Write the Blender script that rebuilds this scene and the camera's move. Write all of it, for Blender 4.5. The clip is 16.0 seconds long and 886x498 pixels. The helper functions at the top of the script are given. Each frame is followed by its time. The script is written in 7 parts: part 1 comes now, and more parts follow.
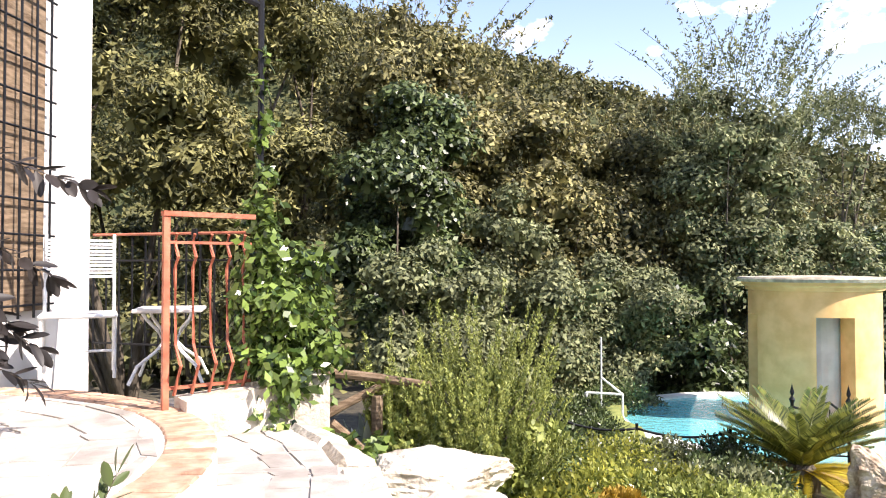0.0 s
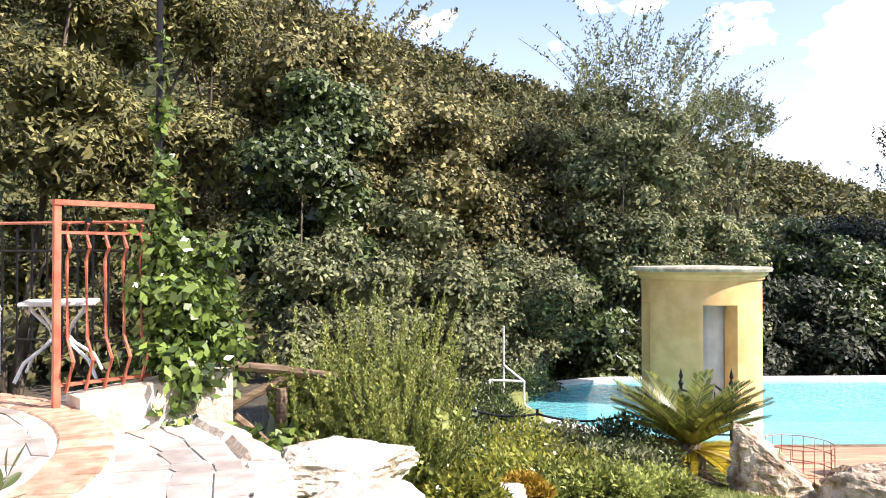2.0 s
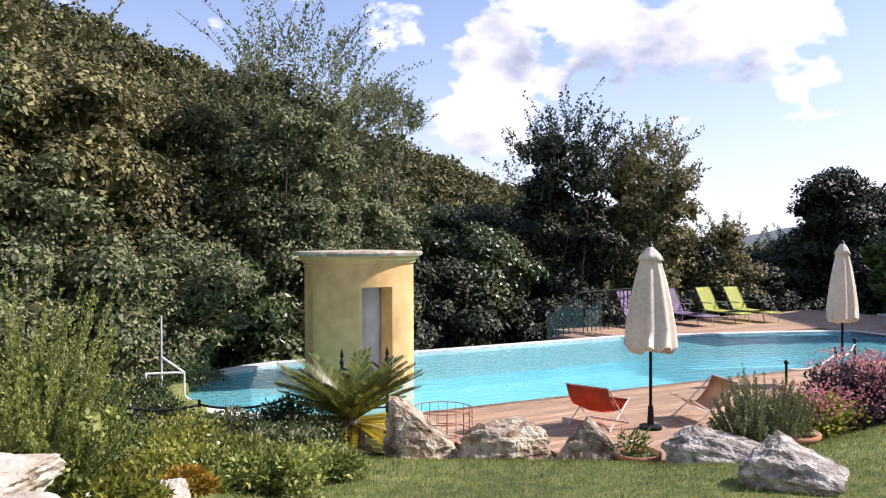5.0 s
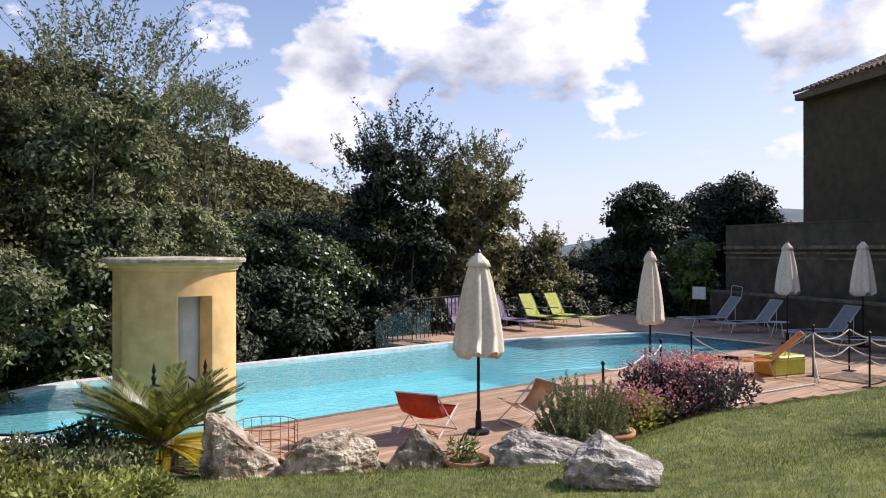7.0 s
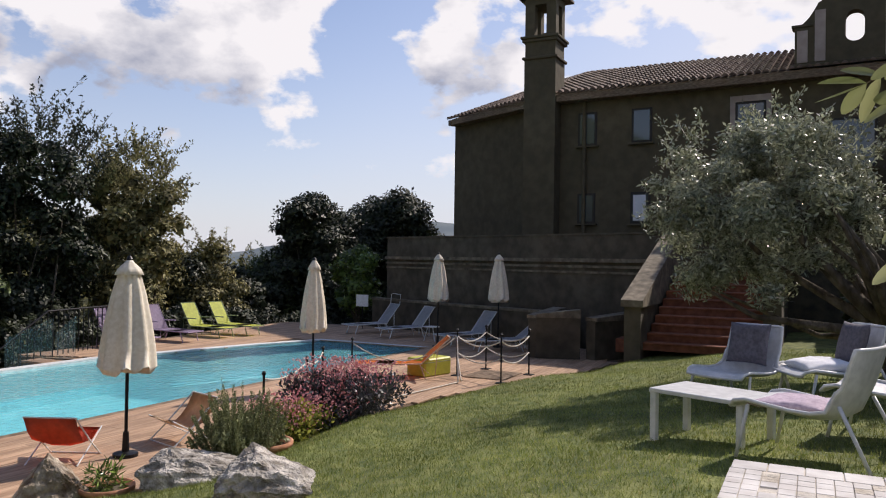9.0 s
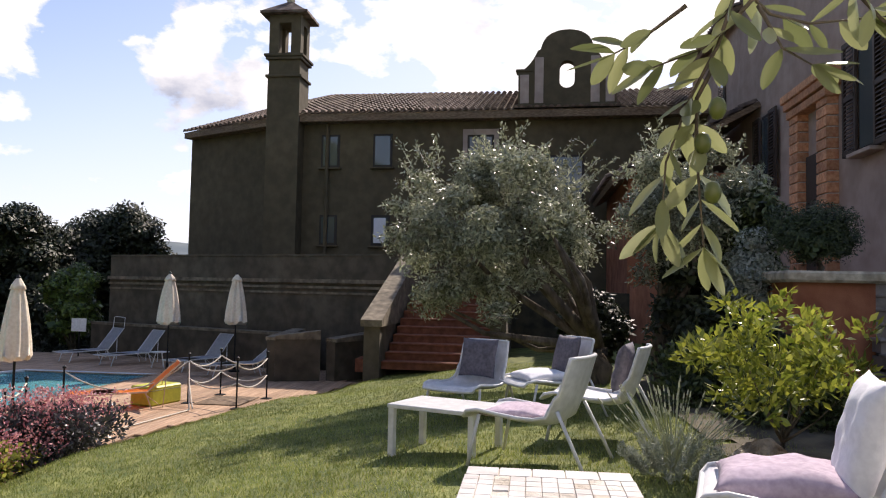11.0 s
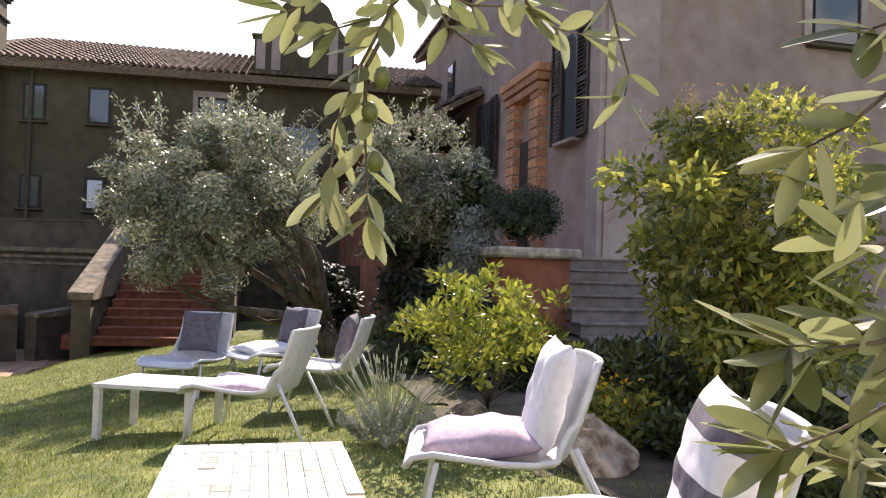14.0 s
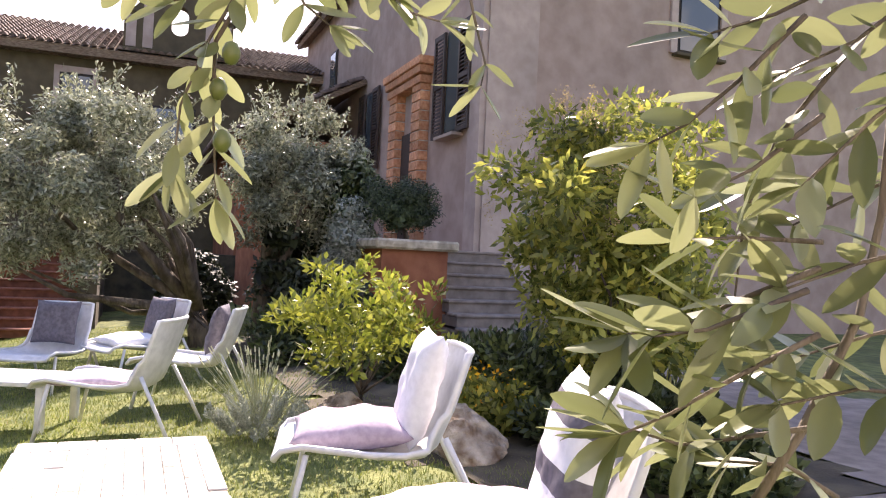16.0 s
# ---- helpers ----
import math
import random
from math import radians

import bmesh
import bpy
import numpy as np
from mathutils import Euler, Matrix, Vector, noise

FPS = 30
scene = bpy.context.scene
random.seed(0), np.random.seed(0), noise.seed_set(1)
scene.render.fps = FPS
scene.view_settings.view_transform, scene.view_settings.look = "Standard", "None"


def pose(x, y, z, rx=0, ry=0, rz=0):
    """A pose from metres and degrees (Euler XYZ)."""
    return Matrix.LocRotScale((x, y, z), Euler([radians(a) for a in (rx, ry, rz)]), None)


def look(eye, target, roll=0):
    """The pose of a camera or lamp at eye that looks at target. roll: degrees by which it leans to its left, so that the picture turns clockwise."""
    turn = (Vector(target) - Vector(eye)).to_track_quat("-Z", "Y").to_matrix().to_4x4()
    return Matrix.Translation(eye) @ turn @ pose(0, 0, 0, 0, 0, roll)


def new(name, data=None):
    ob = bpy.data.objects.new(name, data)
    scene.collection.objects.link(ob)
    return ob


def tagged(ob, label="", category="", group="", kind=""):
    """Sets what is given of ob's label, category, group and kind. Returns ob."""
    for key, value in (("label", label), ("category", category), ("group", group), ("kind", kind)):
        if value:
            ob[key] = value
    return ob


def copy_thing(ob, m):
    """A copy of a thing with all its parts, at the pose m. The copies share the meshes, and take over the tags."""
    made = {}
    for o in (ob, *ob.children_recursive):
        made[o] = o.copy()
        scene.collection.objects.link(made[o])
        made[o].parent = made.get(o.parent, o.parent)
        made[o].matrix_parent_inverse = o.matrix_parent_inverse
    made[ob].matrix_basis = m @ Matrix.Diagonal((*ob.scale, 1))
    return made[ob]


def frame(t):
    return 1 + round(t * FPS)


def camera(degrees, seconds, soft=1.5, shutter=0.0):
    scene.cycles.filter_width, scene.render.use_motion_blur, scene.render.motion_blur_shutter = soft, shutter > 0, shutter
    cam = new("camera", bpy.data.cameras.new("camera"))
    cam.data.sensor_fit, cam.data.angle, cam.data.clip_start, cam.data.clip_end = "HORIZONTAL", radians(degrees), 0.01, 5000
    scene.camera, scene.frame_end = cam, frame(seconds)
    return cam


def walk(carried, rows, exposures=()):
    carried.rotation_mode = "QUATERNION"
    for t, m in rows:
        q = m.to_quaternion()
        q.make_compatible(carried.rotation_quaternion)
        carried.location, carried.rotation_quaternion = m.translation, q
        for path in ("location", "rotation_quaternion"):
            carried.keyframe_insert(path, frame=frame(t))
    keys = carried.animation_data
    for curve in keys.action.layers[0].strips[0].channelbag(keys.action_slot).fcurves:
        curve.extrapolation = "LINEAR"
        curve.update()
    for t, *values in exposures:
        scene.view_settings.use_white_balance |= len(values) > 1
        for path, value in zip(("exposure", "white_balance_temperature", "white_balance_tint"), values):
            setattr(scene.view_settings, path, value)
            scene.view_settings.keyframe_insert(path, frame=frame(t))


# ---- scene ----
cam = camera(61.1, 16.0, soft=1.1)
PATH = [
    (0, (0.559, -1.182, 1.24), (0.336, 0.805, 1.289), -0.0),
    (0.5, (0.562, -1.196, 1.241), (0.395, 0.797, 1.283), 0.0),
    (1, (0.562, -1.211, 1.236), (0.454, 0.785, 1.274), 0.0),
    (1.5, (0.559, -1.221, 1.24), (0.51, 0.778, 1.271), 0.0),
    (2, (0.552, -1.218, 1.248), (0.582, 0.782, 1.27), 0.0),
    (2.5, (0.552, -1.224, 1.257), (0.681, 0.772, 1.269), 0.0),
    (3, (0.551, -1.24, 1.259), (0.806, 0.744, 1.264), -0.1),
    (3.5, (0.539, -1.248, 1.257), (0.945, 0.71, 1.256), -0.1),
    (4, (0.542, -1.257, 1.254), (1.118, 0.658, 1.245), -0.2),
    (4.5, (0.516, -1.307, 1.253), (1.255, 0.552, 1.237), -0.2),
    (5, (0.529, -1.265, 1.255), (1.411, 0.53, 1.235), -0.2),
    (7.5, (0.721, -1.028, 1.203), (2.088, 0.432, 1.216), 0.1),
    (8, (0.761, -1.055, 1.221), (2.26, 0.268, 1.245), 0.4),
    (8.5, (0.787, -1.077, 1.23), (2.452, 0.031, 1.267), 1.0),
    (9, (0.767, -1.121, 1.234), (2.561, -0.238, 1.264), 0.9),
    (9.5, (0.807, -1.083, 1.202), (2.684, -0.396, 1.261), 0.8),
    (10, (0.862, -1.07, 1.178), (2.792, -0.555, 1.265), 1.0),
    (12.5, (0.915, -1.132, 1.18), (2.911, -1.245, 1.25), 1.3),
    (13, (0.913, -1.144, 1.18), (2.899, -1.373, 1.239), 1.5),
    (13.5, (0.921, -1.152, 1.177), (2.89, -1.497, 1.23), 1.6),
    (14, (0.929, -1.161, 1.176), (2.874, -1.622, 1.223), 1.8),
    (14.5, (0.923, -1.16, 1.173), (2.839, -1.733, 1.219), 1.9),
    (15, (0.93, -1.18, 1.168), (2.822, -1.827, 1.218), 2.3),
    (15.5, (0.936, -1.192, 1.172), (2.805, -1.904, 1.214), 2.5),
    (16, (0.932, -1.192, 1.172), (2.781, -1.955, 1.21), 2.7),
]
walk(cam, [(t, look(eye, target, roll)) for t, eye, target, roll in PATH],
     exposures=((0.0, 0.95, 6500, 17), (2.5, 0.8, 6450, 19), (3.5, 0.64, 6350, 20), (5.0, 0.16, 6200, 21), (7.5, -0.16, 6350, 18), (8.5, -0.34, 6500, 17), (9.2, -0.36, 6500, 17), (10.0, -0.22, 6600, 17), (12.5, 0.52, 6850, 20), (14.5, 0.86, 6950, 22), (16.0, 1.2, 6900, 26)))

# ---- world, sun ----
SUN_AZ, SUN_EL = radians(112), radians(43)
world = bpy.data.worlds.new("sky")
scene.world = world
world.use_nodes = True
wn, wl = world.node_tree.nodes, world.node_tree.links
wn.clear()
sky = wn.new("ShaderNodeTexSky")
sky.sky_type, sky.sun_disc, sky.sun_elevation, sky.sun_rotation = "NISHITA", False, SUN_EL, SUN_AZ
sky.air_density, sky.dust_density, sky.ozone_density = 1.0, 0.7, 1.6


def direction(az, el):
    a, e = radians(az), radians(el)
    return (math.sin(a) * math.cos(e), math.cos(a) * math.cos(e), math.sin(e))


coord = wn.new("ShaderNodeTexCoord")


def world_math(kind, a, b=None, c=None):
    node = wn.new("ShaderNodeMath")
    node.operation = kind
    for slot, v in zip(node.inputs, (a, b, c)):
        if v is None:
            continue
        if isinstance(v, (int, float)):
            slot.default_value = v
        else:
            wl.new(v, slot)
    return node.outputs[0]


def world_noise(scale, detail, rough):
    node = wn.new("ShaderNodeTexNoise")
    node.inputs["Scale"].default_value, node.inputs["Detail"].default_value, node.inputs["Roughness"].default_value = scale, detail, rough
    wl.new(warp.outputs[0], node.inputs["Vector"])
    return node.outputs["Fac"]


def banks(rows):
    """Soft round banks in the sky, summed: azimuth, height, radius in degrees, weight."""
    total = 0.0
    for az, el, size, amount in rows:
        dot = wn.new("ShaderNodeVectorMath")
        dot.operation = "DOT_PRODUCT"
        wl.new(coord.outputs["Generated"], dot.inputs[0])
        dot.inputs[1].default_value = direction(az, el)
        k = 2.3 / radians(size) ** 2
        total = world_math("MULTIPLY_ADD", world_math("EXPONENT", world_math("MULTIPLY_ADD", dot.outputs["Value"], k, -k)), amount, total)
    return total


warp = wn.new("ShaderNodeMapping")
warp.inputs["Scale"].default_value = (1, 1, 1.7)
wl.new(coord.outputs["Generated"], warp.inputs[0])
cumulus = banks(((30, 16.5, 3.0, .42), (35.5, 16, 4.2, .5), (41, 15.5, 5.0, .5), (46.5, 15.8, 4.6, .5), (50.5, 15.6, 3.4, .42), (50.6, 19, 3.0, .4), (30, 12.4, 2.8, .42),
                 (28, 9.6, 3.6, .45), (31.3, 8.9, 3.2, .42), (25, 8.8, 2.0, .3), (61.6, 15, 2.4, .45), (65, 15.2, 2.8, .45), (68.5, 14.6, 2.4, .42),
                 (72, 21, 5, .3), (80, 20.5, 6, .4), (87, 18.5, 6, .42), (97, 20, 8, .42), (110, 24, 12, .35), (64, 30, 9, .25), (20, 34, 10, .25), (150, 28, 14, .25), (230, 24, 16, .25), (300, 26, 14, .25)))
ramp_at = world_math("ADD", world_math("MULTIPLY_ADD", world_noise(8.5, 10, 0.54), 1.5, -0.25), world_math("MULTIPLY", cumulus, 0.62))
edge = wn.new("ShaderNodeValToRGB")
edge.color_ramp.elements[0].position, edge.color_ramp.elements[1].position = 0.66, 0.76
edge.color_ramp.elements[0].color, edge.color_ramp.elements[1].color = (0, 0, 0, 1), (1, 1, 1, 1)
wl.new(ramp_at, edge.inputs[0])
# grey undersides
under = banks(((36.7, 11.0, 3.0, .30), (43.3, 11.2, 3.6, .34), (48.5, 11.6, 2.4, .26), (32, 13.2, 2.0, .22), (28.6, 7.4, 2.6, .26), (63.3, 12.6, 2.6, .28), (67, 12.6, 2.2, .24), (38, 13.2, 2.4, .14)))
light_at = world_math("SUBTRACT", world_math("MULTIPLY_ADD", world_noise(9, 6, 0.55), 1.1, 0.08), under)
cloud_colour = wn.new("ShaderNodeValToRGB")
cloud_colour.color_ramp.elements[0].position, cloud_colour.color_ramp.elements[1].position = 0.30, 0.62
cloud_colour.color_ramp.elements[0].color, cloud_colour.color_ramp.elements[1].color = (4.3, 4.7, 5.7, 1), (10.4, 10.4, 10.3, 1)
wl.new(light_at, cloud_colour.inputs[0])
# clear air: deeper blue aloft, white haze towards the horizon and the sun
tint = wn.new("ShaderNodeMix")
tint.data_type, tint.blend_type = "RGBA", "MULTIPLY"
tint.inputs["Factor"].default_value = 1.0
wl.new(sky.outputs[0], tint.inputs["A"])
tint.inputs["B"].default_value = (1.38, 1.40, 1.50, 1)
axes = wn.new("ShaderNodeSeparateXYZ")
wl.new(coord.outputs["Generated"], axes.inputs[0])
low_air = world_math("EXPONENT", world_math("MULTIPLY", world_math("ABSOLUTE", axes.outputs["Z"]), -6.0))
haze_at = world_math("MULTIPLY_ADD", low_air, 0.92, banks(((60, 6, 9, .12), (80, 10, 16, .25), (105, 16, 22, .40))))
haze_at = world_math("MINIMUM", haze_at, 0.92)
haze = wn.new("ShaderNodeMix")
haze.data_type = "RGBA"
wl.new(haze_at, haze.inputs["Factor"])
wl.new(tint.outputs["Result"], haze.inputs["A"])
haze.inputs["B"].default_value = (8.0, 8.4, 9.0, 1)
mix = wn.new("ShaderNodeMix")
mix.data_type = "RGBA"
wl.new(edge.outputs[0], mix.inputs["Factor"])
wl.new(haze.outputs["Result"], mix.inputs["A"])
wl.new(cloud_colour.outputs[0], mix.inputs["B"])
back = wn.new("ShaderNodeBackground")
back.inputs["Strength"].default_value = 0.112
wl.new(mix.outputs["Result"], back.inputs[0])
wout = wn.new("ShaderNodeOutputWorld")
wl.new(back.outputs[0], wout.inputs[0])

lamp = bpy.data.lights.new("sun", "SUN")
lamp.energy, lamp.angle, lamp.color = 6.0, radians(0.5), (1.0, 0.93, 0.82)
sun = new("sun", lamp)
sun.matrix_world = look(direction(112, 43), (0, 0, 0))


# ---- materials ----
def mat(name, c1, c2, rough=0.7, scale=8.0, bump=0.3, stain=0.35, stain_scale=0.7, metallic=0.0, each=0.0, fine=60.0, spec=0.4, stretch=(1, 1, 1), dist=0.01):
    """Two colours mixed by grain and by broad stains, with fine relief; each: change from piece to piece."""
    m = bpy.data.materials.new(name)
    m.use_nodes = True
    n, l = m.node_tree.nodes, m.node_tree.links
    bsdf = n["Principled BSDF"]
    bsdf.inputs["Roughness"].default_value, bsdf.inputs["Metallic"].default_value = rough, metallic
    bsdf.inputs["Specular IOR Level"].default_value = spec
    geo = n.new("ShaderNodeNewGeometry")
    mp = n.new("ShaderNodeMapping")
    mp.inputs["Scale"].default_value = stretch
    l.new(geo.outputs["Position"], mp.inputs[0])
    grain, broad, relief = (n.new("ShaderNodeTexNoise") for _ in range(3))
    for node, s, d in ((grain, scale, 6), (broad, stain_scale, 5), (relief, fine, 4)):
        node.inputs["Scale"].default_value, node.inputs["Detail"].default_value = s, d
        l.new(mp.outputs[0], node.inputs["Vector"])
    ramp = n.new("ShaderNodeValToRGB")
    ramp.color_ramp.elements[0].position, ramp.color_ramp.elements[1].position = 0.36, 0.64
    ramp.color_ramp.elements[0].color, ramp.color_ramp.elements[1].color = (*c1, 1), (*c2, 1)
    l.new(grain.outputs["Fac"], ramp.inputs[0])
    hsv = n.new("ShaderNodeHueSaturation")
    l.new(ramp.outputs[0], hsv.inputs["Color"])
    val = n.new("ShaderNodeMapRange")
    val.inputs["From Min"].default_value, val.inputs["From Max"].default_value = 0.3, 0.7
    val.inputs["To Min"].default_value, val.inputs["To Max"].default_value = 1 - stain, 1 + stain * 0.5
    l.new(broad.outputs["Fac"], val.inputs["Value"])
    if each:
        info = n.new("ShaderNodeObjectInfo")
        r = n.new("ShaderNodeMapRange")
        r.inputs["To Min"].default_value, r.inputs["To Max"].default_value = 1 - each, 1 + each
        l.new(info.outputs["Random"], r.inputs["Value"])
        times = n.new("ShaderNodeMath")
        times.operation = "MULTIPLY"
        l.new(val.outputs[0], times.inputs[0])
        l.new(r.outputs[0], times.inputs[1])
        l.new(times.outputs[0], hsv.inputs["Value"])
    else:
        l.new(val.outputs[0], hsv.inputs["Value"])
    l.new(hsv.outputs[0], bsdf.inputs["Base Color"])
    if bump:
        b = n.new("ShaderNodeBump")
        b.inputs["Strength"].default_value, b.inputs["Distance"].default_value = bump, dist
        l.new(relief.outputs["Fac"], b.inputs["Height"])
        l.new(b.outputs[0], bsdf.inputs["Normal"])
    return m


def leaf_mat(name, dark, light, back_light=0.3, rough=0.5, tip=None, single=False):
    m = bpy.data.materials.new(name)
    m.use_nodes = True
    n, l = m.node_tree.nodes, m.node_tree.links
    bsdf, out = n["Principled BSDF"], n["Material Output"]
    geo = n.new("ShaderNodeNewGeometry")
    ramp = n.new("ShaderNodeValToRGB")
    ramp.color_ramp.elements[0].color, ramp.color_ramp.elements[1].color = (*dark, 1), (*light, 1)
    if tip:
        e = ramp.color_ramp.elements.new(0.93)
        e.color = (*light, 1)
        ramp.color_ramp.elements[2].color = (*tip, 1)
    l.new(n.new("ShaderNodeObjectInfo").outputs["Random"] if single else geo.outputs["Random Per Island"], ramp.inputs[0])
    broad = n.new("ShaderNodeTexNoise")
    broad.inputs["Scale"].default_value, broad.inputs["Detail"].default_value = 0.9, 4
    l.new(geo.outputs["Position"], broad.inputs["Vector"])
    val = n.new("ShaderNodeMapRange")
    val.inputs["From Min"].default_value, val.inputs["From Max"].default_value = 0.3, 0.7
    val.inputs["To Min"].default_value, val.inputs["To Max"].default_value = 0.62, 1.38
    l.new(broad.outputs["Fac"], val.inputs["Value"])
    hsv = n.new("ShaderNodeHueSaturation")
    l.new(val.outputs[0], hsv.inputs["Value"])
    l.new(ramp.outputs[0], hsv.inputs["Color"])
    l.new(hsv.outputs[0], bsdf.inputs["Base Color"])
    bsdf.inputs["Roughness"].default_value = rough
    tr = n.new("ShaderNodeBsdfTranslucent")
    l.new(hsv.outputs[0], tr.inputs[0])
    mx = n.new("ShaderNodeMixShader")
    mx.inputs[0].default_value = back_light
    l.new(bsdf.outputs[0], mx.inputs[1])
    l.new(tr.outputs[0], mx.inputs[2])
    l.new(mx.outputs[0], out.inputs[0])
    return m


def plain(name, c, rough=0.5, metallic=0.0, each=0.0):
    return mat(name, tuple(v * 0.9 for v in c), tuple(min(1, v * 1.08) for v in c), rough, 14, 0.12, 0.12, 1.5, metallic, each)


def glass_mat(name, tint, rough=0.03, alpha=0.35):
    m = bpy.data.materials.new(name)
    m.use_nodes = True
    b = m.node_tree.nodes["Principled BSDF"]
    b.inputs["Base Color"].default_value, b.inputs["Roughness"].default_value = (*tint, 1), rough
    b.inputs["Alpha"].default_value, b.inputs["Specular IOR Level"].default_value = alpha, 0.8
    return m


def water_mat():
    m = bpy.data.materials.new("pool_water")
    m.use_nodes = True
    n, l = m.node_tree.nodes, m.node_tree.links
    b = n["Principled BSDF"]
    b.inputs["Roughness"].default_value, b.inputs["IOR"].default_value = 0.02, 1.33
    b.inputs["Base Color"].default_value = (0.20, 0.62, 0.68, 1)
    b.inputs["Alpha"].default_value = 0.62
    geo = n.new("ShaderNodeNewGeometry")
    noise_a = n.new("ShaderNodeTexNoise")
    noise_a.inputs["Scale"].default_value, noise_a.inputs["Detail"].default_value = 6.0, 4
    l.new(geo.outputs["Position"], noise_a.inputs["Vector"])
    bump = n.new("ShaderNodeBump")
    bump.inputs["Strength"].default_value, bump.inputs["Distance"].default_value = 0.5, 0.06
    l.new(noise_a.outputs["Fac"], bump.inputs["Height"])
    l.new(bump.outputs[0], b.inputs["Normal"])
    return m


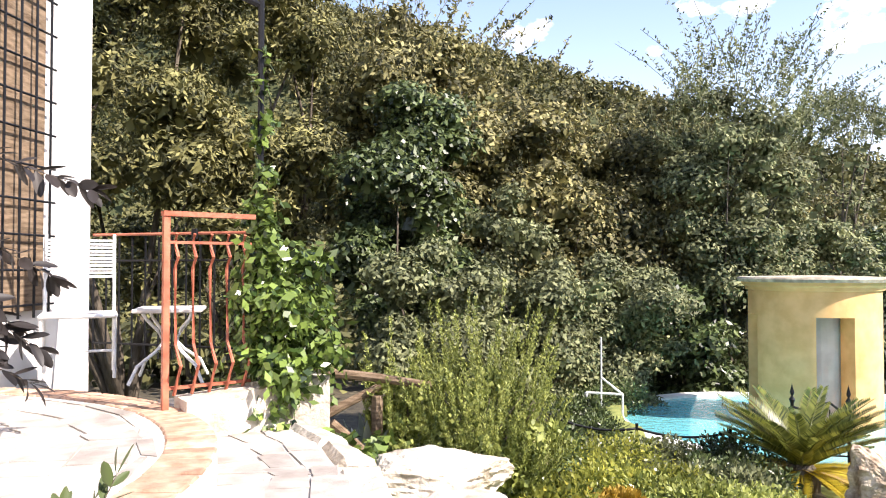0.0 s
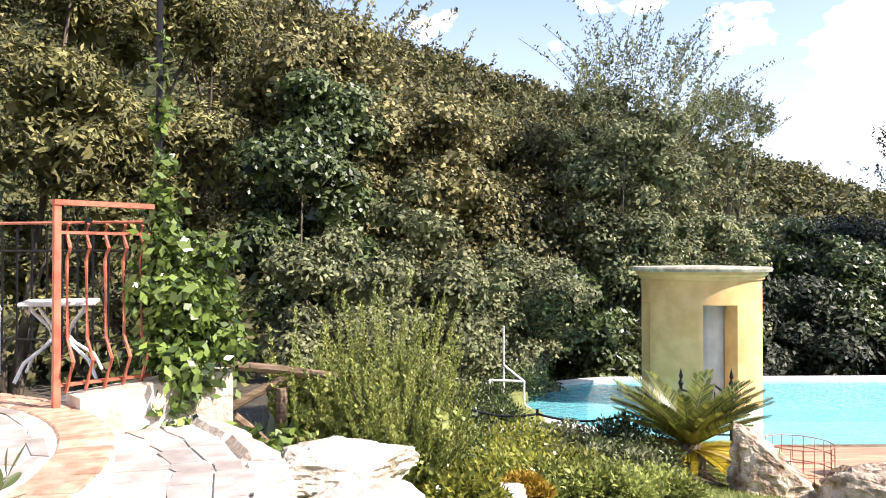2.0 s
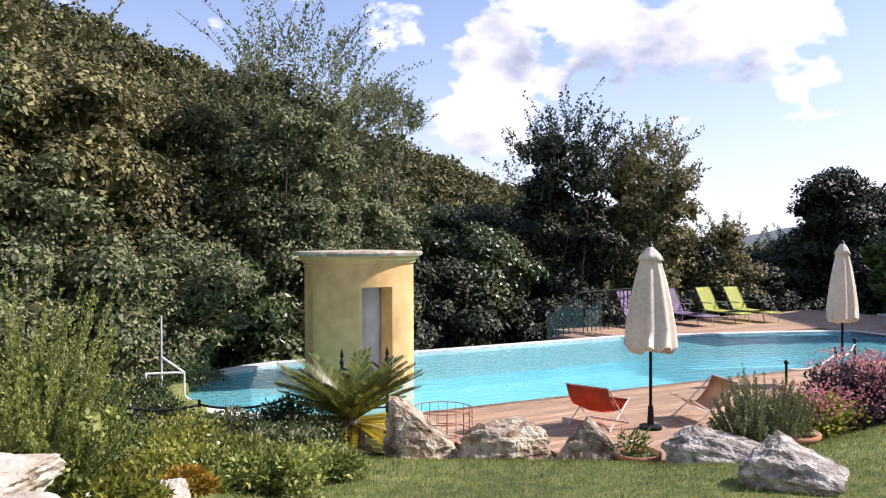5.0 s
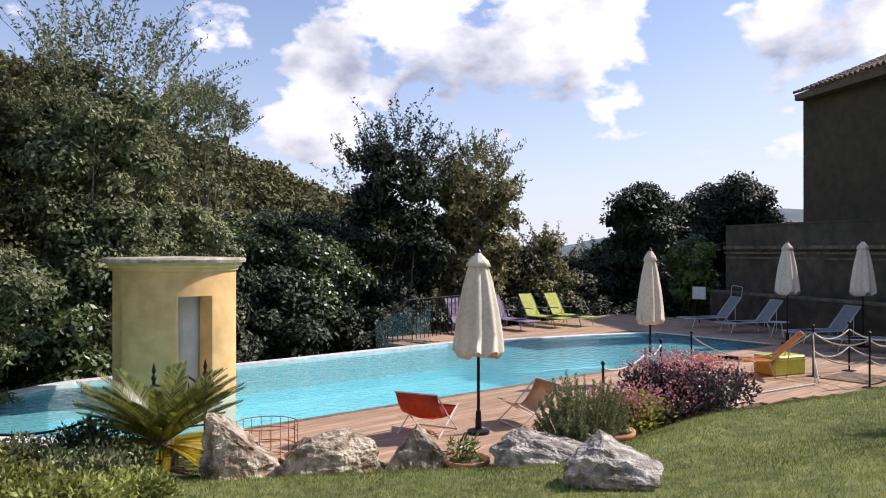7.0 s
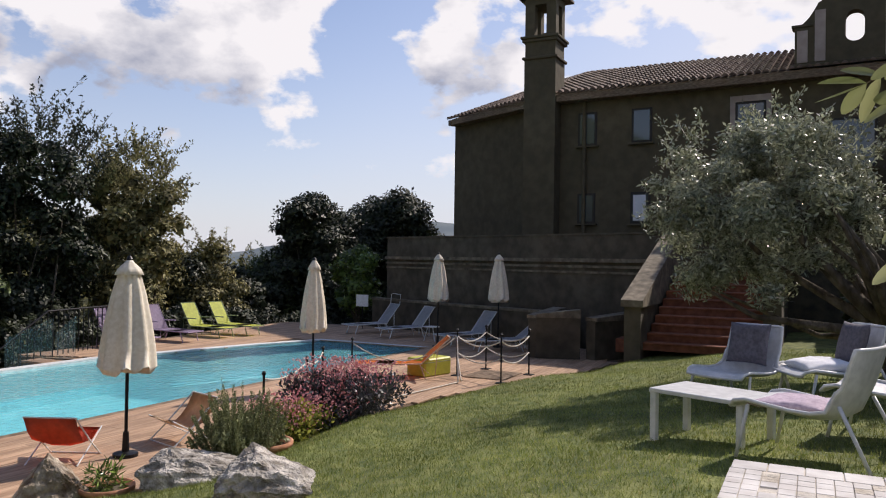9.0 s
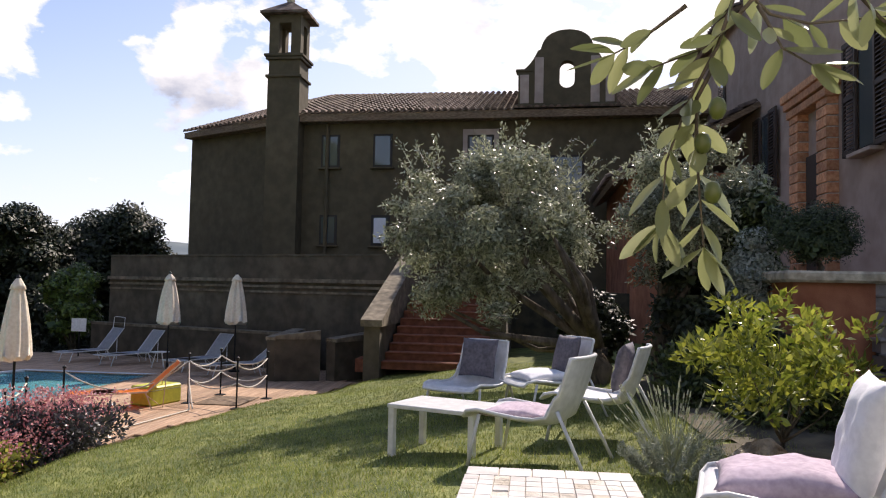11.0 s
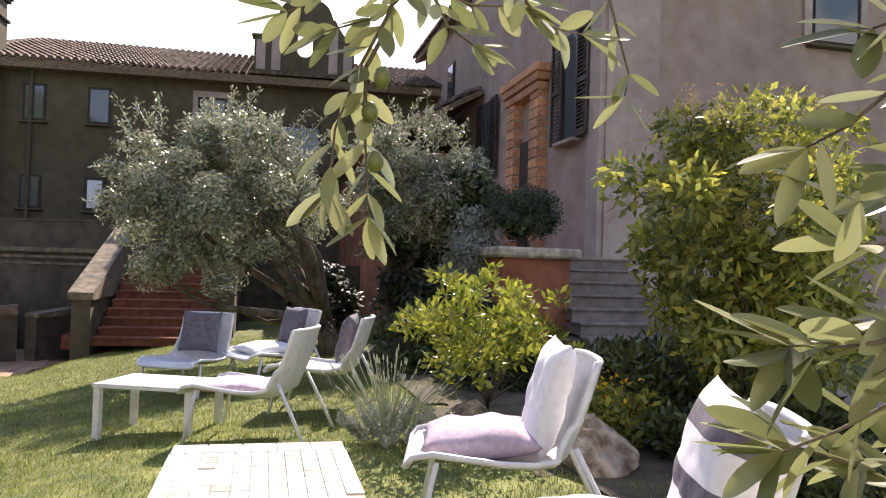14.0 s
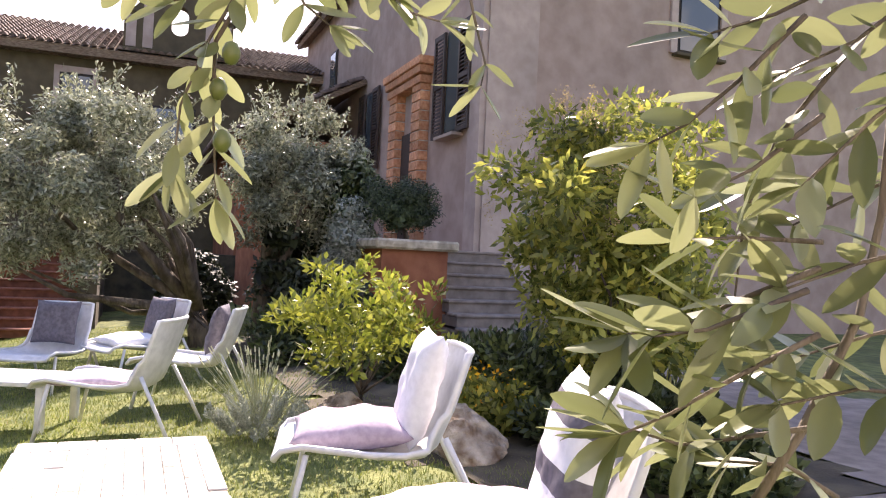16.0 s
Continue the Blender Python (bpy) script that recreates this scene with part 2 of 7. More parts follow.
M = dict(
    grass=mat("lawn", (0.085, 0.115, 0.028), (0.21, 0.225, 0.065), 0.9, 5, 0.6, 0.45, 0.5, fine=40, dist=0.03),
    blade=leaf_mat("grass_blade", (0.10, 0.145, 0.03), (0.31, 0.335, 0.09), 0.35, 0.6, (0.40, 0.34, 0.16)),
    earth=mat("earth", (0.06, 0.05, 0.035), (0.12, 0.10, 0.06), 0.95, 4, 0.6, 0.4),
    limestone=mat("limestone", (0.42, 0.36, 0.28), (0.68, 0.63, 0.55), 0.85, 5, 0.7, 0.3, 1.6, fine=25, dist=0.03),
    rock=mat("weathered_rock", (0.22, 0.14, 0.08), (0.70, 0.60, 0.46), 0.9, 6.5, 1.0, 0.5, 2.0, fine=20, dist=0.06),
    rock_grey=mat("grey_lichened_rock", (0.19, 0.165, 0.13), (0.64, 0.59, 0.52), 0.92, 7, 1.0, 0.5, 2.2, fine=22, dist=0.06),
    flag=mat("flagstone", (0.34, 0.30, 0.265), (0.52, 0.475, 0.43), 0.75, 6, 0.3, 0.3, 2.0, each=0.16),
    mortar=mat("mortar", (0.40, 0.37, 0.33), (0.53, 0.50, 0.45), 0.9, 10, 0.4, 0.2),
    brick=mat("terracotta_brick", (0.50, 0.22, 0.11), (0.66, 0.36, 0.20), 0.85, 14, 0.4, 0.3, 3, each=0.2),
    brick_pale=mat("bleached_brick", (0.40, 0.23, 0.15), (0.60, 0.41, 0.29), 0.88, 11, 0.5, 0.35, 3, each=0.25),
    deck=mat("teak_deck", (0.36, 0.22, 0.13), (0.55, 0.37, 0.24), 0.7, 6, 0.3, 0.25, 0.8, each=0.14, stretch=(0.25, 4, 4)),
    coping=mat("pool_coping", (0.60, 0.60, 0.58), (0.78, 0.78, 0.76), 0.6, 8, 0.2, 0.15),
    pool=mat("pool_lining", (0.16, 0.60, 0.70), (0.24, 0.70, 0.78), 0.5, 3, 0.1, 0.06),
    water=water_mat(),
    yellow=mat("ochre_plaster", (0.66, 0.40, 0.155), (0.75, 0.48, 0.21), 0.85, 5, 0.25, 0.18, 1.2),
    cap=mat("weathered_cap", (0.35, 0.30, 0.22), (0.60, 0.53, 0.40), 0.9, 9, 0.5, 0.4, 3),
    # weathered cap stone again, darkened to include the shade on the terrace walls
    stone_dark=mat("shaded_weathered_stone", (0.14, 0.115, 0.08), (0.26, 0.215, 0.15), 0.9, 6, 0.5, 0.4, 2),
    # ochre plaster darkened so that the colour holds the villa front's shade
    plaster=mat("shaded_ochre_plaster", (0.094, 0.075, 0.043), (0.125, 0.100, 0.058), 0.9, 3, 0.25, 0.22, 0.5),
    house=mat("rose_grey_plaster", (0.34, 0.25, 0.205), (0.42, 0.32, 0.265), 0.9, 3, 0.25, 0.2, 0.5),
    pilaster=mat("pale_plaster", (0.39, 0.305, 0.255), (0.46, 0.37, 0.315), 0.85, 4, 0.2, 0.2, 0.8),
    white=mat("white_plaster", (0.60, 0.565, 0.54), (0.70, 0.665, 0.64), 0.85, 4, 0.2, 0.12, 1.0),
    # stained wall plaster; its low tone includes the shade before the terrace
    retaining=mat("shaded_stained_wall", (0.075, 0.062, 0.042), (0.125, 0.103, 0.072), 0.9, 3, 0.3, 0.4, 0.6),
    orange=mat("terracotta_plaster", (0.28, 0.10, 0.05), (0.42, 0.17, 0.09), 0.9, 3, 0.3, 0.4, 0.7),
    stepred=mat("red_brick_step", (0.17, 0.058, 0.03), (0.27, 0.10, 0.055), 0.85, 7, 0.4, 0.3, each=0.1),
    stepgrey=mat("grey_stone_step", (0.20, 0.165, 0.14), (0.30, 0.255, 0.22), 0.85, 6, 0.3, 0.25, each=0.06),
    tile=mat("roof_tile", (0.075, 0.05, 0.038), (0.23, 0.165, 0.125), 0.9, 3.5, 0.4, 0.4, 0.9),
    window=glass_mat("window_glass", (0.07, 0.085, 0.09), 0.04, 1.0),
    frame=plain("dark_frame", (0.035, 0.028, 0.022), 0.6),
    shutter=plain("brown_shutter", (0.05, 0.035, 0.028), 0.6),
    wood=mat("grey_wood", (0.13, 0.085, 0.05), (0.28, 0.20, 0.13), 0.85, 8, 0.5, 0.3, stretch=(1, 1, 6)),
    iron=plain("black_iron", (0.018, 0.018, 0.02), 0.45, 0.6),
    rust=mat("red_oxide_paint", (0.36, 0.10, 0.055), (0.50, 0.17, 0.10), 0.5, 12, 0.3, 0.25, 3),
    metal=plain("white_enamel", (0.72, 0.72, 0.71), 0.35),
    mesh_white=plain("white_mesh", (0.66, 0.66, 0.66), 0.6),
    sling_grey=plain("grey_sling", (0.52, 0.53, 0.55), 0.7),
    sling_dark=plain("charcoal_sling", (0.11, 0.115, 0.125), 0.7),
    lime=plain("lime_sling", (0.74, 0.79, 0.16), 0.6),
    green=plain("green_sling", (0.24, 0.30, 0.17), 0.6),
    purple=plain("purple_sling", (0.42, 0.33, 0.46), 0.7),
    red=plain("coral_sling", (0.75, 0.13, 0.05), 0.6),
    tan=plain("tan_sling", (0.62, 0.44, 0.30), 0.7),
    orange_sling=plain("orange_sling", (0.85, 0.25, 0.02), 0.6),
    canvas=mat("cream_canvas", (0.70, 0.62, 0.48), (0.80, 0.73, 0.60), 0.85, 20, 0.2, 0.12, 2),
    lilac=mat("lilac_linen", (0.43, 0.34, 0.41), (0.55, 0.45, 0.52), 0.9, 30, 0.4, 0.15, 3, fine=300, dist=0.002),
    linen=mat("white_linen", (0.74, 0.74, 0.76), (0.82, 0.82, 0.84), 0.9, 30, 0.4, 0.08, 3, fine=300, dist=0.002),
    stripe=mat("slate_linen", (0.115, 0.105, 0.125), (0.17, 0.155, 0.18), 0.9, 30, 0.4, 0.1, 3, fine=300, dist=0.002),
    marble=mat("pale_marble", (0.54, 0.50, 0.46), (0.68, 0.65, 0.61), 0.45, 9, 0.15, 0.15, 4, each=0.09),
    pot=mat("terracotta_pot", (0.40, 0.17, 0.09), (0.55, 0.27, 0.15), 0.85, 10, 0.3, 0.3, 4),
    bark=mat("bark", (0.07, 0.055, 0.04), (0.17, 0.14, 0.105), 0.95, 9, 0.9, 0.3, fine=30, stretch=(1, 1, 0.3), dist=0.03),
    rope=plain("pale_rope", (0.62, 0.58, 0.50), 0.9),
    glass=glass_mat("clear_glass", (0.10, 0.17, 0.18), 0.03, 0.12),
    hill=mat("wooded_slope", (0.035, 0.045, 0.015), (0.075, 0.085, 0.03), 0.95, 0.4, 0.5, 0.4, 0.05),
    # blue-green mixed to include the haze of distance
    far=mat("hazed_hills", (0.10, 0.13, 0.15), (0.14, 0.17, 0.18), 0.95, 0.05, 0.0, 0.2, 0.01),
    lime_box=plain("lime_vinyl", (0.50, 0.50, 0.06), 0.5),
    paper=plain("white_sign", (0.75, 0.75, 0.75), 0.6),
    l_oak=leaf_mat("oak_leaves", (0.035, 0.038, 0.013), (0.34, 0.305, 0.12), 0.2, 0.7),
    l_wood=leaf_mat("woodland_leaves", (0.025, 0.03, 0.009), (0.17, 0.16, 0.052), 0.15, 0.8),
    l_dark=leaf_mat("ivy_dark_leaves", (0.012, 0.024, 0.007), (0.14, 0.18, 0.06), 0.12, 0.4),
    # dark foliage, taken near black to include the shade of backlit crowns
    l_black=leaf_mat("shaded_dark_leaves", (0.006, 0.010, 0.004), (0.045, 0.058, 0.02), 0.04, 0.6),
    l_juniper=leaf_mat("juniper_needles", (0.010, 0.020, 0.008), (0.06, 0.085, 0.03), 0.08, 0.6),
    # twigs by the white house: their shade is put into the leaf colour
    l_shaded_twig=leaf_mat("shaded_twig_leaves", (0.010, 0.008, 0.008), (0.035, 0.026, 0.022), 0.05, 0.55, None, True),
    l_rust=leaf_mat("rusty_ground_cover", (0.28, 0.17, 0.012), (0.56, 0.37, 0.045), 0.3, 0.7),
    l_grey=leaf_mat("grey_green_leaves", (0.055, 0.068, 0.028), (0.28, 0.295, 0.135), 0.2, 0.7),
    l_bright=leaf_mat("climber_leaves", (0.014, 0.034, 0.007), (0.20, 0.28, 0.06), 0.22, 0.3),
    l_conifer=leaf_mat("cypress_leaves", (0.03, 0.034, 0.011), (0.28, 0.26, 0.09), 0.15, 0.75),
    l_rosemary=leaf_mat("rosemary_needles", (0.10, 0.135, 0.025), (0.43, 0.46, 0.12), 0.25, 0.6),
    l_rosemary_grey=leaf_mat("grey_rosemary_needles", (0.09, 0.11, 0.04), (0.34, 0.36, 0.17), 0.2, 0.6),
    l_olive=leaf_mat("olive_leaves", (0.09, 0.10, 0.05), (0.46, 0.48, 0.34), 0.3, 0.3),
    l_olive_near=leaf_mat("near_olive_leaves", (0.12, 0.14, 0.055), (0.28, 0.295, 0.14), 0.36, 0.34, (0.33, 0.36, 0.22), True),
    l_yellow=leaf_mat("yellow_green_leaves", (0.10, 0.14, 0.018), (0.38, 0.39, 0.06), 0.4, 0.3),
    l_bush=leaf_mat("laurel_leaves", (0.085, 0.115, 0.025), (0.43, 0.43, 0.09), 0.5, 0.24, (0.58, 0.51, 0.09)),
    l_seed=leaf_mat("seed_heads", (0.28, 0.22, 0.10), (0.48, 0.36, 0.20), 0.3, 0.8),
    l_cycas=leaf_mat("cycad_fronds", (0.03, 0.05, 0.010), (0.27, 0.28, 0.06), 0.35, 0.3),
    l_cycas_old=leaf_mat("yellowed_fronds", (0.42, 0.34, 0.03), (0.60, 0.48, 0.05), 0.35, 0.4),
    l_pink=leaf_mat("pink_blossom", (0.50, 0.14, 0.16), (0.78, 0.40, 0.40), 0.3, 0.7, (0.75, 0.55, 0.5)),
    l_bronze=leaf_mat("bronze_leaves", (0.03, 0.035, 0.03), (0.13, 0.12, 0.13), 0.2, 0.4),
    l_lavender=leaf_mat("lavender_stems", (0.30, 0.33, 0.20), (0.55, 0.56, 0.40), 0.3, 0.7),
    l_silver=leaf_mat("silver_leaves", (0.20, 0.23, 0.18), (0.42, 0.45, 0.38), 0.25, 0.6),
    l_flower=leaf_mat("orange_flowers", (0.75, 0.35, 0.01), (0.85, 0.55, 0.02), 0.3, 0.7),
    l_whiteflower=leaf_mat("white_flowers", (0.7, 0.7, 0.68), (0.85, 0.85, 0.85), 0.2, 0.7),
    olive_fruit=plain("green_olive", (0.10, 0.12, 0.03), 0.3),
)


# ---- helpers for meshes ----
def finish(name, me, material, parent=None, label="", smooth=False):
    if smooth:
        me.polygons.foreach_set("use_smooth", [True] * len(me.polygons))
    if material:
        me.materials.append(material)
    ob = new(name, me)
    if parent:
        ob.parent = parent
    if label:
        tagged(ob, label)
    return ob


def part(name, bm, material, parent=None, label="", smooth=False):
    me = bpy.data.meshes.new(name)
    bmesh.ops.recalc_face_normals(bm, faces=bm.faces)
    bm.to_mesh(me)
    bm.free()
    return finish(name, me, material, parent, label, smooth)


def thing(name, m, label, category, group="", kind=""):
    ob = new(name)
    ob.empty_display_size = 0.1
    ob.matrix_basis = m
    return tagged(ob, label, category, group, kind)


def add_box(bm, size, at=(0, 0, 0), turn=0, bevel=0.0, rot=None):
    m = Matrix.Translation(at) @ (rot if rot else Matrix.Rotation(turn, 4, "Z")) @ Matrix.Diagonal((*size, 1))
    made = bmesh.ops.create_cube(bm, size=1, matrix=m)
    if bevel:
        edges = list({e for v in made["verts"] for e in v.link_edges})
        bmesh.ops.bevel(bm, geom=edges, offset=bevel, segments=1, affect="EDGES")
    return bm


def box(size, at=(0, 0, 0), turn=0, bevel=0.0, rot=None):
    return add_box(bmesh.new(), size, at, turn, bevel, rot)


def add_tube(bm, points, r, sides=8, r2=None, close=False):
    """A round bar along points, tapering from r to r2."""
    pts = [Vector(p) for p in points]
    rings, n = [], len(pts)
    up = Vector((0, 0, 1))
    for i, p in enumerate(pts):
        a, b = pts[max(i - 1, 0)], pts[min(i + 1, n - 1)]
        if close:
            a, b = pts[i - 1], pts[(i + 1) % n]
        d = (b - a).normalized()
        s = d.cross(up)
        if s.length < 0.05:
            s = d.cross(Vector((1, 0, 0)))
        s.normalize()
        u = s.cross(d)
        q = r if r2 is None else r + (r2 - r) * i / max(n - 1, 1)
        rings.append([bm.verts.new(p + s * (q * math.cos(2 * math.pi * k / sides)) + u * (q * math.sin(2 * math.pi * k / sides))) for k in range(sides)])
    for i in range(n if close else n - 1):
        ra, rb = rings[i], rings[(i + 1) % n]
        for k in range(sides):
            bm.faces.new((ra[k], ra[(k + 1) % sides], rb[(k + 1) % sides], rb[k]))
    if not close:
        bm.faces.new(rings[0])
        bm.faces.new(rings[-1])
    return bm


def tube(points, r, sides=8, r2=None, close=False):
    return add_tube(bmesh.new(), points, r, sides, r2, close)


def lathe(profile, sides=24, fold=0.0, folds=8):
    """A turned form from (radius, height) pairs; fold: depth of pleats."""
    bm = bmesh.new()
    rings = []
    for r, z in profile:
        rings.append([bm.verts.new((r * (1 + fold * math.cos(folds * 2 * math.pi * k / sides)) * math.cos(2 * math.pi * k / sides),
                                    r * (1 + fold * math.cos(folds * 2 * math.pi * k / sides)) * math.sin(2 * math.pi * k / sides), z)) for k in range(sides)])
    for a, b in zip(rings, rings[1:]):
        for k in range(sides):
            bm.faces.new((a[k], a[(k + 1) % sides], b[(k + 1) % sides], b[k]))
    bm.faces.new(rings[0])
    bm.faces.new(rings[-1])
    return bm


def slab(poly, z0, z1):
    """A level plate with the outline poly between two heights."""
    bm = bmesh.new()
    lo = [bm.verts.new((x, y, z0)) for x, y in poly]
    hi = [bm.verts.new((x, y, z1)) for x, y in poly]
    bm.faces.new(hi)
    bm.faces.new(lo[::-1])
    for i in range(len(poly)):
        j = (i + 1) % len(poly)
        bm.faces.new((lo[i], lo[j], hi[j], hi[i]))
    return bm


def wall_between(a, b, z0, z1, thick=0.3, z1b=None):
    """An upright wall from a to b in plan; its top may slope to z1b."""
    a, b = Vector((*a, 0)), Vector((*b, 0))
    s = (b - a).normalized().cross(Vector((0, 0, 1))) * (thick / 2)
    z1b = z1 if z1b is None else z1b
    bm = bmesh.new()
    v = [bm.verts.new((*(p + o).xy, z)) for p, za in ((a, z1), (b, z1b)) for o in (s, -s) for z in (z0, za)]
    for f in ((0, 1, 3, 2), (4, 6, 7, 5), (0, 4, 5, 1), (2, 3, 7, 6), (1, 5, 7, 3), (0, 2, 6, 4)):
        bm.faces.new([v[i] for i in f])
    return bm


def arrays_mesh(name, verts, size):
    """A mesh of separate faces of equal size from an array of corners."""
    me = bpy.data.meshes.new(name)
    n = len(verts) // size
    me.vertices.add(n * size)
    me.vertices.foreach_set("co", np.ascontiguousarray(verts, dtype=np.float32).ravel())
    me.loops.add(n * size)
    me.loops.foreach_set("vertex_index", np.arange(n * size, dtype=np.int32))
    me.polygons.add(n)
    me.polygons.foreach_set("loop_start", np.arange(0, n * size, size, dtype=np.int32))
    me.update(calc_edges=True)
    return me


def leaf_array(rng, P, out, length, width, droop=0.0, wild=0.9, facing=0.0):
    """Diamond leaves at P that point roughly along out."""
    n = len(P)
    a = out + rng.normal(0, wild, (n, 3))
    a[:, 2] -= droop
    a /= np.linalg.norm(a, axis=1, keepdims=True) + 1e-9
    b = np.cross(a, rng.normal(0, 1, (n, 3)))
    b /= np.linalg.norm(b, axis=1, keepdims=True) + 1e-9
    if facing:
        # leaves that lie over their clump's skin
        nrm = out + rng.normal(0, facing, (n, 3)) + np.array((0, 0, .35))
        nrm /= np.linalg.norm(nrm, axis=1, keepdims=True) + 1e-9
        a = np.cross(nrm, rng.normal(0, 1, (n, 3)))
        a[:, 2] -= droop
        a /= np.linalg.norm(a, axis=1, keepdims=True) + 1e-9
        b = np.cross(a, nrm)
        b /= np.linalg.norm(b, axis=1, keepdims=True) + 1e-9
    c = np.cross(a, b)
    L = length * rng.uniform(0.65, 1.25, (n, 1))
    W = width * rng.uniform(0.7, 1.2, (n, 1))
    V = np.empty((n, 4, 3))
    V[:, 0] = P
    V[:, 1] = P + a * L * 0.5 + b * W * 0.5 + c * W * 0.15
    V[:, 2] = P + a * L
    V[:, 3] = P + a * L * 0.5 - b * W * 0.5 + c * W * 0.15
    return V.reshape(-1, 3)


def clump_points(rng, centres, radii, n, flat=0.8, skin=0.5, crown=0.0):
    """Points round clump centres, thicker to their skins, and the ways out; crown: how bare the undersides are."""
    w = radii ** 2
    k = rng.choice(len(centres), n, p=w / w.sum())
    d = rng.normal(0, 1, (n, 3))
    d /= np.linalg.norm(d, axis=1, keepdims=True)
    if crown:
        turn_up = (d[:, 2] < -.15) & (rng.uniform(0, 1, n) < crown)
        d[turn_up, 2] *= -1
    r = rng.uniform(0, 1, (n, 1)) ** skin * radii[k][:, None]
    return centres[k] + d * r * np.array((1, 1, flat)), d


def inner_leaves(rng, centres, radii, n, leaf, flat=0.8):
    """Broad leaf sprays deep inside the clumps, which close the crown."""
    P, d = clump_points(rng, centres, radii * .55, n, flat, .6)
    return leaf_array(rng, P - d * leaf * .5, d, leaf, leaf * .8, 0, .9, .9)


def crown_clumps(rng, count, centre, rx, ry, rz, clump):
    """Clump centres spread unevenly through an egg-shaped crown."""
    d = rng.normal(0, 1, (count, 3))
    d /= np.linalg.norm(d, axis=1, keepdims=True)
    r = rng.uniform(0.25, 1.0, (count, 1)) ** 0.6
    c = np.array(centre) + d * r * np.array((rx, ry, rz)) * rng.uniform(0.85, 1.12, (count, 1))
    return c, clump * rng.uniform(0.55, 1.25, count)


def limb_mesh(rng, base, tips, r0, bend=0.15):
    bm = bmesh.new()
    base = Vector(base)
    for i, t in enumerate(tips):
        t = Vector(t)
        side = Vector(rng.normal(0, bend, 3)) * (t - base).length
        mid = base.lerp(t, 0.5) + side * 0.6
        q = base.lerp(t, 0.25) + side * 0.3
        add_tube(bm, [base, q, mid, t], r0, 6, r0 * 0.12)
    return bm


def tree(name, label, x, y, z, top, rx, ry, n, leaf, material, seed, bottom=None, clumps=46, clump=None, trunk=0.16, flat=0.8, wispy=0, category="tree", limbs=9, lean=(0, 0), facing=.55, skin=.3, width=0.55, droop=0.1, wild=0.9, group="", core=.12, under=.75):
    """A tree or shrub: tapered trunk, limbs, and a crown of many leaves in uneven clumps."""
    rng = np.random.default_rng(seed)
    bottom = z + (top - z) * 0.25 if bottom is None else bottom
    ob = thing(name, pose(x, y, z), label, category, group)
    mid = ((bottom + top) / 2) - z
    rz = (top - bottom) / 2
    clump = clump or 0.3 * min(rx, ry, rz) + 0.12
    c, r = crown_clumps(rng, clumps, (*lean, mid), rx - clump * .6, ry - clump * .6, max(rz - clump * .6, .05), clump)
    P, d = clump_points(rng, c, r, n, flat, skin, under)
    V = leaf_array(rng, P, d, leaf, leaf * width, droop, wild, facing)
    if core:
        V = np.concatenate([V, inner_leaves(rng, c, r, int(n * core), leaf * 2.3, flat)])
    if wispy:
        # leafy shoots that stand out of the outline, each on a thin stem
        S, stems = [], []
        for _ in range(int(wispy * 2.4)):
            a, q = rng.uniform(0, 2 * math.pi), math.sqrt(rng.uniform(0, 1))
            s = np.array((lean[0] + math.cos(a) * rx * q * .85, lean[1] + math.sin(a) * ry * q * .85, mid + rz * (.80 * math.sqrt(1 - .8 * q * q))))
            way = np.array((math.cos(a) * q * .8 + rng.normal(0, .3), math.sin(a) * q * .8 + rng.normal(0, .3), 1.0))
            way /= np.linalg.norm(way)
            bend = rng.normal(0, .25, 3) * np.array((1, 1, .3))
            k = rng.uniform(0, 1, 46)[:, None]
            ln = rz * rng.uniform(.14, .40)
            S.append(s + way * k * ln + bend * k * k * ln + rng.normal(0, .05, (46, 3)) * (1.2 - k * .8))
            t = np.linspace(0, 1, 4)[:, None]
            line = s + way * t * ln + bend * t * t * ln
            side = np.cross(way, rng.normal(0, 1, 3))
            side /= np.linalg.norm(side)
            for p, q2 in zip(line, line[1:]):
                stems.append(np.array((p - side * .008, p + side * .008, q2 + side * .006, q2 - side * .006)))
        S = np.concatenate(S)
        V = np.concatenate([V, leaf_array(rng, S, np.tile((0, 0, .6), (len(S), 1)), leaf * .8, leaf * .34, 0, 0.8), np.concatenate(stems)])
    tagged(finish("crown", arrays_mesh("crown", V, 4), material, ob), kind="stuff")
    fork = Vector((0, 0, max(0.15, (bottom - z) * 0.8)))
    bm = tube([(0, 0, -0.3), (rng.normal(0, .03), rng.normal(0, .03), fork.z * .5), fork], trunk, 9, trunk * 0.75)
    part("trunk", bm, M["bark"], ob, smooth=True)
    b = part("branchwork", limb_mesh(rng, fork, [c[i] for i in range(min(limbs, clumps))], trunk * 0.5), M["bark"], ob, smooth=True)
    tagged(b, kind="stuff")
    return ob


def smooth(a, b, v):
    t = np.clip((np.asarray(v, float) - a) / (b - a), 0, 1)
    return t * t * (3 - 2 * t)


# ---- ground ----
DECK = -1.25
deck_edge = [(4.0, 8.6), (4.4, 7.4), (5.5, 6.3), (6.6, 5.3), (7.8, 5.45), (9.5, 5.75), (11.8, 5.15), (13.0, 5.0), (14.4, 4.5), (15.2, 3.9), (17.2, 3.6), (19.2, 3.3), (21.0, 3.1)]
pool_outline = [(2.9, 8.9)] + [(5.0 + 2.85 * math.cos(a), 11.6 + 2.62 * math.sin(a)) for a in np.linspace(math.radians(225), math.radians(105), 12)] + [(13.3, 14.25), (17.7, 13.05), (19.7, 12.3), (19.7, 8.9)]
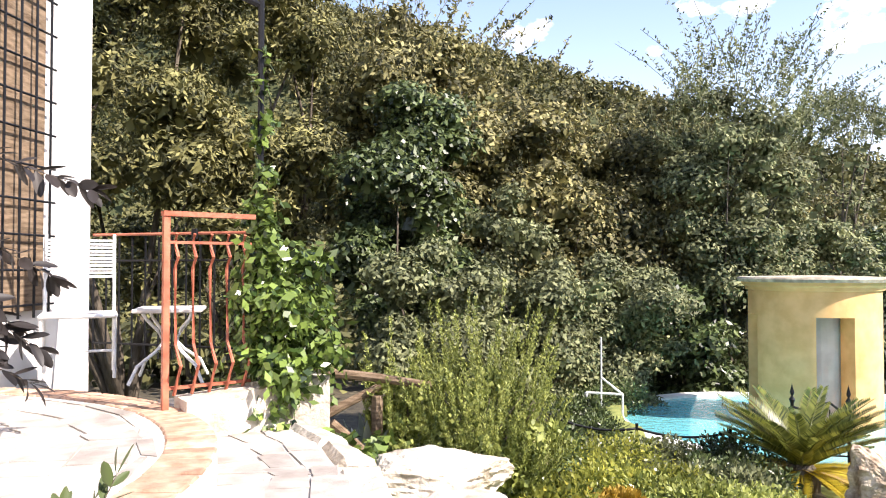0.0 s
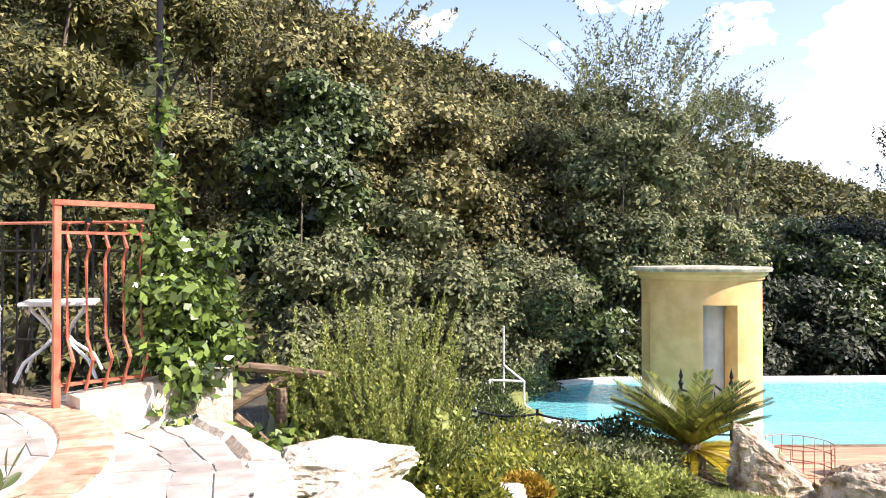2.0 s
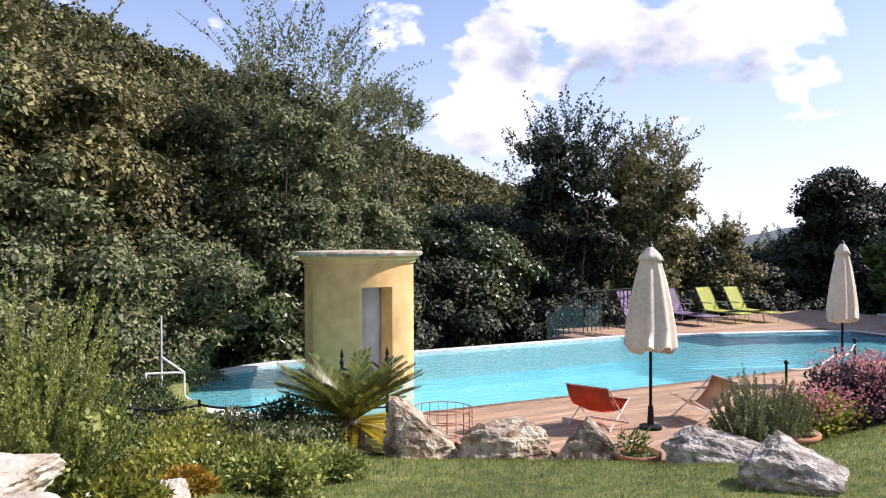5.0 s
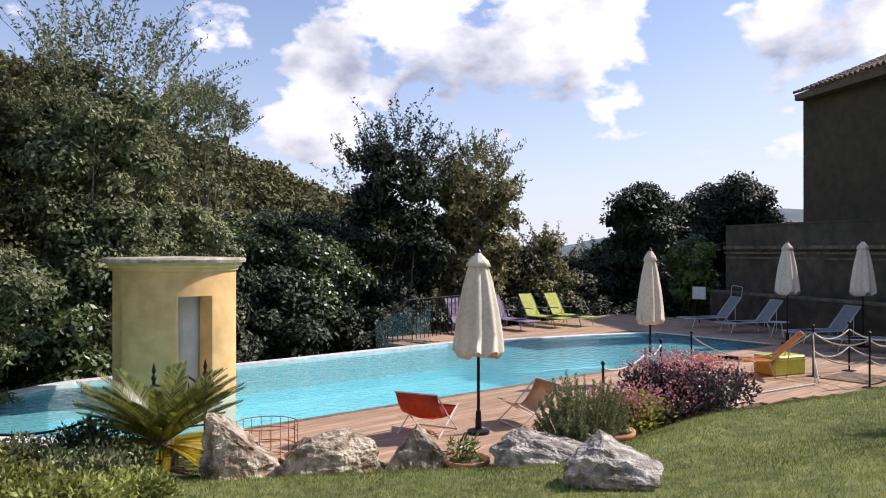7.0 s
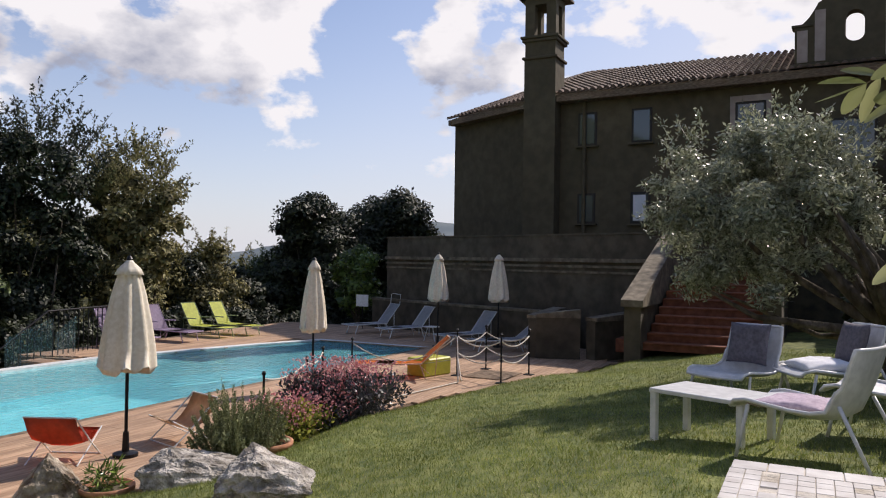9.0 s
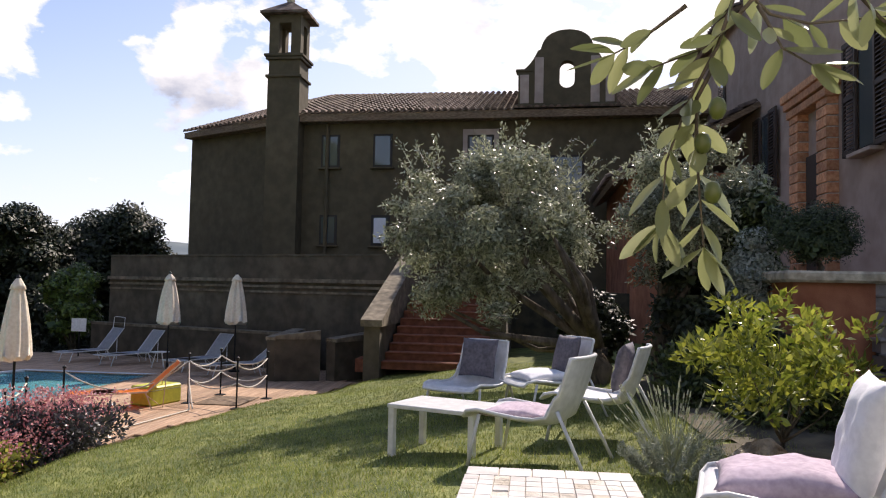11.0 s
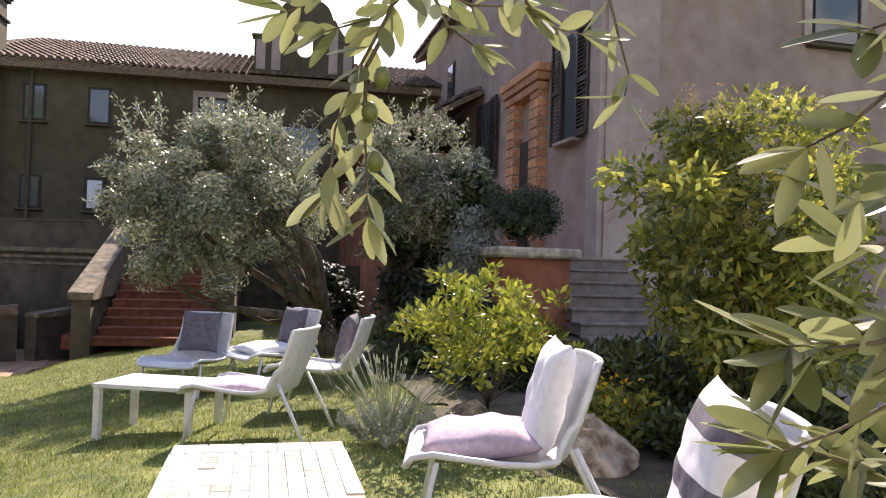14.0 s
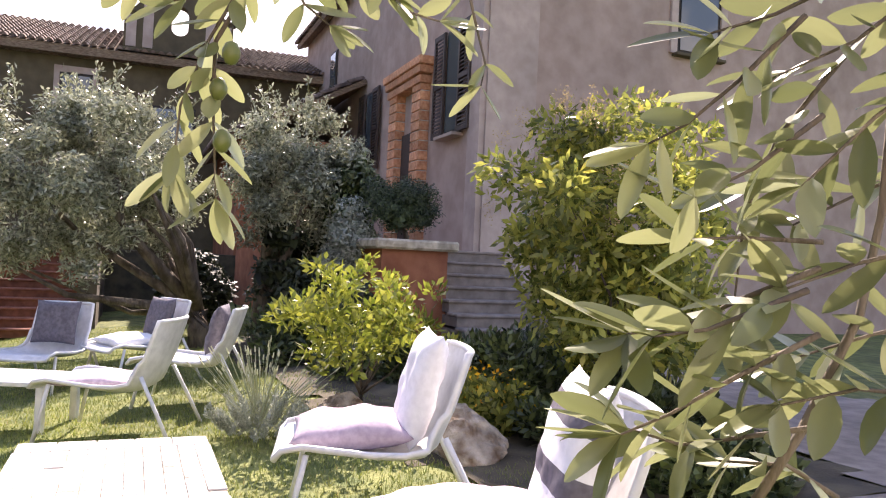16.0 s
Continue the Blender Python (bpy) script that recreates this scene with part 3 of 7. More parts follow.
deck_area = deck_edge + [(23.3, 4.2), (25.4, 14.2), (24.5, 17.6), (12.6, 16.4), (12.2, 14.0), (4, 13)]


def inside(poly, x, y):
    x, y = np.asarray(x, float), np.asarray(y, float)
    r = np.zeros(x.shape, bool)
    for (x0, y0), (x1, y1) in zip(poly, poly[1:] + poly[:1]):
        if y0 != y1:
            r ^= ((y0 > y) != (y1 > y)) & (x < (x1 - x0) * (y - y0) / (y1 - y0) + x0)
    return r


def distance_to(poly, x, y):
    x, y = np.asarray(x, float), np.asarray(y, float)
    best = np.full(x.shape, 1e9)
    for (x0, y0), (x1, y1) in zip(poly, poly[1:] + poly[:1]):
        dx, dy = x1 - x0, y1 - y0
        t = np.clip(((x - x0) * dx + (y - y0) * dy) / (dx * dx + dy * dy), 0, 1)
        best = np.minimum(best, np.hypot(x - x0 - t * dx, y - y0 - t * dy))
    return best


whole_hole = deck_edge + [(23.3, 4.2), (25.4, 14.2), (24.5, 17.6), (12.6, 16.4), (10, 14.6), (5, 14.6), (2.6, 13), (2.0, 11.0), (2.5, 9.4)]


def ground_z(x, y):
    x, y = np.asarray(x, float), np.asarray(y, float)
    lawn = sum(np.interp(y + o, (-6, -3, -0.5, 1.2, 2.8, 4.4, 6.4, 9), (0.0, -0.05, -0.18, -0.42, -0.70, -0.86, -1.08, -1.25)) for o in (-.6, -.3, 0, .3, .6)) / 5
    lawn = lawn - 0.022 * np.clip(x - 6.5, 0, 10.5) * smooth(-4.5, -1.5, y) * smooth(4.5, 1, y)
    lawn = lawn + 0.62 * smooth(2.6, -0.4, x) * smooth(0.0, 3.0, y) * smooth(8.0, 4.6, y)
    lawn = lawn - 0.25 * smooth(2.5, -1.5, x) * smooth(2.5, -1, y) * smooth(-8, -2, y)
    lawn = lawn + 0.02 * np.sin(x * 2.1 + y * 1.3) * np.sin(y * 1.7 - x * .8)
    d = distance_to(whole_hole, x, y)
    blend = smooth(0.0, 1.8, d)
    z = (DECK - 0.06) * (1 - blend) + lawn * blend
    z = np.where(inside(whole_hole, x, y), -3.2, z)
    # the land falls into a valley behind the pool and rises to a wooded ridge
    valley = -3.6 * smooth(9.5, 17, y + 0.35 * np.clip(2 - x, 0, 9)) * (1 - smooth(24, 27, x) * 0)
    z = np.where(y > 9, np.where(inside(whole_hole, x, y), -3.4, lawn * (1 - smooth(9, 13, y)) + valley), z)
    ridge = np.clip(23.0 - 0.33 * (x + 2), -6, 46)
    z = z + smooth(30, 84, y) * (ridge + 3.6) * (0.55 + 0.45 * smooth(45, 84, y))
    return z


def grid_mesh(name, xs, ys, zf):
    X, Y = np.meshgrid(xs, ys)
    V = np.stack([X, Y, zf(X, Y)], -1).reshape(-1, 3)
    nx, ny = len(xs), len(ys)
    i = (np.arange(ny - 1)[:, None] * nx + np.arange(nx - 1)[None]).ravel()
    F = np.stack([i, i + 1, i + nx + 1, i + nx], 1)
    me = bpy.data.meshes.new(name)
    me.from_pydata(V.tolist(), [], F.tolist())
    return me


xs = np.concatenate([np.linspace(-1500, -60, 12), np.linspace(-50, -4, 24), np.arange(-3.5, 24, 0.22), np.linspace(24.5, 120, 46), np.linspace(140, 1500, 12)])
ys = np.concatenate([np.linspace(-1500, -60, 12), np.linspace(-50, -8, 22), np.arange(-7.5, 18, 0.22), np.linspace(18.5, 100, 46), np.linspace(120, 1500, 14)])
tagged(finish("ground", grid_mesh("ground", xs, ys, ground_z), M["grass"], smooth=True), "sloping mown lawn running down to a pool, wooded hill beyond", "ground", kind="structure")


def ground_at(x, y):
    return float(ground_z(np.array([x]), np.array([y]))[0])


# grass blades on the lawn near the path
rng = np.random.default_rng(3)
n = 330000
bx, by = rng.uniform(1.5, 17, n), rng.uniform(-4.5, 7.5, n)
keep = (~inside(whole_hole, bx, by)) & (by > -4.2 + 0.12 * bx) & (rng.uniform(0, 1, n) < np.clip(7.5 / np.hypot(bx, by), .35, 1))
bx, by = bx[keep], by[keep]
bz = ground_z(bx, by) - 0.004
n = len(bx)
a = rng.uniform(0, 2 * math.pi, n)
h = rng.uniform(0.018, 0.05, n)
w = 0.004
lean = rng.normal(0, 0.016, (n, 2))
V = np.empty((n, 3, 3))
V[:, 0] = np.stack([bx - np.cos(a) * w, by - np.sin(a) * w, bz], 1)
V[:, 1] = np.stack([bx + np.cos(a) * w, by + np.sin(a) * w, bz], 1)
V[:, 2] = np.stack([bx + lean[:, 0], by + lean[:, 1], bz + h], 1)
tagged(finish("grass", arrays_mesh("grass", V.reshape(-1, 3), 3), M["blade"]), "short green lawn grass with dry yellowish patches", "grass", kind="stuff")

# ---- pool ----
pool = thing("pool", pose(0, 0, 0), "long turquoise infinity pool with a rounded end", "pool", kind="structure")
bm = slab(pool_outline, -2.15, DECK - 0.10)
top = max(bm.faces, key=lambda f: f.calc_center_median().z)
bmesh.ops.delete(bm, geom=[top], context="FACES_ONLY")
part("basin", bm, M["pool"], pool)
water = bmesh.new()
water.faces.new([water.verts.new((x, y, DECK - 0.045)) for x, y in pool_outline])
surface = part("water", water, M["water"], pool, "clear rippled turquoise water")
surface.visible_shadow = False
n = len(pool_outline)


def offset_outline(poly, d):
    out = []
    for i in range(len(poly)):
        p, q, r = Vector(poly[i - 1]), Vector(poly[i]), Vector(poly[(i + 1) % len(poly)])
        t = ((q - p).normalized() + (r - q).normalized()).normalized()
        out.append((q.x + d * -t.y, q.y + d * t.x))
    return out


outer = offset_outline(pool_outline, 0.30)
bm = bmesh.new()
ring = [[bm.verts.new((*p, z)) for p in o for z in (-1.9, DECK + 0.005)] for o in (pool_outline, outer)]
for i in range(n - 1):
    j = i + 1
    a0, a1, b0, b1 = ring[0][2 * i:2 * i + 2] + ring[0][2 * j:2 * j + 2]
    c0, c1, d0, d1 = ring[1][2 * i:2 * i + 2] + ring[1][2 * j:2 * j + 2]
    bm.faces.new((a1, b1, d1, c1))
    bm.faces.new((c0, c1, d1, d0))
    bm.faces.new((a0, b0, b1, a1))
part("coping", bm, M["coping"], pool, "pale stone rim")

# ---- timber deck ----
deck = thing("pool_deck", pose(0, 0, 0), "weathered brown timber deck beside the pool", "deck", kind="structure")
deck_poly = deck_edge + [(21.2, 3.6), (22.2, 3.9), (25.2, 14.2), (24.4, 17.5), (12.7, 16.3), (13.3, 14.25), (17.7, 13.05), (19.7, 12.3), (19.7, 8.9), (2.9, 8.9)]
part("joists", slab(deck_poly, -1.7, DECK - 0.035), M["wood"], deck)

# planted bed and paved path at the foot of the house
def bed_z(x, y):
    return ground_z(x, y) + 0.02 + 0.02 * np.sin(x * 7) * np.sin(y * 6)


def patch(name, label, poly, zf, m, step=.2):
    xs_, ys_ = [p[0] for p in poly], [p[1] for p in poly]
    gx, gy = np.arange(min(xs_), max(xs_) + step, step), np.arange(min(ys_), max(ys_) + step, step)
    bm = bmesh.new()
    v = {}
    GX, GY = np.meshgrid(gx, gy, indexing="ij")
    GZ = zf(GX, GY)
    for i, x in enumerate(gx):
        for j, y in enumerate(gy):
            v[i, j] = bm.verts.new((x, y, GZ[i, j]))
    take = inside(poly, GX + step / 2, GY + step / 2)
    for i in range(len(gx) - 1):
        for j in range(len(gy) - 1):
            if take[i, j]:
                bm.faces.new((v[i, j], v[i + 1, j], v[i + 1, j + 1], v[i, j + 1]))
    bmesh.ops.delete(bm, geom=[w for w in bm.verts if not w.link_faces], context="VERTS")
    return tagged(part(name, bm, M[m], smooth=True), label, "ground", kind="structure")


patch("flower_bed", "dark earth of the planted border", [(3.6, -3.35), (4.8, -3.05), (6.0, -2.5), (7.5, -2.7), (9.3, -2.6), (11.5, -2.2), (13, -3.0), (11.5, -4.3), (9.4, -5.2), (7, -6), (3.8, -5.2)], bed_z, "earth")
# dark soil patch that also stands for the shadow under the cycad
patch("cycad_bed", "dark earth patch round the cycad, its shadow included", [(2.2, 6.0), (3.2, 6.25), (3.8, 6.9), (3.75, 7.8), (3.5, 8.3), (2.6, 8.0)], bed_z, "earth", .12)
patch("garden_path", "worn stone path beside the border", [(1.2, -3.4), (3.6, -3.35), (3.8, -5.2), (7, -6), (9.3, -5.2), (9.3, -6.6), (6, -8), (1.2, -6.5)], lambda x, y: ground_z(x, y) + .03, "stepgrey")
patch("wooded_bank", "shaded leaf litter and scrub below the trees", [(-14, 5.5), (-1.6, 4.6), (.3, 5.2), (.9, 7.4), (1.2, 9.6), (1.1, 12), (2.4, 15.6), (12, 17.2), (24, 18.4), (44, 20), (60, 34), (-30, 34)], lambda x, y: ground_z(x, y) + .05, "earth", .5)
patch("wooded_slope", "dark scrub under the hillside wood", [(-70, 32), (90, 32), (90, 98), (-70, 98)], lambda x, y: ground_z(x, y) + .12, "hill", 2.0)


# ---- buildings ----
def window(parent, at, normal_turn, w, h, open_leaf=False, trim=False):
    """A window with frame, pane and sill, set in a wall that faces its local -x; at is the sill's middle."""
    m = Matrix.Translation(at) @ Matrix.Rotation(normal_turn, 4, "Z")
    f = part("window", box((0.10, w, h), (0.02, 0, h / 2)), M["frame"], parent)
    f.matrix_basis = m
    part("pane", box((0.02, w - 0.16, h - 0.16), (-0.045, 0, h / 2)), M["window"], f)
    part("sill", box((0.22, w + 0.16, 0.06), (-0.06, 0, -0.03), bevel=0.008), M["plaster"], f)
    if trim:
        bm = box((0.10, 0.16, h + 0.2), (-0.02, -w / 2 - 0.08, h / 2 + 0.1))
        add_box(bm, (0.10, 0.16, h + 0.2), (-0.02, w / 2 + 0.08, h / 2 + 0.1))
        add_box(bm, (0.10, w, 0.2), (-0.02, 0, h + 0.1))
        part("surround", bm, M["pilaster"], f)
    if open_leaf:
        part("blind", box((0.012, w - 0.26, h - 0.22), (-0.07, 0.02, h / 2)), M["linen"], f, "pale closed blind")
    return f


def tiled_roof(parent, a, b, c, d, rows, cols):
    """Barrel tiles over the quad a-b (eave) to d-c (ridge)."""
    a, b, c, d = (Vector(p) for p in (a, b, c, d))
    nrm = (b - a).cross(d - a).normalized()
    if nrm.z < 0:
        nrm = -nrm
    bm = bmesh.new()
    for i in range(cols):
        for j in range(rows):
            lift = 0.05
            p0 = [(a.lerp(b, (i + u) / cols)).lerp(d.lerp(c, (i + u) / cols), (j - .12) / rows) for u in (0.04, 0.27, 0.5, 0.73, 0.96)]
            p1 = [(a.lerp(b, (i + u) / cols)).lerp(d.lerp(c, (i + u) / cols), (j + 1) / rows) for u in (0.14, 0.32, 0.5, 0.68, 0.86)]
            hgt = (0.0, 0.075, 0.105, 0.075, 0.0)
            v0 = [bm.verts.new(p + nrm * (h + lift)) for p, h in zip(p0, hgt)]
            v1 = [bm.verts.new(p + nrm * h * .9) for p, h in zip(p1, hgt)]
            for k in range(4):
                bm.faces.new((v0[k], v0[k + 1], v1[k + 1], v1[k]))
            bm.faces.new(v0)
    t = part("roof_tiles", bm, M["tile"], parent, "sun-bleached barrel roof tiles")
    tagged(t, kind="stuff")
    bm = bmesh.new()
    lo = [bm.verts.new(p - nrm * 0.02) for p in (a, b, c, d)]
    hi = [bm.verts.new(p - nrm * 0.16) for p in (a, b, c, d)]
    bm.faces.new(lo)
    bm.faces.new(hi[::-1])
    for i in range(4):
        bm.faces.new((lo[i], lo[(i + 1) % 4], hi[(i + 1) % 4], hi[i]))
    part("roof", bm, M["wood"], parent)


villa = thing("villa", pose(0, 0, 0), "two-storey villa in shade-darkened plaster with tiled roof and chimney tower", "building")
FL, FC, FR = (30.5, 13.0), (27.6, 7.4), (26.7, -7.5)
EAVE = 7.36
plan = [FL, FC, FR, (38, -7.5), (38, 15)]
part("wall", slab(plan, 0.6, EAVE + 0.1), M["plaster"], villa, "olive-brown plaster with its shade in the colour")
turn_main = math.atan2(FC[1] - FR[1], FC[0] - FR[0]) - math.pi / 2
ux, uy = (FC[0] - FR[0]), (FC[1] - FR[1])
ul = math.hypot(ux, uy)
ux, uy = ux / ul, uy / ul


def on_front(y, z, off=0.0):
    t = (y - FR[1]) / (FC[1] - FR[1])
    return (FR[0] + (FC[0] - FR[0]) * t - uy * off, y + ux * off, z)


def fwin(y, z, w, h, **k):
    window(villa, on_front(y, z, 0.0), turn_main, w, h, **k)


for y, z, w, h, blind, trim in ((6.25, 5.47, .70, 1.22, 0, 0), (4.28, 5.47, .72, 1.22, 0, 0), (6.27, 2.64, .66, 1.10, 0, 0), (4.30, 2.62, .70, 1.12, 1, 0), (.72, 4.95, .95, 1.65, 0, 1), (-2.2, 4.29, 1.35, 1.56, 0, 0)):
    fwin(y, z, w, h, open_leaf=bool(blind), trim=bool(trim))
# roof planes over the front and over the splayed end
ov = 0.55
tiled_roof(villa, (FC[0] - ov, FC[1] + .35, EAVE), (FR[0] - ov, FR[1], EAVE), (31.8, FR[1], EAVE + 2.0), (32.3, FC[1], EAVE + 2.0), 14, 62)
tiled_roof(villa, (FL[0] - .25, FL[1] + .25, EAVE), (FC[0] - ov, FC[1] + .35, EAVE), (32.3, FC[1], EAVE + 2.0), (33.5, 10.2, EAVE + 1.8), 14, 24)
part("eave_board", wall_between((FC[0] - .30, FC[1]), (FR[0] - .30, FR[1]), EAVE - .28, EAVE - .05, .5), M["wood"], villa)
part("eave_board", wall_between((FL[0] - .25, FL[1]), (FC[0] - .30, FC[1]), EAVE - .28, EAVE - .05, .5), M["wood"], villa)
part("drainpipe", tube([(27.42, 6.35, EAVE - .2), (27.42, 6.35, 2.2)], 0.07), M["plaster"], villa)
# chimney tower
CX, CY = 27.45, 7.9
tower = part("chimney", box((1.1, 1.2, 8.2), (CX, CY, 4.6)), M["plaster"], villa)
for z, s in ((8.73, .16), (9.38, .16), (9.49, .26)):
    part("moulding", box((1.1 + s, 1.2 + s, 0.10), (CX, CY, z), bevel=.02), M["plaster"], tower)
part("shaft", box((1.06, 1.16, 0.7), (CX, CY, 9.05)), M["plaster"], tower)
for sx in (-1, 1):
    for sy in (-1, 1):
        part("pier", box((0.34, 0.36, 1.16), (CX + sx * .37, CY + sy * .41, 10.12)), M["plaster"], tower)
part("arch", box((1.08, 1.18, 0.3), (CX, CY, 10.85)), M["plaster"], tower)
part("spandrel", box((0.06, 1.1, 0.3), (CX + .4, CY, 9.75)), M["plaster"], tower)
bm = bmesh.new()
add_box(bm, (1.6, 1.75, 0.09), (CX, CY, 11.04))
bmesh.ops.create_cone(bm, cap_ends=True, segments=4, radius1=1.15, radius2=0.15, depth=0.55, matrix=Matrix.Translation((CX, CY, 11.35)) @ Matrix.Rotation(math.pi / 4, 4, "Z"))
part("cap", bm, M["tile"], tower)
part("finial", lathe([(0.12, 0), (0.16, .12), (0.08, .2), (0.13, .34), (0.0, .5)], 10), M["cap"], tower).location = (CX, CY, 11.6)


# curved bell gable with an oval opening
def bell_gable():
    y0, y1, zb = -0.58, -3.92, 7.48
    half = (y0 - y1) / 2
    prof = []
    for s in np.linspace(-1, 1, 41):
        a = abs(s)
        if a < 0.52:
            z = 2.0 + 0.68 * math.sqrt(max(0, 1 - (a / 0.52) ** 2)) ** 0.8
        elif a < 0.60:
            z = 2.0
        else:
            z = 1.27 + 0.7 * ((1 - a) / 0.4) ** 2
        prof.append((s * half, z))
    bm = bmesh.new()
    hole = [(0.26 * math.cos(t), 1.12 + 0.24 * math.sin(t) + (0.24 if math.sin(t) > 0 else -0.24)) for t in np.linspace(0, 2 * math.pi, 28, endpoint=False)]
    outline = [(-half, 0)] + prof + [(half, 0)]
    loops = []
    for x in (-0.2, 0.2):
        vo = [bm.verts.new((x, u, z)) for u, z in outline]
        vh = [bm.verts.new((x, u, z)) for u, z in hole]
        eo = [bm.edges.new((vo[i], vo[(i + 1) % len(vo)])) for i in range(len(vo))]
        eh = [bm.edges.new((vh[i], vh[(i + 1) % len(vh)])) for i in range(len(vh))]
        bmesh.ops.triangle_fill(bm, use_beauty=True, edges=eo + eh)
        loops.append((vo, vh))
    for k in (0, 1):
        p, q = loops[0][k], loops[1][k]
        for i in range(len(p)):
            j = (i + 1) % len(p)
            bm.faces.new((p[i], p[j], q[j], q[i]))
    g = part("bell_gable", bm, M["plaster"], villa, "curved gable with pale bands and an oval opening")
    yc = (y0 + y1) / 2
    p = on_front(yc, zb, 0.0)
    g.matrix_basis = Matrix.Translation((p[0] - .15, p[1], zb)) @ Matrix.Rotation(turn_main, 4, "Z")
    for u in (-1.45, -0.95, -.52, .52, 0.95, 1.45):
        if abs(u) > .6:
            part("band", box((0.05, .30, 1.0 if abs(u) > 1.2 else 1.6), (-0.222, u, .62 if abs(u) > 1.2 else .92)), M["pilaster"], g)
    part("cornice", box((0.62, 2 * half + .3, 0.10), (0, 0, 0.02), bevel=.03), M["plaster"], g)
    part("cornice", box((0.54, 2 * half + .2, 0.10), (0, 0, -0.16), bevel=.03), M["plaster"], g)
    part("cornice", box((0.5, .62, 0.09), (0, -half + .22, 1.28), bevel=.02), M["plaster"], g)
    part("cornice", box((0.5, .62, 0.09), (0, half - .22, 1.28), bevel=.02), M["plaster"], g)


bell_gable()

# terrace in front of the villa
terrace = thing("terrace", pose(0, 0, 0), "raised terrace with a stained grey retaining wall", "terrace", kind="structure")
TA, TB = (21.3, 2.3), (25.4, 13.2)
part("fill", slab([(21.5, 2.2), (25.6, 13.2), (31, 13.2), (27.2, -7.5), (20.6, -7.5)], -2.0, 1.12), M["earth"], terrace)
part("retaining_wall", wall_between(TA, TB, -2.0, 2.02, .34), M["retaining"], terrace, "blotchy stained plaster darkened for its shade")
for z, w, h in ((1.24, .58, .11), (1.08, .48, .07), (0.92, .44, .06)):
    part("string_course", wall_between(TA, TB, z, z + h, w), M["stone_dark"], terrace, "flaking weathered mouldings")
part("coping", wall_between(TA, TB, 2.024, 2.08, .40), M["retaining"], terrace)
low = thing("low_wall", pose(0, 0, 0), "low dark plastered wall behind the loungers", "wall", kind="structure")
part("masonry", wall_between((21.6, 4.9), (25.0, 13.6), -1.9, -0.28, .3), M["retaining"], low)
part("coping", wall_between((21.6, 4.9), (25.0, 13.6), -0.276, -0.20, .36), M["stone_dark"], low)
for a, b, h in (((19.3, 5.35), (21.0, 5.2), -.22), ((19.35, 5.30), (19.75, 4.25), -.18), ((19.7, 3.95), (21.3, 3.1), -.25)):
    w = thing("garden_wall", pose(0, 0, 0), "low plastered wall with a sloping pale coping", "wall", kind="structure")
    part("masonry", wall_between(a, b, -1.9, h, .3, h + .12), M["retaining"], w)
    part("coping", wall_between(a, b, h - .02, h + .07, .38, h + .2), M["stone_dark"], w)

# red brick stair with a side wall
stair = thing("brick_stair", pose(0, 0, 0), "wide red brick garden stair in shade", "stairs", kind="structure")
N = 10
for i in range(N):
    z = -0.58 + 0.17 * (i + 1)
    x = 16.75 + 0.34 * i
    y0, y1 = 2.05 - .02 * i, -0.25
    part("step", box((21.4 - x, y0 - y1, 0.125), ((x + 21.4) / 2, (y0 + y1) / 2, z - .107)), M["stepred"], stair)
    part("nosing", box((0.40, y0 - y1, 0.045), (x + .17, (y0 + y1) / 2, z - .0225), bevel=.012), M["stepred"], stair)
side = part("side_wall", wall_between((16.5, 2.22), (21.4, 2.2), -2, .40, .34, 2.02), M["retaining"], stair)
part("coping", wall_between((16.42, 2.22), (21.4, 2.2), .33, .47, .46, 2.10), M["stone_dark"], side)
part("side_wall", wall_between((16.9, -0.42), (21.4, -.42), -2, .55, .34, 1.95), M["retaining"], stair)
part("landing_block", box((.9, .8, .35), (20.3, 2.95, -.85), bevel=.02), M["stepred"], stair)

# house beside the lawn
house = thing("house", pose(0, 0, 0), "rose-grey plastered house with shutters and brick doorway", "building")
HX, HY = 13.1, -6.85
part("wall", slab([(HX, HY), (22.5, HY), (22.5, -16), (HX, -22)], -0.5, 9.5), M["house"], house)
part("corner_pilaster", box((0.16, 1.0, 9.3), (HX - .02, HY - .53, 4.4)), M["pilaster"], house, "pale corner strip")
part("corner_pilaster", box((0.5, 0.12, 9.3), (HX + .2, HY + .02, 4.4)), M["pilaster"], house)


def shutters(x0, z0, w, h):
    f = part("window", box((w, 0.1, h), (x0, HY + .0, z0 + h / 2)), M["frame"], house)
    part("pane", box((w - .16, .03, h - .16), (x0, HY + .055, z0 + h / 2)), M["window"], f)
    part("sill", box((w + .2, .26, .07), (x0, HY + .1, z0 - .04), bevel=.01), M["pilaster"], f)
    for s in (-1, 1):
        c = Vector((x0 + s * (w / 2 + .26), HY + .10, z0 + h / 2))
        bm = box((.07, .05, h), c + Vector((-.24, 0, 0)))
        add_box(bm, (.07, .05, h), c + Vector((.24, 0, 0)))
        for zz in (-h / 2 + .05, 0, h / 2 - .05):
            add_box(bm, (.5, .05, .09), c + Vector((0, 0, zz)))
        sh = part("shutter", bm, M["shutter"], f, "dark brown louvred shutter")
        slat = None
        for k in range(int(h / .075)):
            zz = z0 + .06 + k * .075
            if slat is None:
                slat = part("slat", box((.42, .012, .07), rot=Matrix.Rotation(radians(38), 4, "X")), M["shutter"], sh)
                slat.location = (c.x, c.y, zz)
            else:
                o = slat.copy()
                scene.collection.objects.link(o)
                o.location = (c.x, c.y, zz)


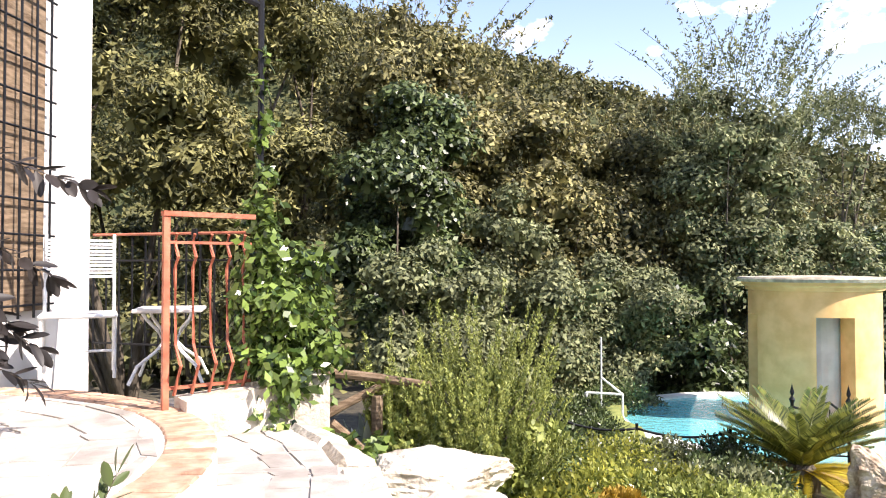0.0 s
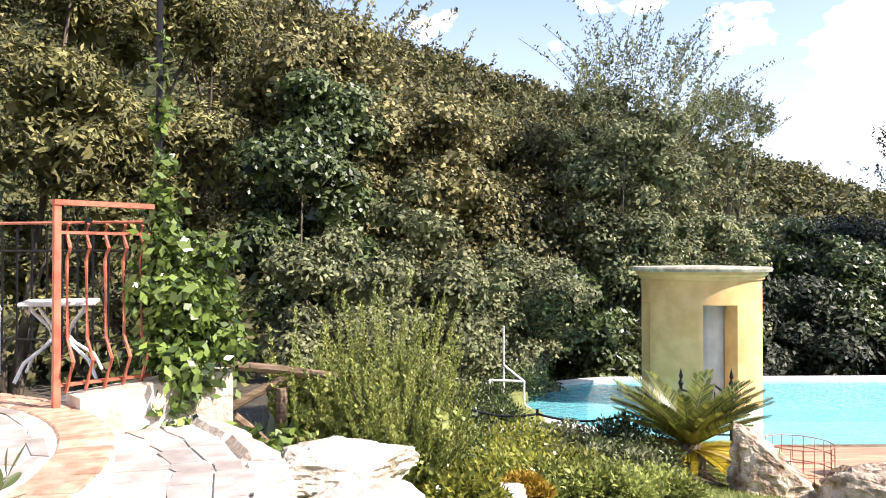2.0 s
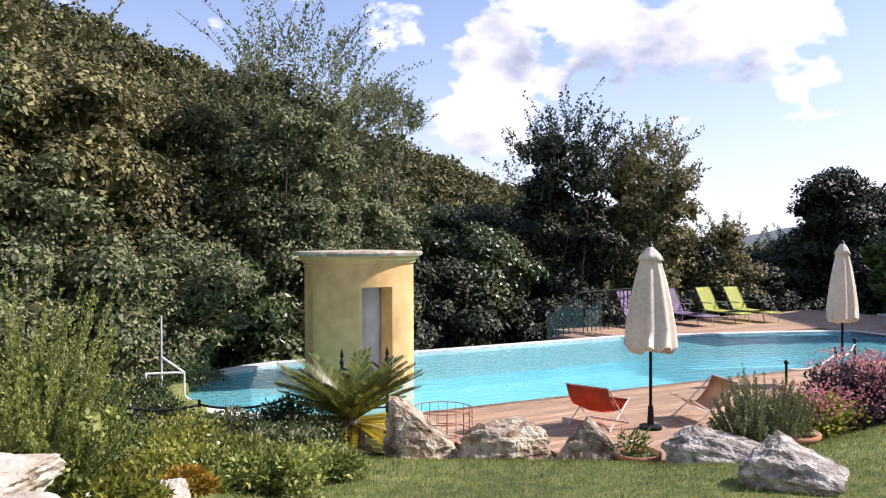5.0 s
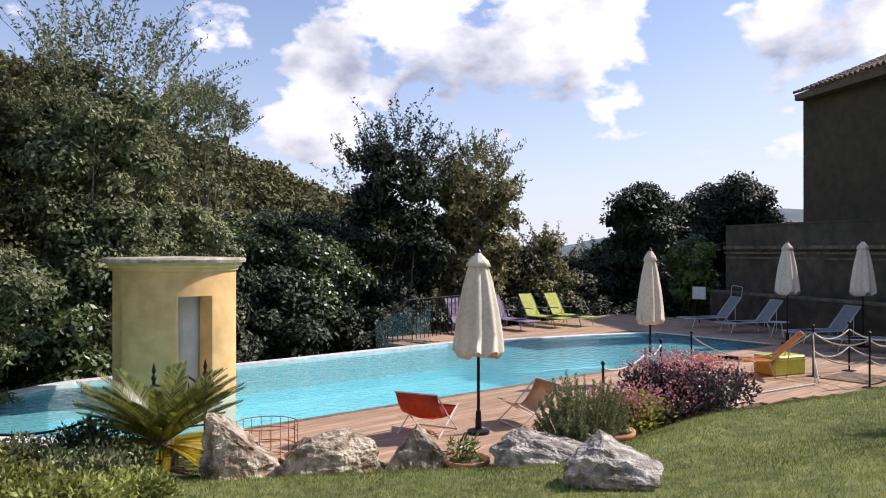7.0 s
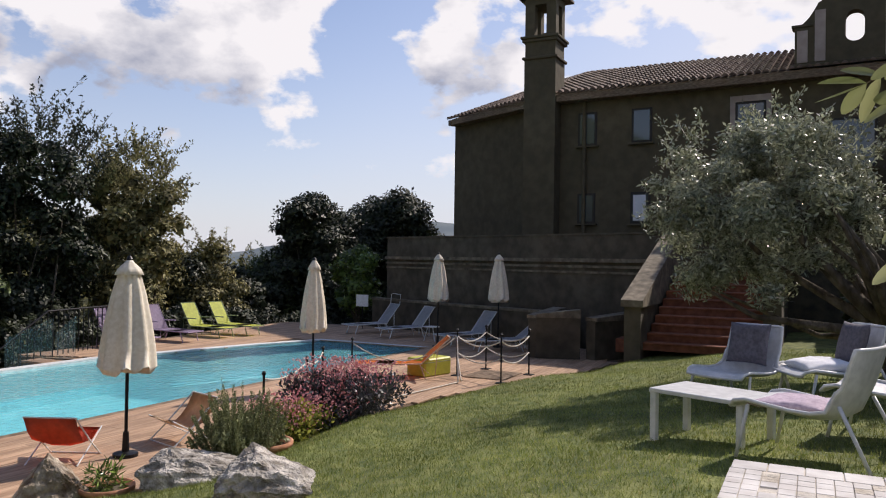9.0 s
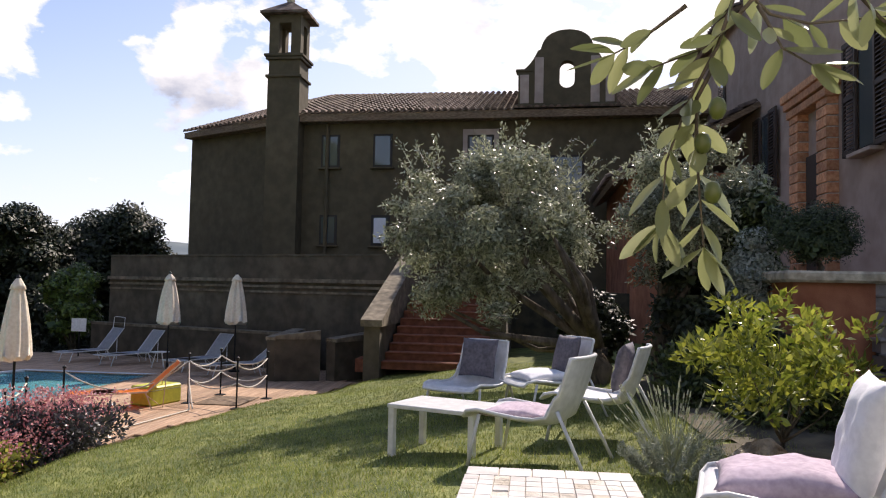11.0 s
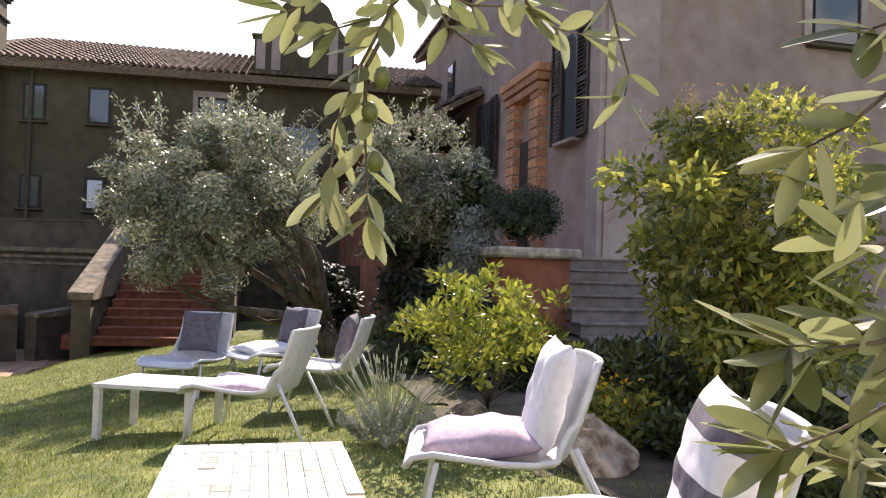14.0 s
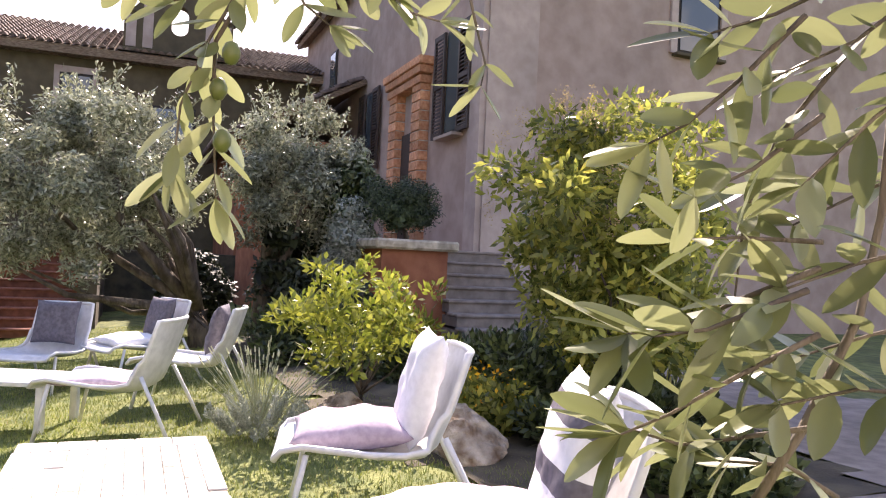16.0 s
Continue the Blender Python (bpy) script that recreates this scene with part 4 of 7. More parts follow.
shutters(14.4, 3.68, 0.74, 2.1)
shutters(20.0, 3.5, 0.74, 2.1)
door = part("doorway", box((1.0, .12, 2.6), (16.8, HY + .0, 2.75)), M["shutter"], house, "dark recessed doorway")
for s in (-1, 1):
    col = part("brick_pilaster", box((.48, .22, 3.9), (16.8 + s * .78, HY + .08, 3.0)), M["mortar"], door)
    first = None
    for k in range(18):
        if first is None:
            first = part("brick", box((.52, .27, .19), bevel=.012), M["brick"], col)
            o = first
        else:
            o = first.copy()
            scene.collection.objects.link(o)
        o.location = (16.8 + s * .78, HY + .09, 1.3 + k * .213)
for k, (w, z) in enumerate(((2.2, 5.05), (2.35, 5.25), (2.5, 5.42))):
    part("lintel", box((w, .3 + .08 * k, .17), (16.8, HY + .12, z), bevel=.015), M["brick"], door)
# upper window on the end wall, wall lamp bracket
window(house, (HX, -11.6, 5.6), 0, 1.1, 1.7, trim=True)
part("bracket", tube([(HX - .02, -8.6, 7.2), (HX - .16, -8.6, 7.2), (HX - .16, -8.6, 6.98)], .018), M["iron"], house)
# low wing with a tiled gable, and the block behind it
wing = thing("wing", pose(0, 0, 0), "low rose plastered wing with a tiled lean-to roof", "building")
part("wall", slab([(21.0, -6.4), (26.5, -6.4), (26.5, -3.6), (21.0, -3.6)], .8, 4.3), M["orange"], wing)
tiled_roof(wing, (20.6, -3.1, 4.1), (26.5, -3.1, 4.1), (26.5, -6.8, 6.1), (20.6, -6.8, 6.1), 10, 26)
block = thing("upper_house", pose(0, 0, 0), "pinkish upper storey with a small window", "building")
part("wall", slab([(22.6, -6.9), (29, -6.9), (29, -14), (22.6, -14)], .8, 9.2), M["house"], block)
tiled_roof(block, (22.2, -6.5, 9.1), (29.2, -6.5, 9.1), (29.2, -10.5, 10.8), (22.2, -10.5, 10.8), 10, 30)
window(block, (24.6, -6.88, 6.6), -math.pi / 2, .8, 1.2)

# stone stair, pedestal and orange retaining wall
steps = thing("stone_stair", pose(0, 0, 0), "grey stone stair climbing to the house", "stairs", kind="structure")
for i in range(8):
    z = 0.0 + 0.172 * (i + 1)
    x = 9.35 + .29 * i
    part("step", box((13.08 - x, 1.4, .13), ((x + 13.08) / 2, -5.85, z - .107)), M["stepgrey"], steps)
    part("nosing", box((.34, 1.46, .042), (x + .13, -5.85, z - .021), bevel=.012), M["stepgrey"], steps)
upper = thing("upper_terrace", pose(0, 0, 0), "raised terrace behind a terracotta plastered wall", "terrace", kind="structure")
part("retaining_wall", slab([(11.5, -5.14), (11.5, -4.3), (20.5, -3.6), (20.98, -6.84), (13.11, -6.84), (13.11, -5.14)], -.8, 1.32), M["orange"], upper, "worn terracotta plaster")
ped = thing("pedestal", pose(10.95, -4.72, -.04), "terracotta plastered pedestal with a pale stone cap", "pedestal", kind="structure")
part("pillar", box((1.0, .95, 1.9), (0, 0, .42)), M["orange"], ped)
part("cap", box((1.25, 1.2, .14), (0, 0, 1.44), bevel=.03), M["cap"], ped, "rough pale stone slab")

# pavilion in the pool
pav = thing("pavilion", pose(5.36, 12.15, DECK), "round yellow plastered shower pavilion with niches", "pavilion")
PR, PH = 1.02, 2.12


def pavilion_wall():
    """A round wall pierced by upright niches."""
    bm = bmesh.new()
    gaps = [(radians(a), radians(a + 33)) for a in (253, 163, 73, 343)]
    zs = (-0.9, 0.02, PH - .42, PH)
    steps_n = 144
    ang = [2 * math.pi * k / steps_n for k in range(steps_n)]

    def is_gap(a):
        return any(g0 <= a <= g1 or g0 <= a + 2 * math.pi <= g1 for g0, g1 in gaps)
    ro, ri = PR, PR - .34
    vo = [[bm.verts.new((ro * math.cos(a), ro * math.sin(a), z)) for z in zs] for a in ang]
    vi = [[bm.verts.new((ri * math.cos(a), ri * math.sin(a), z)) for z in zs] for a in ang]
    cell = [[not (s == 1 and is_gap(ang[k] + math.pi / steps_n)) for s in range(3)] for k in range(steps_n)]
    for k in range(steps_n):
        j = (k + 1) % steps_n
        for s in range(3):
            if cell[k][s]:
                bm.faces.new((vo[k][s], vo[j][s], vo[j][s + 1], vo[k][s + 1]))
                bm.faces.new((vi[k][s], vi[k][s + 1], vi[j][s + 1], vi[j][s]))
                if not cell[j][s]:
                    bm.faces.new((vo[j][s], vi[j][s], vi[j][s + 1], vo[j][s + 1]))
                if not cell[k - 1][s]:
                    bm.faces.new((vo[k][s], vo[k][s + 1], vi[k][s + 1], vi[k][s]))
            else:
                bm.faces.new((vo[k][s], vo[j][s], vi[j][s], vi[k][s]))
                bm.faces.new((vo[k][s + 1], vi[k][s + 1], vi[j][s + 1], vo[j][s + 1]))
    return bm


part("wall", pavilion_wall(), M["yellow"], pav)
part("inner_drum", lathe([(.60, -.9), (.60, PH - .1), (.1, PH - .05)], 40), M["white"], pav, "pale inner wall of the niche", smooth=False)
part("cornice", lathe([(.99, PH - .02), (1.06, PH + .0), (1.07, PH + .05), (1.12, PH + .08), (1.13, PH + .13), (.3, PH + .13)], 96), M["yellow"], pav)
part("roof_slab", lathe([(1.18, PH + .131), (1.20, PH + .18), (1.17, PH + .21), (.9, PH + .22), (.0, PH + .24)], 64), M["cap"], pav, "weathered stone roof slab")

# railing, terrace and white house at the start
TZ = 0.45
court = thing("court", pose(0, 0, 0), "round flagstone court edged with terracotta bricks", "paving", kind="structure")


def disc(cx, cy, r, z0, z1, sides=72, wob=0.0):
    return slab([(cx + (r + wob * math.sin(5 * t) + wob * .6 * math.sin(11 * t + 1)) * math.cos(t), cy + (r + wob * math.sin(5 * t)) * math.sin(t)) for t in np.linspace(0, 2 * math.pi, sides, endpoint=False)], z0, z1)


CC = (-2.85, 1.22)
part("bed", disc(*CC, 2.2, -1.0, TZ - .007), M["mortar"], court)
part("lower_ring", disc(*CC, 2.80, -1.0, TZ - .157, wob=.02), M["mortar"], court)
white_house = thing("white_house", pose(0, 0, 0), "sunlit white plastered house wall with a barred window", "building")
part("wall", slab([(-3.35, 5.17), (-3.35, -4.5), (-7, -4.5), (-7, 5.17)], -1, 6.5), M["white"], white_house)
grille = part("window", box((.08, 1.9, 2.9), (-3.345, 3.50, 2.35)), M["wood"], white_house, "brown shuttered window behind an iron grille")
for k in range(11):
    part("bar", tube([(-3.24, 2.63 + k * .18, .85), (-3.24, 2.63 + k * .18, 3.75)], .010, 6), M["iron"], grille)
for k in range(11):
    part("bar", tube([(-3.245, 2.58, .95 + k * .27), (-3.245, 4.5, .95 + k * .27)], .010, 6), M["iron"], grille)


# ---- planting ----
G = ground_at
D = "dense dark green tree behind the garden"
tree("cypress", "tall feathery olive-green cypress at the garden edge", -6.6, 11.6, -2.2, 11.0, 3.1, 2.4, 34000, .15, M["l_conifer"], 11, -1.5, 80, trunk=.22, width=.35)
tree("cypress", "tall feathery olive-green cypress at the garden edge", -5.0, 13.4, -2.4, 10.4, 2.0, 2.2, 30000, .15, M["l_conifer"], 12, -1.5, 80, trunk=.22, width=.35)
tree("cypress", "tall feathery olive-green cypress at the garden edge", -9.8, 10.4, -2.0, 11.0, 2.8, 2.4, 16000, .17, M["l_conifer"], 13, -1.5, 60, trunk=.22, width=.35)
tree("oak", "broad olive-brown oak with fine twigs on top", -2.2, 15.5, -3.2, 7.5, 2.6, 2.4, 26000, .155, M["l_oak"], 14, -1.0, 80, wispy=26)
tree("oak", "broad olive-brown oak at the wood's edge", 0.2, 17.2, -3.4, 6.6, 2.8, 2.4, 24000, .155, M["l_oak"], 15, -1.0, 70, wispy=10)
tree("oak", "broad olive-brown oak at the wood's edge", 3.2, 18.6, -3.5, 5.9, 2.8, 2.4, 22000, .155, M["l_oak"], 16, -1.5, 70, wispy=8)
tree("holm_oak", "dark ivy-covered tree with deep shade inside", -1.6, 12.4, -2.3, 5.0, 1.7, 1.5, 20000, .14, M["l_dark"], 17, -1.6, 60)
tree("elm", "tall grey-green elm with loose twiggy top", 5.5, 17.2, -3.4, 6.9, 2.0, 1.8, 28000, .135, M["l_grey"], 18, -2.6, 80, wispy=50)
tree("elm", "slender wispy elm with sparse foliage", 8.9, 20.2, -3.5, 6.0, 1.6, 1.4, 1300, .12, M["l_grey"], 19, 1.5, 30, wispy=70)
tree("elm", "rounded grey-green elm beyond the pool", 7.4, 18.0, -3.5, 3.5, 1.8, 1.8, 18000, .135, M["l_grey"], 20, -2.6, 50)
tree("hazel", "bushy grey-green hazel in front of darker trees", 0.5, 12.2, -2.2, 2.7, 1.75, 1.3, 22000, .11, M["l_grey"], 21, -2.2, 60, category="shrub")
tree("hazel", "bushy grey-green hazel in front of darker trees", 2.3, 13.4, -2.6, 1.9, 1.5, 1.2, 17000, .11, M["l_grey"], 22, -2.4, 50, category="shrub")
tree("hazel", "bushy grey-green hazel in front of darker trees", -1.0, 10.4, -1.6, 1.9, 1.3, 1.1, 12000, .11, M["l_grey"], 23, -1.5, 40, category="shrub")
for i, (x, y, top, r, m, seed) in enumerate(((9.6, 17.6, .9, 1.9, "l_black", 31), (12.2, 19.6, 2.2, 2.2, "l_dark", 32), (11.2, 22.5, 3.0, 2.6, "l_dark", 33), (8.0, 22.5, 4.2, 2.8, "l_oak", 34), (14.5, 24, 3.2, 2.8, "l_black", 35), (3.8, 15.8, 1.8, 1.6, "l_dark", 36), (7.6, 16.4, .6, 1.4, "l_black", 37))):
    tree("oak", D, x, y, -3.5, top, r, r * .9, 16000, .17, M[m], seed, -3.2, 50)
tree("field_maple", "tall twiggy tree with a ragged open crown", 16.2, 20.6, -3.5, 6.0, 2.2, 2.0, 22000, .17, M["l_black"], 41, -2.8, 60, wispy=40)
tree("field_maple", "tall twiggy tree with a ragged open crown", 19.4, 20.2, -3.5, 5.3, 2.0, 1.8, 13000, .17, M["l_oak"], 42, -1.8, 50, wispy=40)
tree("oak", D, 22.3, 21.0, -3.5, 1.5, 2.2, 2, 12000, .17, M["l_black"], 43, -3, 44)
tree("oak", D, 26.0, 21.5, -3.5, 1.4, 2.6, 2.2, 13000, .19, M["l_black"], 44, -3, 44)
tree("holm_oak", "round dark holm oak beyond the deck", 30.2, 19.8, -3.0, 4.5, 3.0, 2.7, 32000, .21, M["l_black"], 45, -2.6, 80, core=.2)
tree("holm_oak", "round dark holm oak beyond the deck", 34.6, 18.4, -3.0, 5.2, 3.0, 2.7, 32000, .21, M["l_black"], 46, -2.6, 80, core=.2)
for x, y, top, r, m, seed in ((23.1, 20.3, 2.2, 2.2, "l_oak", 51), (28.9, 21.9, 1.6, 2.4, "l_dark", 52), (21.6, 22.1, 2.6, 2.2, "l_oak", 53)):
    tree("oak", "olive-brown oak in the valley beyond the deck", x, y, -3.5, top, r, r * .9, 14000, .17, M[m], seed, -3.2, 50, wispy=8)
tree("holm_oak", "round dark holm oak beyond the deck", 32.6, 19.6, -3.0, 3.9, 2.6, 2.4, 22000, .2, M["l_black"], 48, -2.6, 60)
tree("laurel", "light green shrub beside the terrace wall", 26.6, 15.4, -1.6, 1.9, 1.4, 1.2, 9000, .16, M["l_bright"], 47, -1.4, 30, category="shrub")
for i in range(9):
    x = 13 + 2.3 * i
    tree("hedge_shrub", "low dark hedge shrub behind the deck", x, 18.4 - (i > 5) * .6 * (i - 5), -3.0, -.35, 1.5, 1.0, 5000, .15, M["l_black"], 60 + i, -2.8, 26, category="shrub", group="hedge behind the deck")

# wooded ridge
rng = np.random.default_rng(8)
n = 5200
wx, wy = rng.uniform(-60, 75, n), rng.uniform(26, 92, n)
keep = wy > 24 + .1 * np.abs(wx)
wx, wy = wx[keep], wy[keep]
wz = ground_z(wx, wy)
C = np.stack([wx, wy, wz + rng.uniform(0.4, 1.6, len(wx))], 1)
P, d = clump_points(rng, C, rng.uniform(.8, 2.3, len(wx)), 200000, .95, .3, .8)
V = leaf_array(rng, P, d, .46, .34, 0, .9, .7)
V = np.concatenate([V, inner_leaves(rng, C, np.full(len(C), 1.4), 16000, 1.3)])
tagged(finish("woodland", arrays_mesh("woodland", V, 4), M["l_wood"]), "olive-green woodland covering a steep hillside", "woodland", kind="stuff")
for k, (az0, az1, dist, hgt) in enumerate(((25, 75, 620, 34), (30, 100, 900, 46))):
    rngk = np.random.default_rng(70 + k)
    az = np.linspace(radians(az0), radians(az1), 60)
    prof = np.array([hgt * (.55 + .45 * math.sin(3.2 * i / 60 * math.pi + k * 2 + .6)) + rngk.normal(0, .6) for i in range(60)])
    bm = bmesh.new()
    rows = [[bm.verts.new((math.sin(a) * r, math.cos(a) * r, z)) for a, z in zip(az, zz)] for r, zz in ((dist - 150, prof * 0 - 40), (dist, prof), (dist + 200, prof * 0 - 40))]
    for p, q in zip(rows, rows[1:]):
        for i in range(59):
            bm.faces.new((p[i], p[i + 1], q[i + 1], q[i]))
    tagged(part("far_hill", bm, M["far"], smooth=True), "distant hill with haze put into its blue-green colour", "hill", kind="structure")

# climber on its pole
climber = thing("climber", pose(-.98, 3.35, G(-.98, 3.35)), "leafy bright green climber trained up a pole", "climbing plant")
rng = np.random.default_rng(5)
c, r = [], []
for z, rad, cnt in ((.1, .22, 8), (.4, .30, 14), (.7, .34, 16), (1.0, .35, 16), (1.25, .32, 12), (1.5, .2, 8), (1.75, .12, 6), (2.0, .09, 5), (2.2, .07, 4), (2.5, .05, 3)):
    for _ in range(cnt):
        a = rng.uniform(0, 2 * math.pi)
        off = .06 if z < 1.4 else -.10
        c.append((off + rad * .8 * math.cos(a) * rng.uniform(.3, 1), rad * .8 * math.sin(a), z + rng.uniform(-.2, .2)))
        r.append(rad * .34 + .03)
for _ in range(26):
    # shoots that hang over the kerb
    c.append((rng.uniform(-.02, .62), rng.uniform(-.25, .15), rng.uniform(-.12, .34)))
    r.append(.10)
P, d = clump_points(rng, np.array(c), np.array(r) * 1.25, 6400, .9, .4, .6)
tagged(finish("foliage", arrays_mesh("foliage", np.concatenate([leaf_array(rng, P, d, .078, .046, .5, .9, .6), inner_leaves(rng, np.array(c), np.array(r), 900, .09)]), 4), M["l_bright"], climber), kind="stuff")
part("pole", tube([(-.12, 0, -.3), (-.12, 0, 2.9), (-.12, 0, 3.6)], .02), M["iron"], climber, "dark metal pole")
part("arm", tube([(-.12, 0, 3.02), (-.75, -.1, 3.3)], .02), M["iron"], climber)


def spikes(rng, base, count, spread, height, needle, out=.25, each=130, low=.15):
    """Upright sprigs of needles, as on rosemary."""
    P, D_ = [], []
    for _ in range(count):
        a, q = rng.uniform(0, 2 * math.pi), math.sqrt(rng.uniform(0, 1))
        s = np.array((math.cos(a) * spread[0] * q, math.sin(a) * spread[1] * q, 0))
        h = height * (1.05 - .5 * q * q) * rng.uniform(.6, 1.08)
        way = np.array((math.cos(a) * out * q, math.sin(a) * out * q, 1.0)) + rng.normal(0, .05, 3)
        k = rng.uniform(low, 1, each)[:, None] ** .8
        P.append(np.array(base) + s * (.55 + .45 * k) + way * k * h + rng.normal(0, .006, (each, 3)))
        D_.append(np.concatenate([rng.normal(0, .55, (each, 2)), np.full((each, 1), .9)], 1))
    return np.concatenate(P), np.concatenate(D_)


def rosemary(x, y, count, spread, height, seed, mat_name="l_rosemary", label="bushy rosemary with upright yellow-green sprigs", needle=.034, out=.3):
    rng = np.random.default_rng(seed)
    z = G(x, y)
    ob = thing("rosemary", pose(x, y, z), label, "shrub")
    P, d = spikes(rng, (0, 0, 0), int(count * .62), spread, height, needle, out, 250, .05)
    V = leaf_array(rng, P, d, needle * .8, .010, 0, .12)
    c = np.stack([rng.normal(0, spread[0] * .42, 40), rng.normal(0, spread[1] * .42, 40), rng.uniform(.12, .62, 40) * height], 1)
    V = np.concatenate([V, inner_leaves(rng, c, np.full(40, .2), 2200, .05)])
    tagged(finish("foliage", arrays_mesh("foliage", V, 4), M[mat_name], ob), kind="stuff")
    tagged(part("stalkwork", limb_mesh(rng, (0, 0, .0), [(rng.normal(0, spread[0] * .5), rng.normal(0, spread[1] * .5), height * .5) for _ in range(14)], .018), M["bark"], ob, smooth=True), kind="stuff")
    return ob


rosemary(.22, 4.15, 210, (.56, .44), 1.30, 81, out=.24)
rosemary(-.36, 4.15, 60, (.20, .24), 1.12, 82, out=.15)
rosemary(.36, 3.85, 90, (.46, .2), .62, 83, out=.35)
rosemary(7.32, 4.6, 360, (.50, .46), .92, 84, "l_rosemary_grey", "rounded grey-green rosemary bush at the lawn edge", .03, .2)

# cycad
cyc = thing("cycad", pose(3.6, 7.65, G(3.6, 7.65)), "large cycad with arching green fronds, yellow at the base", "cycad")
rng = np.random.default_rng(9)
part("trunk", lathe([(.20, -.3), (.19, 0), (.2, .22), (.1, .32)], 12), M["bark"], cyc)


def frond(az, lift, length, droop):
    """One frond: a curved midrib with close, stiff leaflets raised in a V."""
    pts = []
    for t in np.linspace(0, 1, 13):
        s = length * t
        pts.append(np.array((math.cos(az) * s * math.cos(lift * (1 - t * .5)), math.sin(az) * s * math.cos(lift * (1 - t * .5)), .24 + s * math.sin(lift) - droop * s * s)))
    V = []
    sidev = np.array((-math.sin(az), math.cos(az), 0))
    for i in range(1, 13):
        for h in (0, .25, .5, .75):
            p = pts[i] * (1 - h) + pts[i - 1] * h
            fw = pts[i] - pts[i - 1]
            fw = fw / np.linalg.norm(fw)
            up_way = np.cross(fw, sidev)
            up_way = up_way * (1 if up_way[2] > 0 else -1)
            ln = .15 * math.sin(math.pi * min(1, .16 + .84 * (i - h) / 13)) ** .6 + .02
            for sg in (-1, 1):
                way = sidev * sg * .75 + fw * .75 + up_way * .32
                way = way / np.linalg.norm(way)
                w = np.cross(way, up_way)
                w = w / np.linalg.norm(w) * .012
                V += [p, p + way * ln * .4 + w, p + way * ln, p + way * ln * .4 - w]
    return np.array(V), pts


for k in range(66):
    az = k * 2.39996 + rng.normal(0, .1)
    t = k / 66
    old = k >= 52
    lift = radians(66 - 44 * t) if not old else radians(rng.uniform(-4, 12))
    V, pts = frond(az, lift, rng.uniform(.82, 1.08) if not old else rng.uniform(.7, 1.0), .14 if not old else .26)
    f = finish("frond", arrays_mesh("frond", V, 4), M["l_cycas_old" if old else "l_cycas"], cyc, "yellowed dying frond" if old else "")
    part("midrib", tube([tuple(p) for p in pts[::2]], .010, 5, .003), M["l_cycas_old" if old else "l_cycas"], f)


def low_plant(name, label, x, y, rx, ry, h, n, leaf, m, seed, category="plant", flower=None, nf=0, wide=.5):
    rng = np.random.default_rng(seed)
    z = G(x, y)
    ob = thing(name, pose(x, y, z), label, category)
    c = np.stack([rng.uniform(-1, 1, 26) * rx * .75, rng.uniform(-1, 1, 26) * ry * .75, rng.uniform(.1, .75, 26) * h], 1)
    c[:, 2] *= 1 - .6 * ((c[:, 0] / rx) ** 2 + (c[:, 1] / ry) ** 2) * .6
    P, d = clump_points(rng, c, np.full(26, min(rx, ry, h) * .42 + .02), n, .8)
    P[:, 2] = np.maximum(P[:, 2], .01)
    tagged(finish("foliage", arrays_mesh("foliage", leaf_array(rng, P, d + np.array((0, 0, .5)), leaf, leaf * wide, 0, .7), 4), M[m], ob), kind="stuff")
    if flower:
        P, d = clump_points(rng, c + np.array((0, 0, h * .3)), np.full(26, min(rx, ry, h) * .4 + .03), nf, .7, .3)
        P[:, 2] = np.maximum(P[:, 2], .03)
        tagged(finish("blossom", arrays_mesh("blossom", leaf_array(rng, P, d, leaf * .5, leaf * .36, 0, 1.2), 4), M[flower], ob), kind="stuff")
    tagged(part("stalkwork", limb_mesh(rng, (0, 0, -.05), [tuple(p) for p in c[:10]], .012), M["bark"], ob), kind="stuff")
    return ob


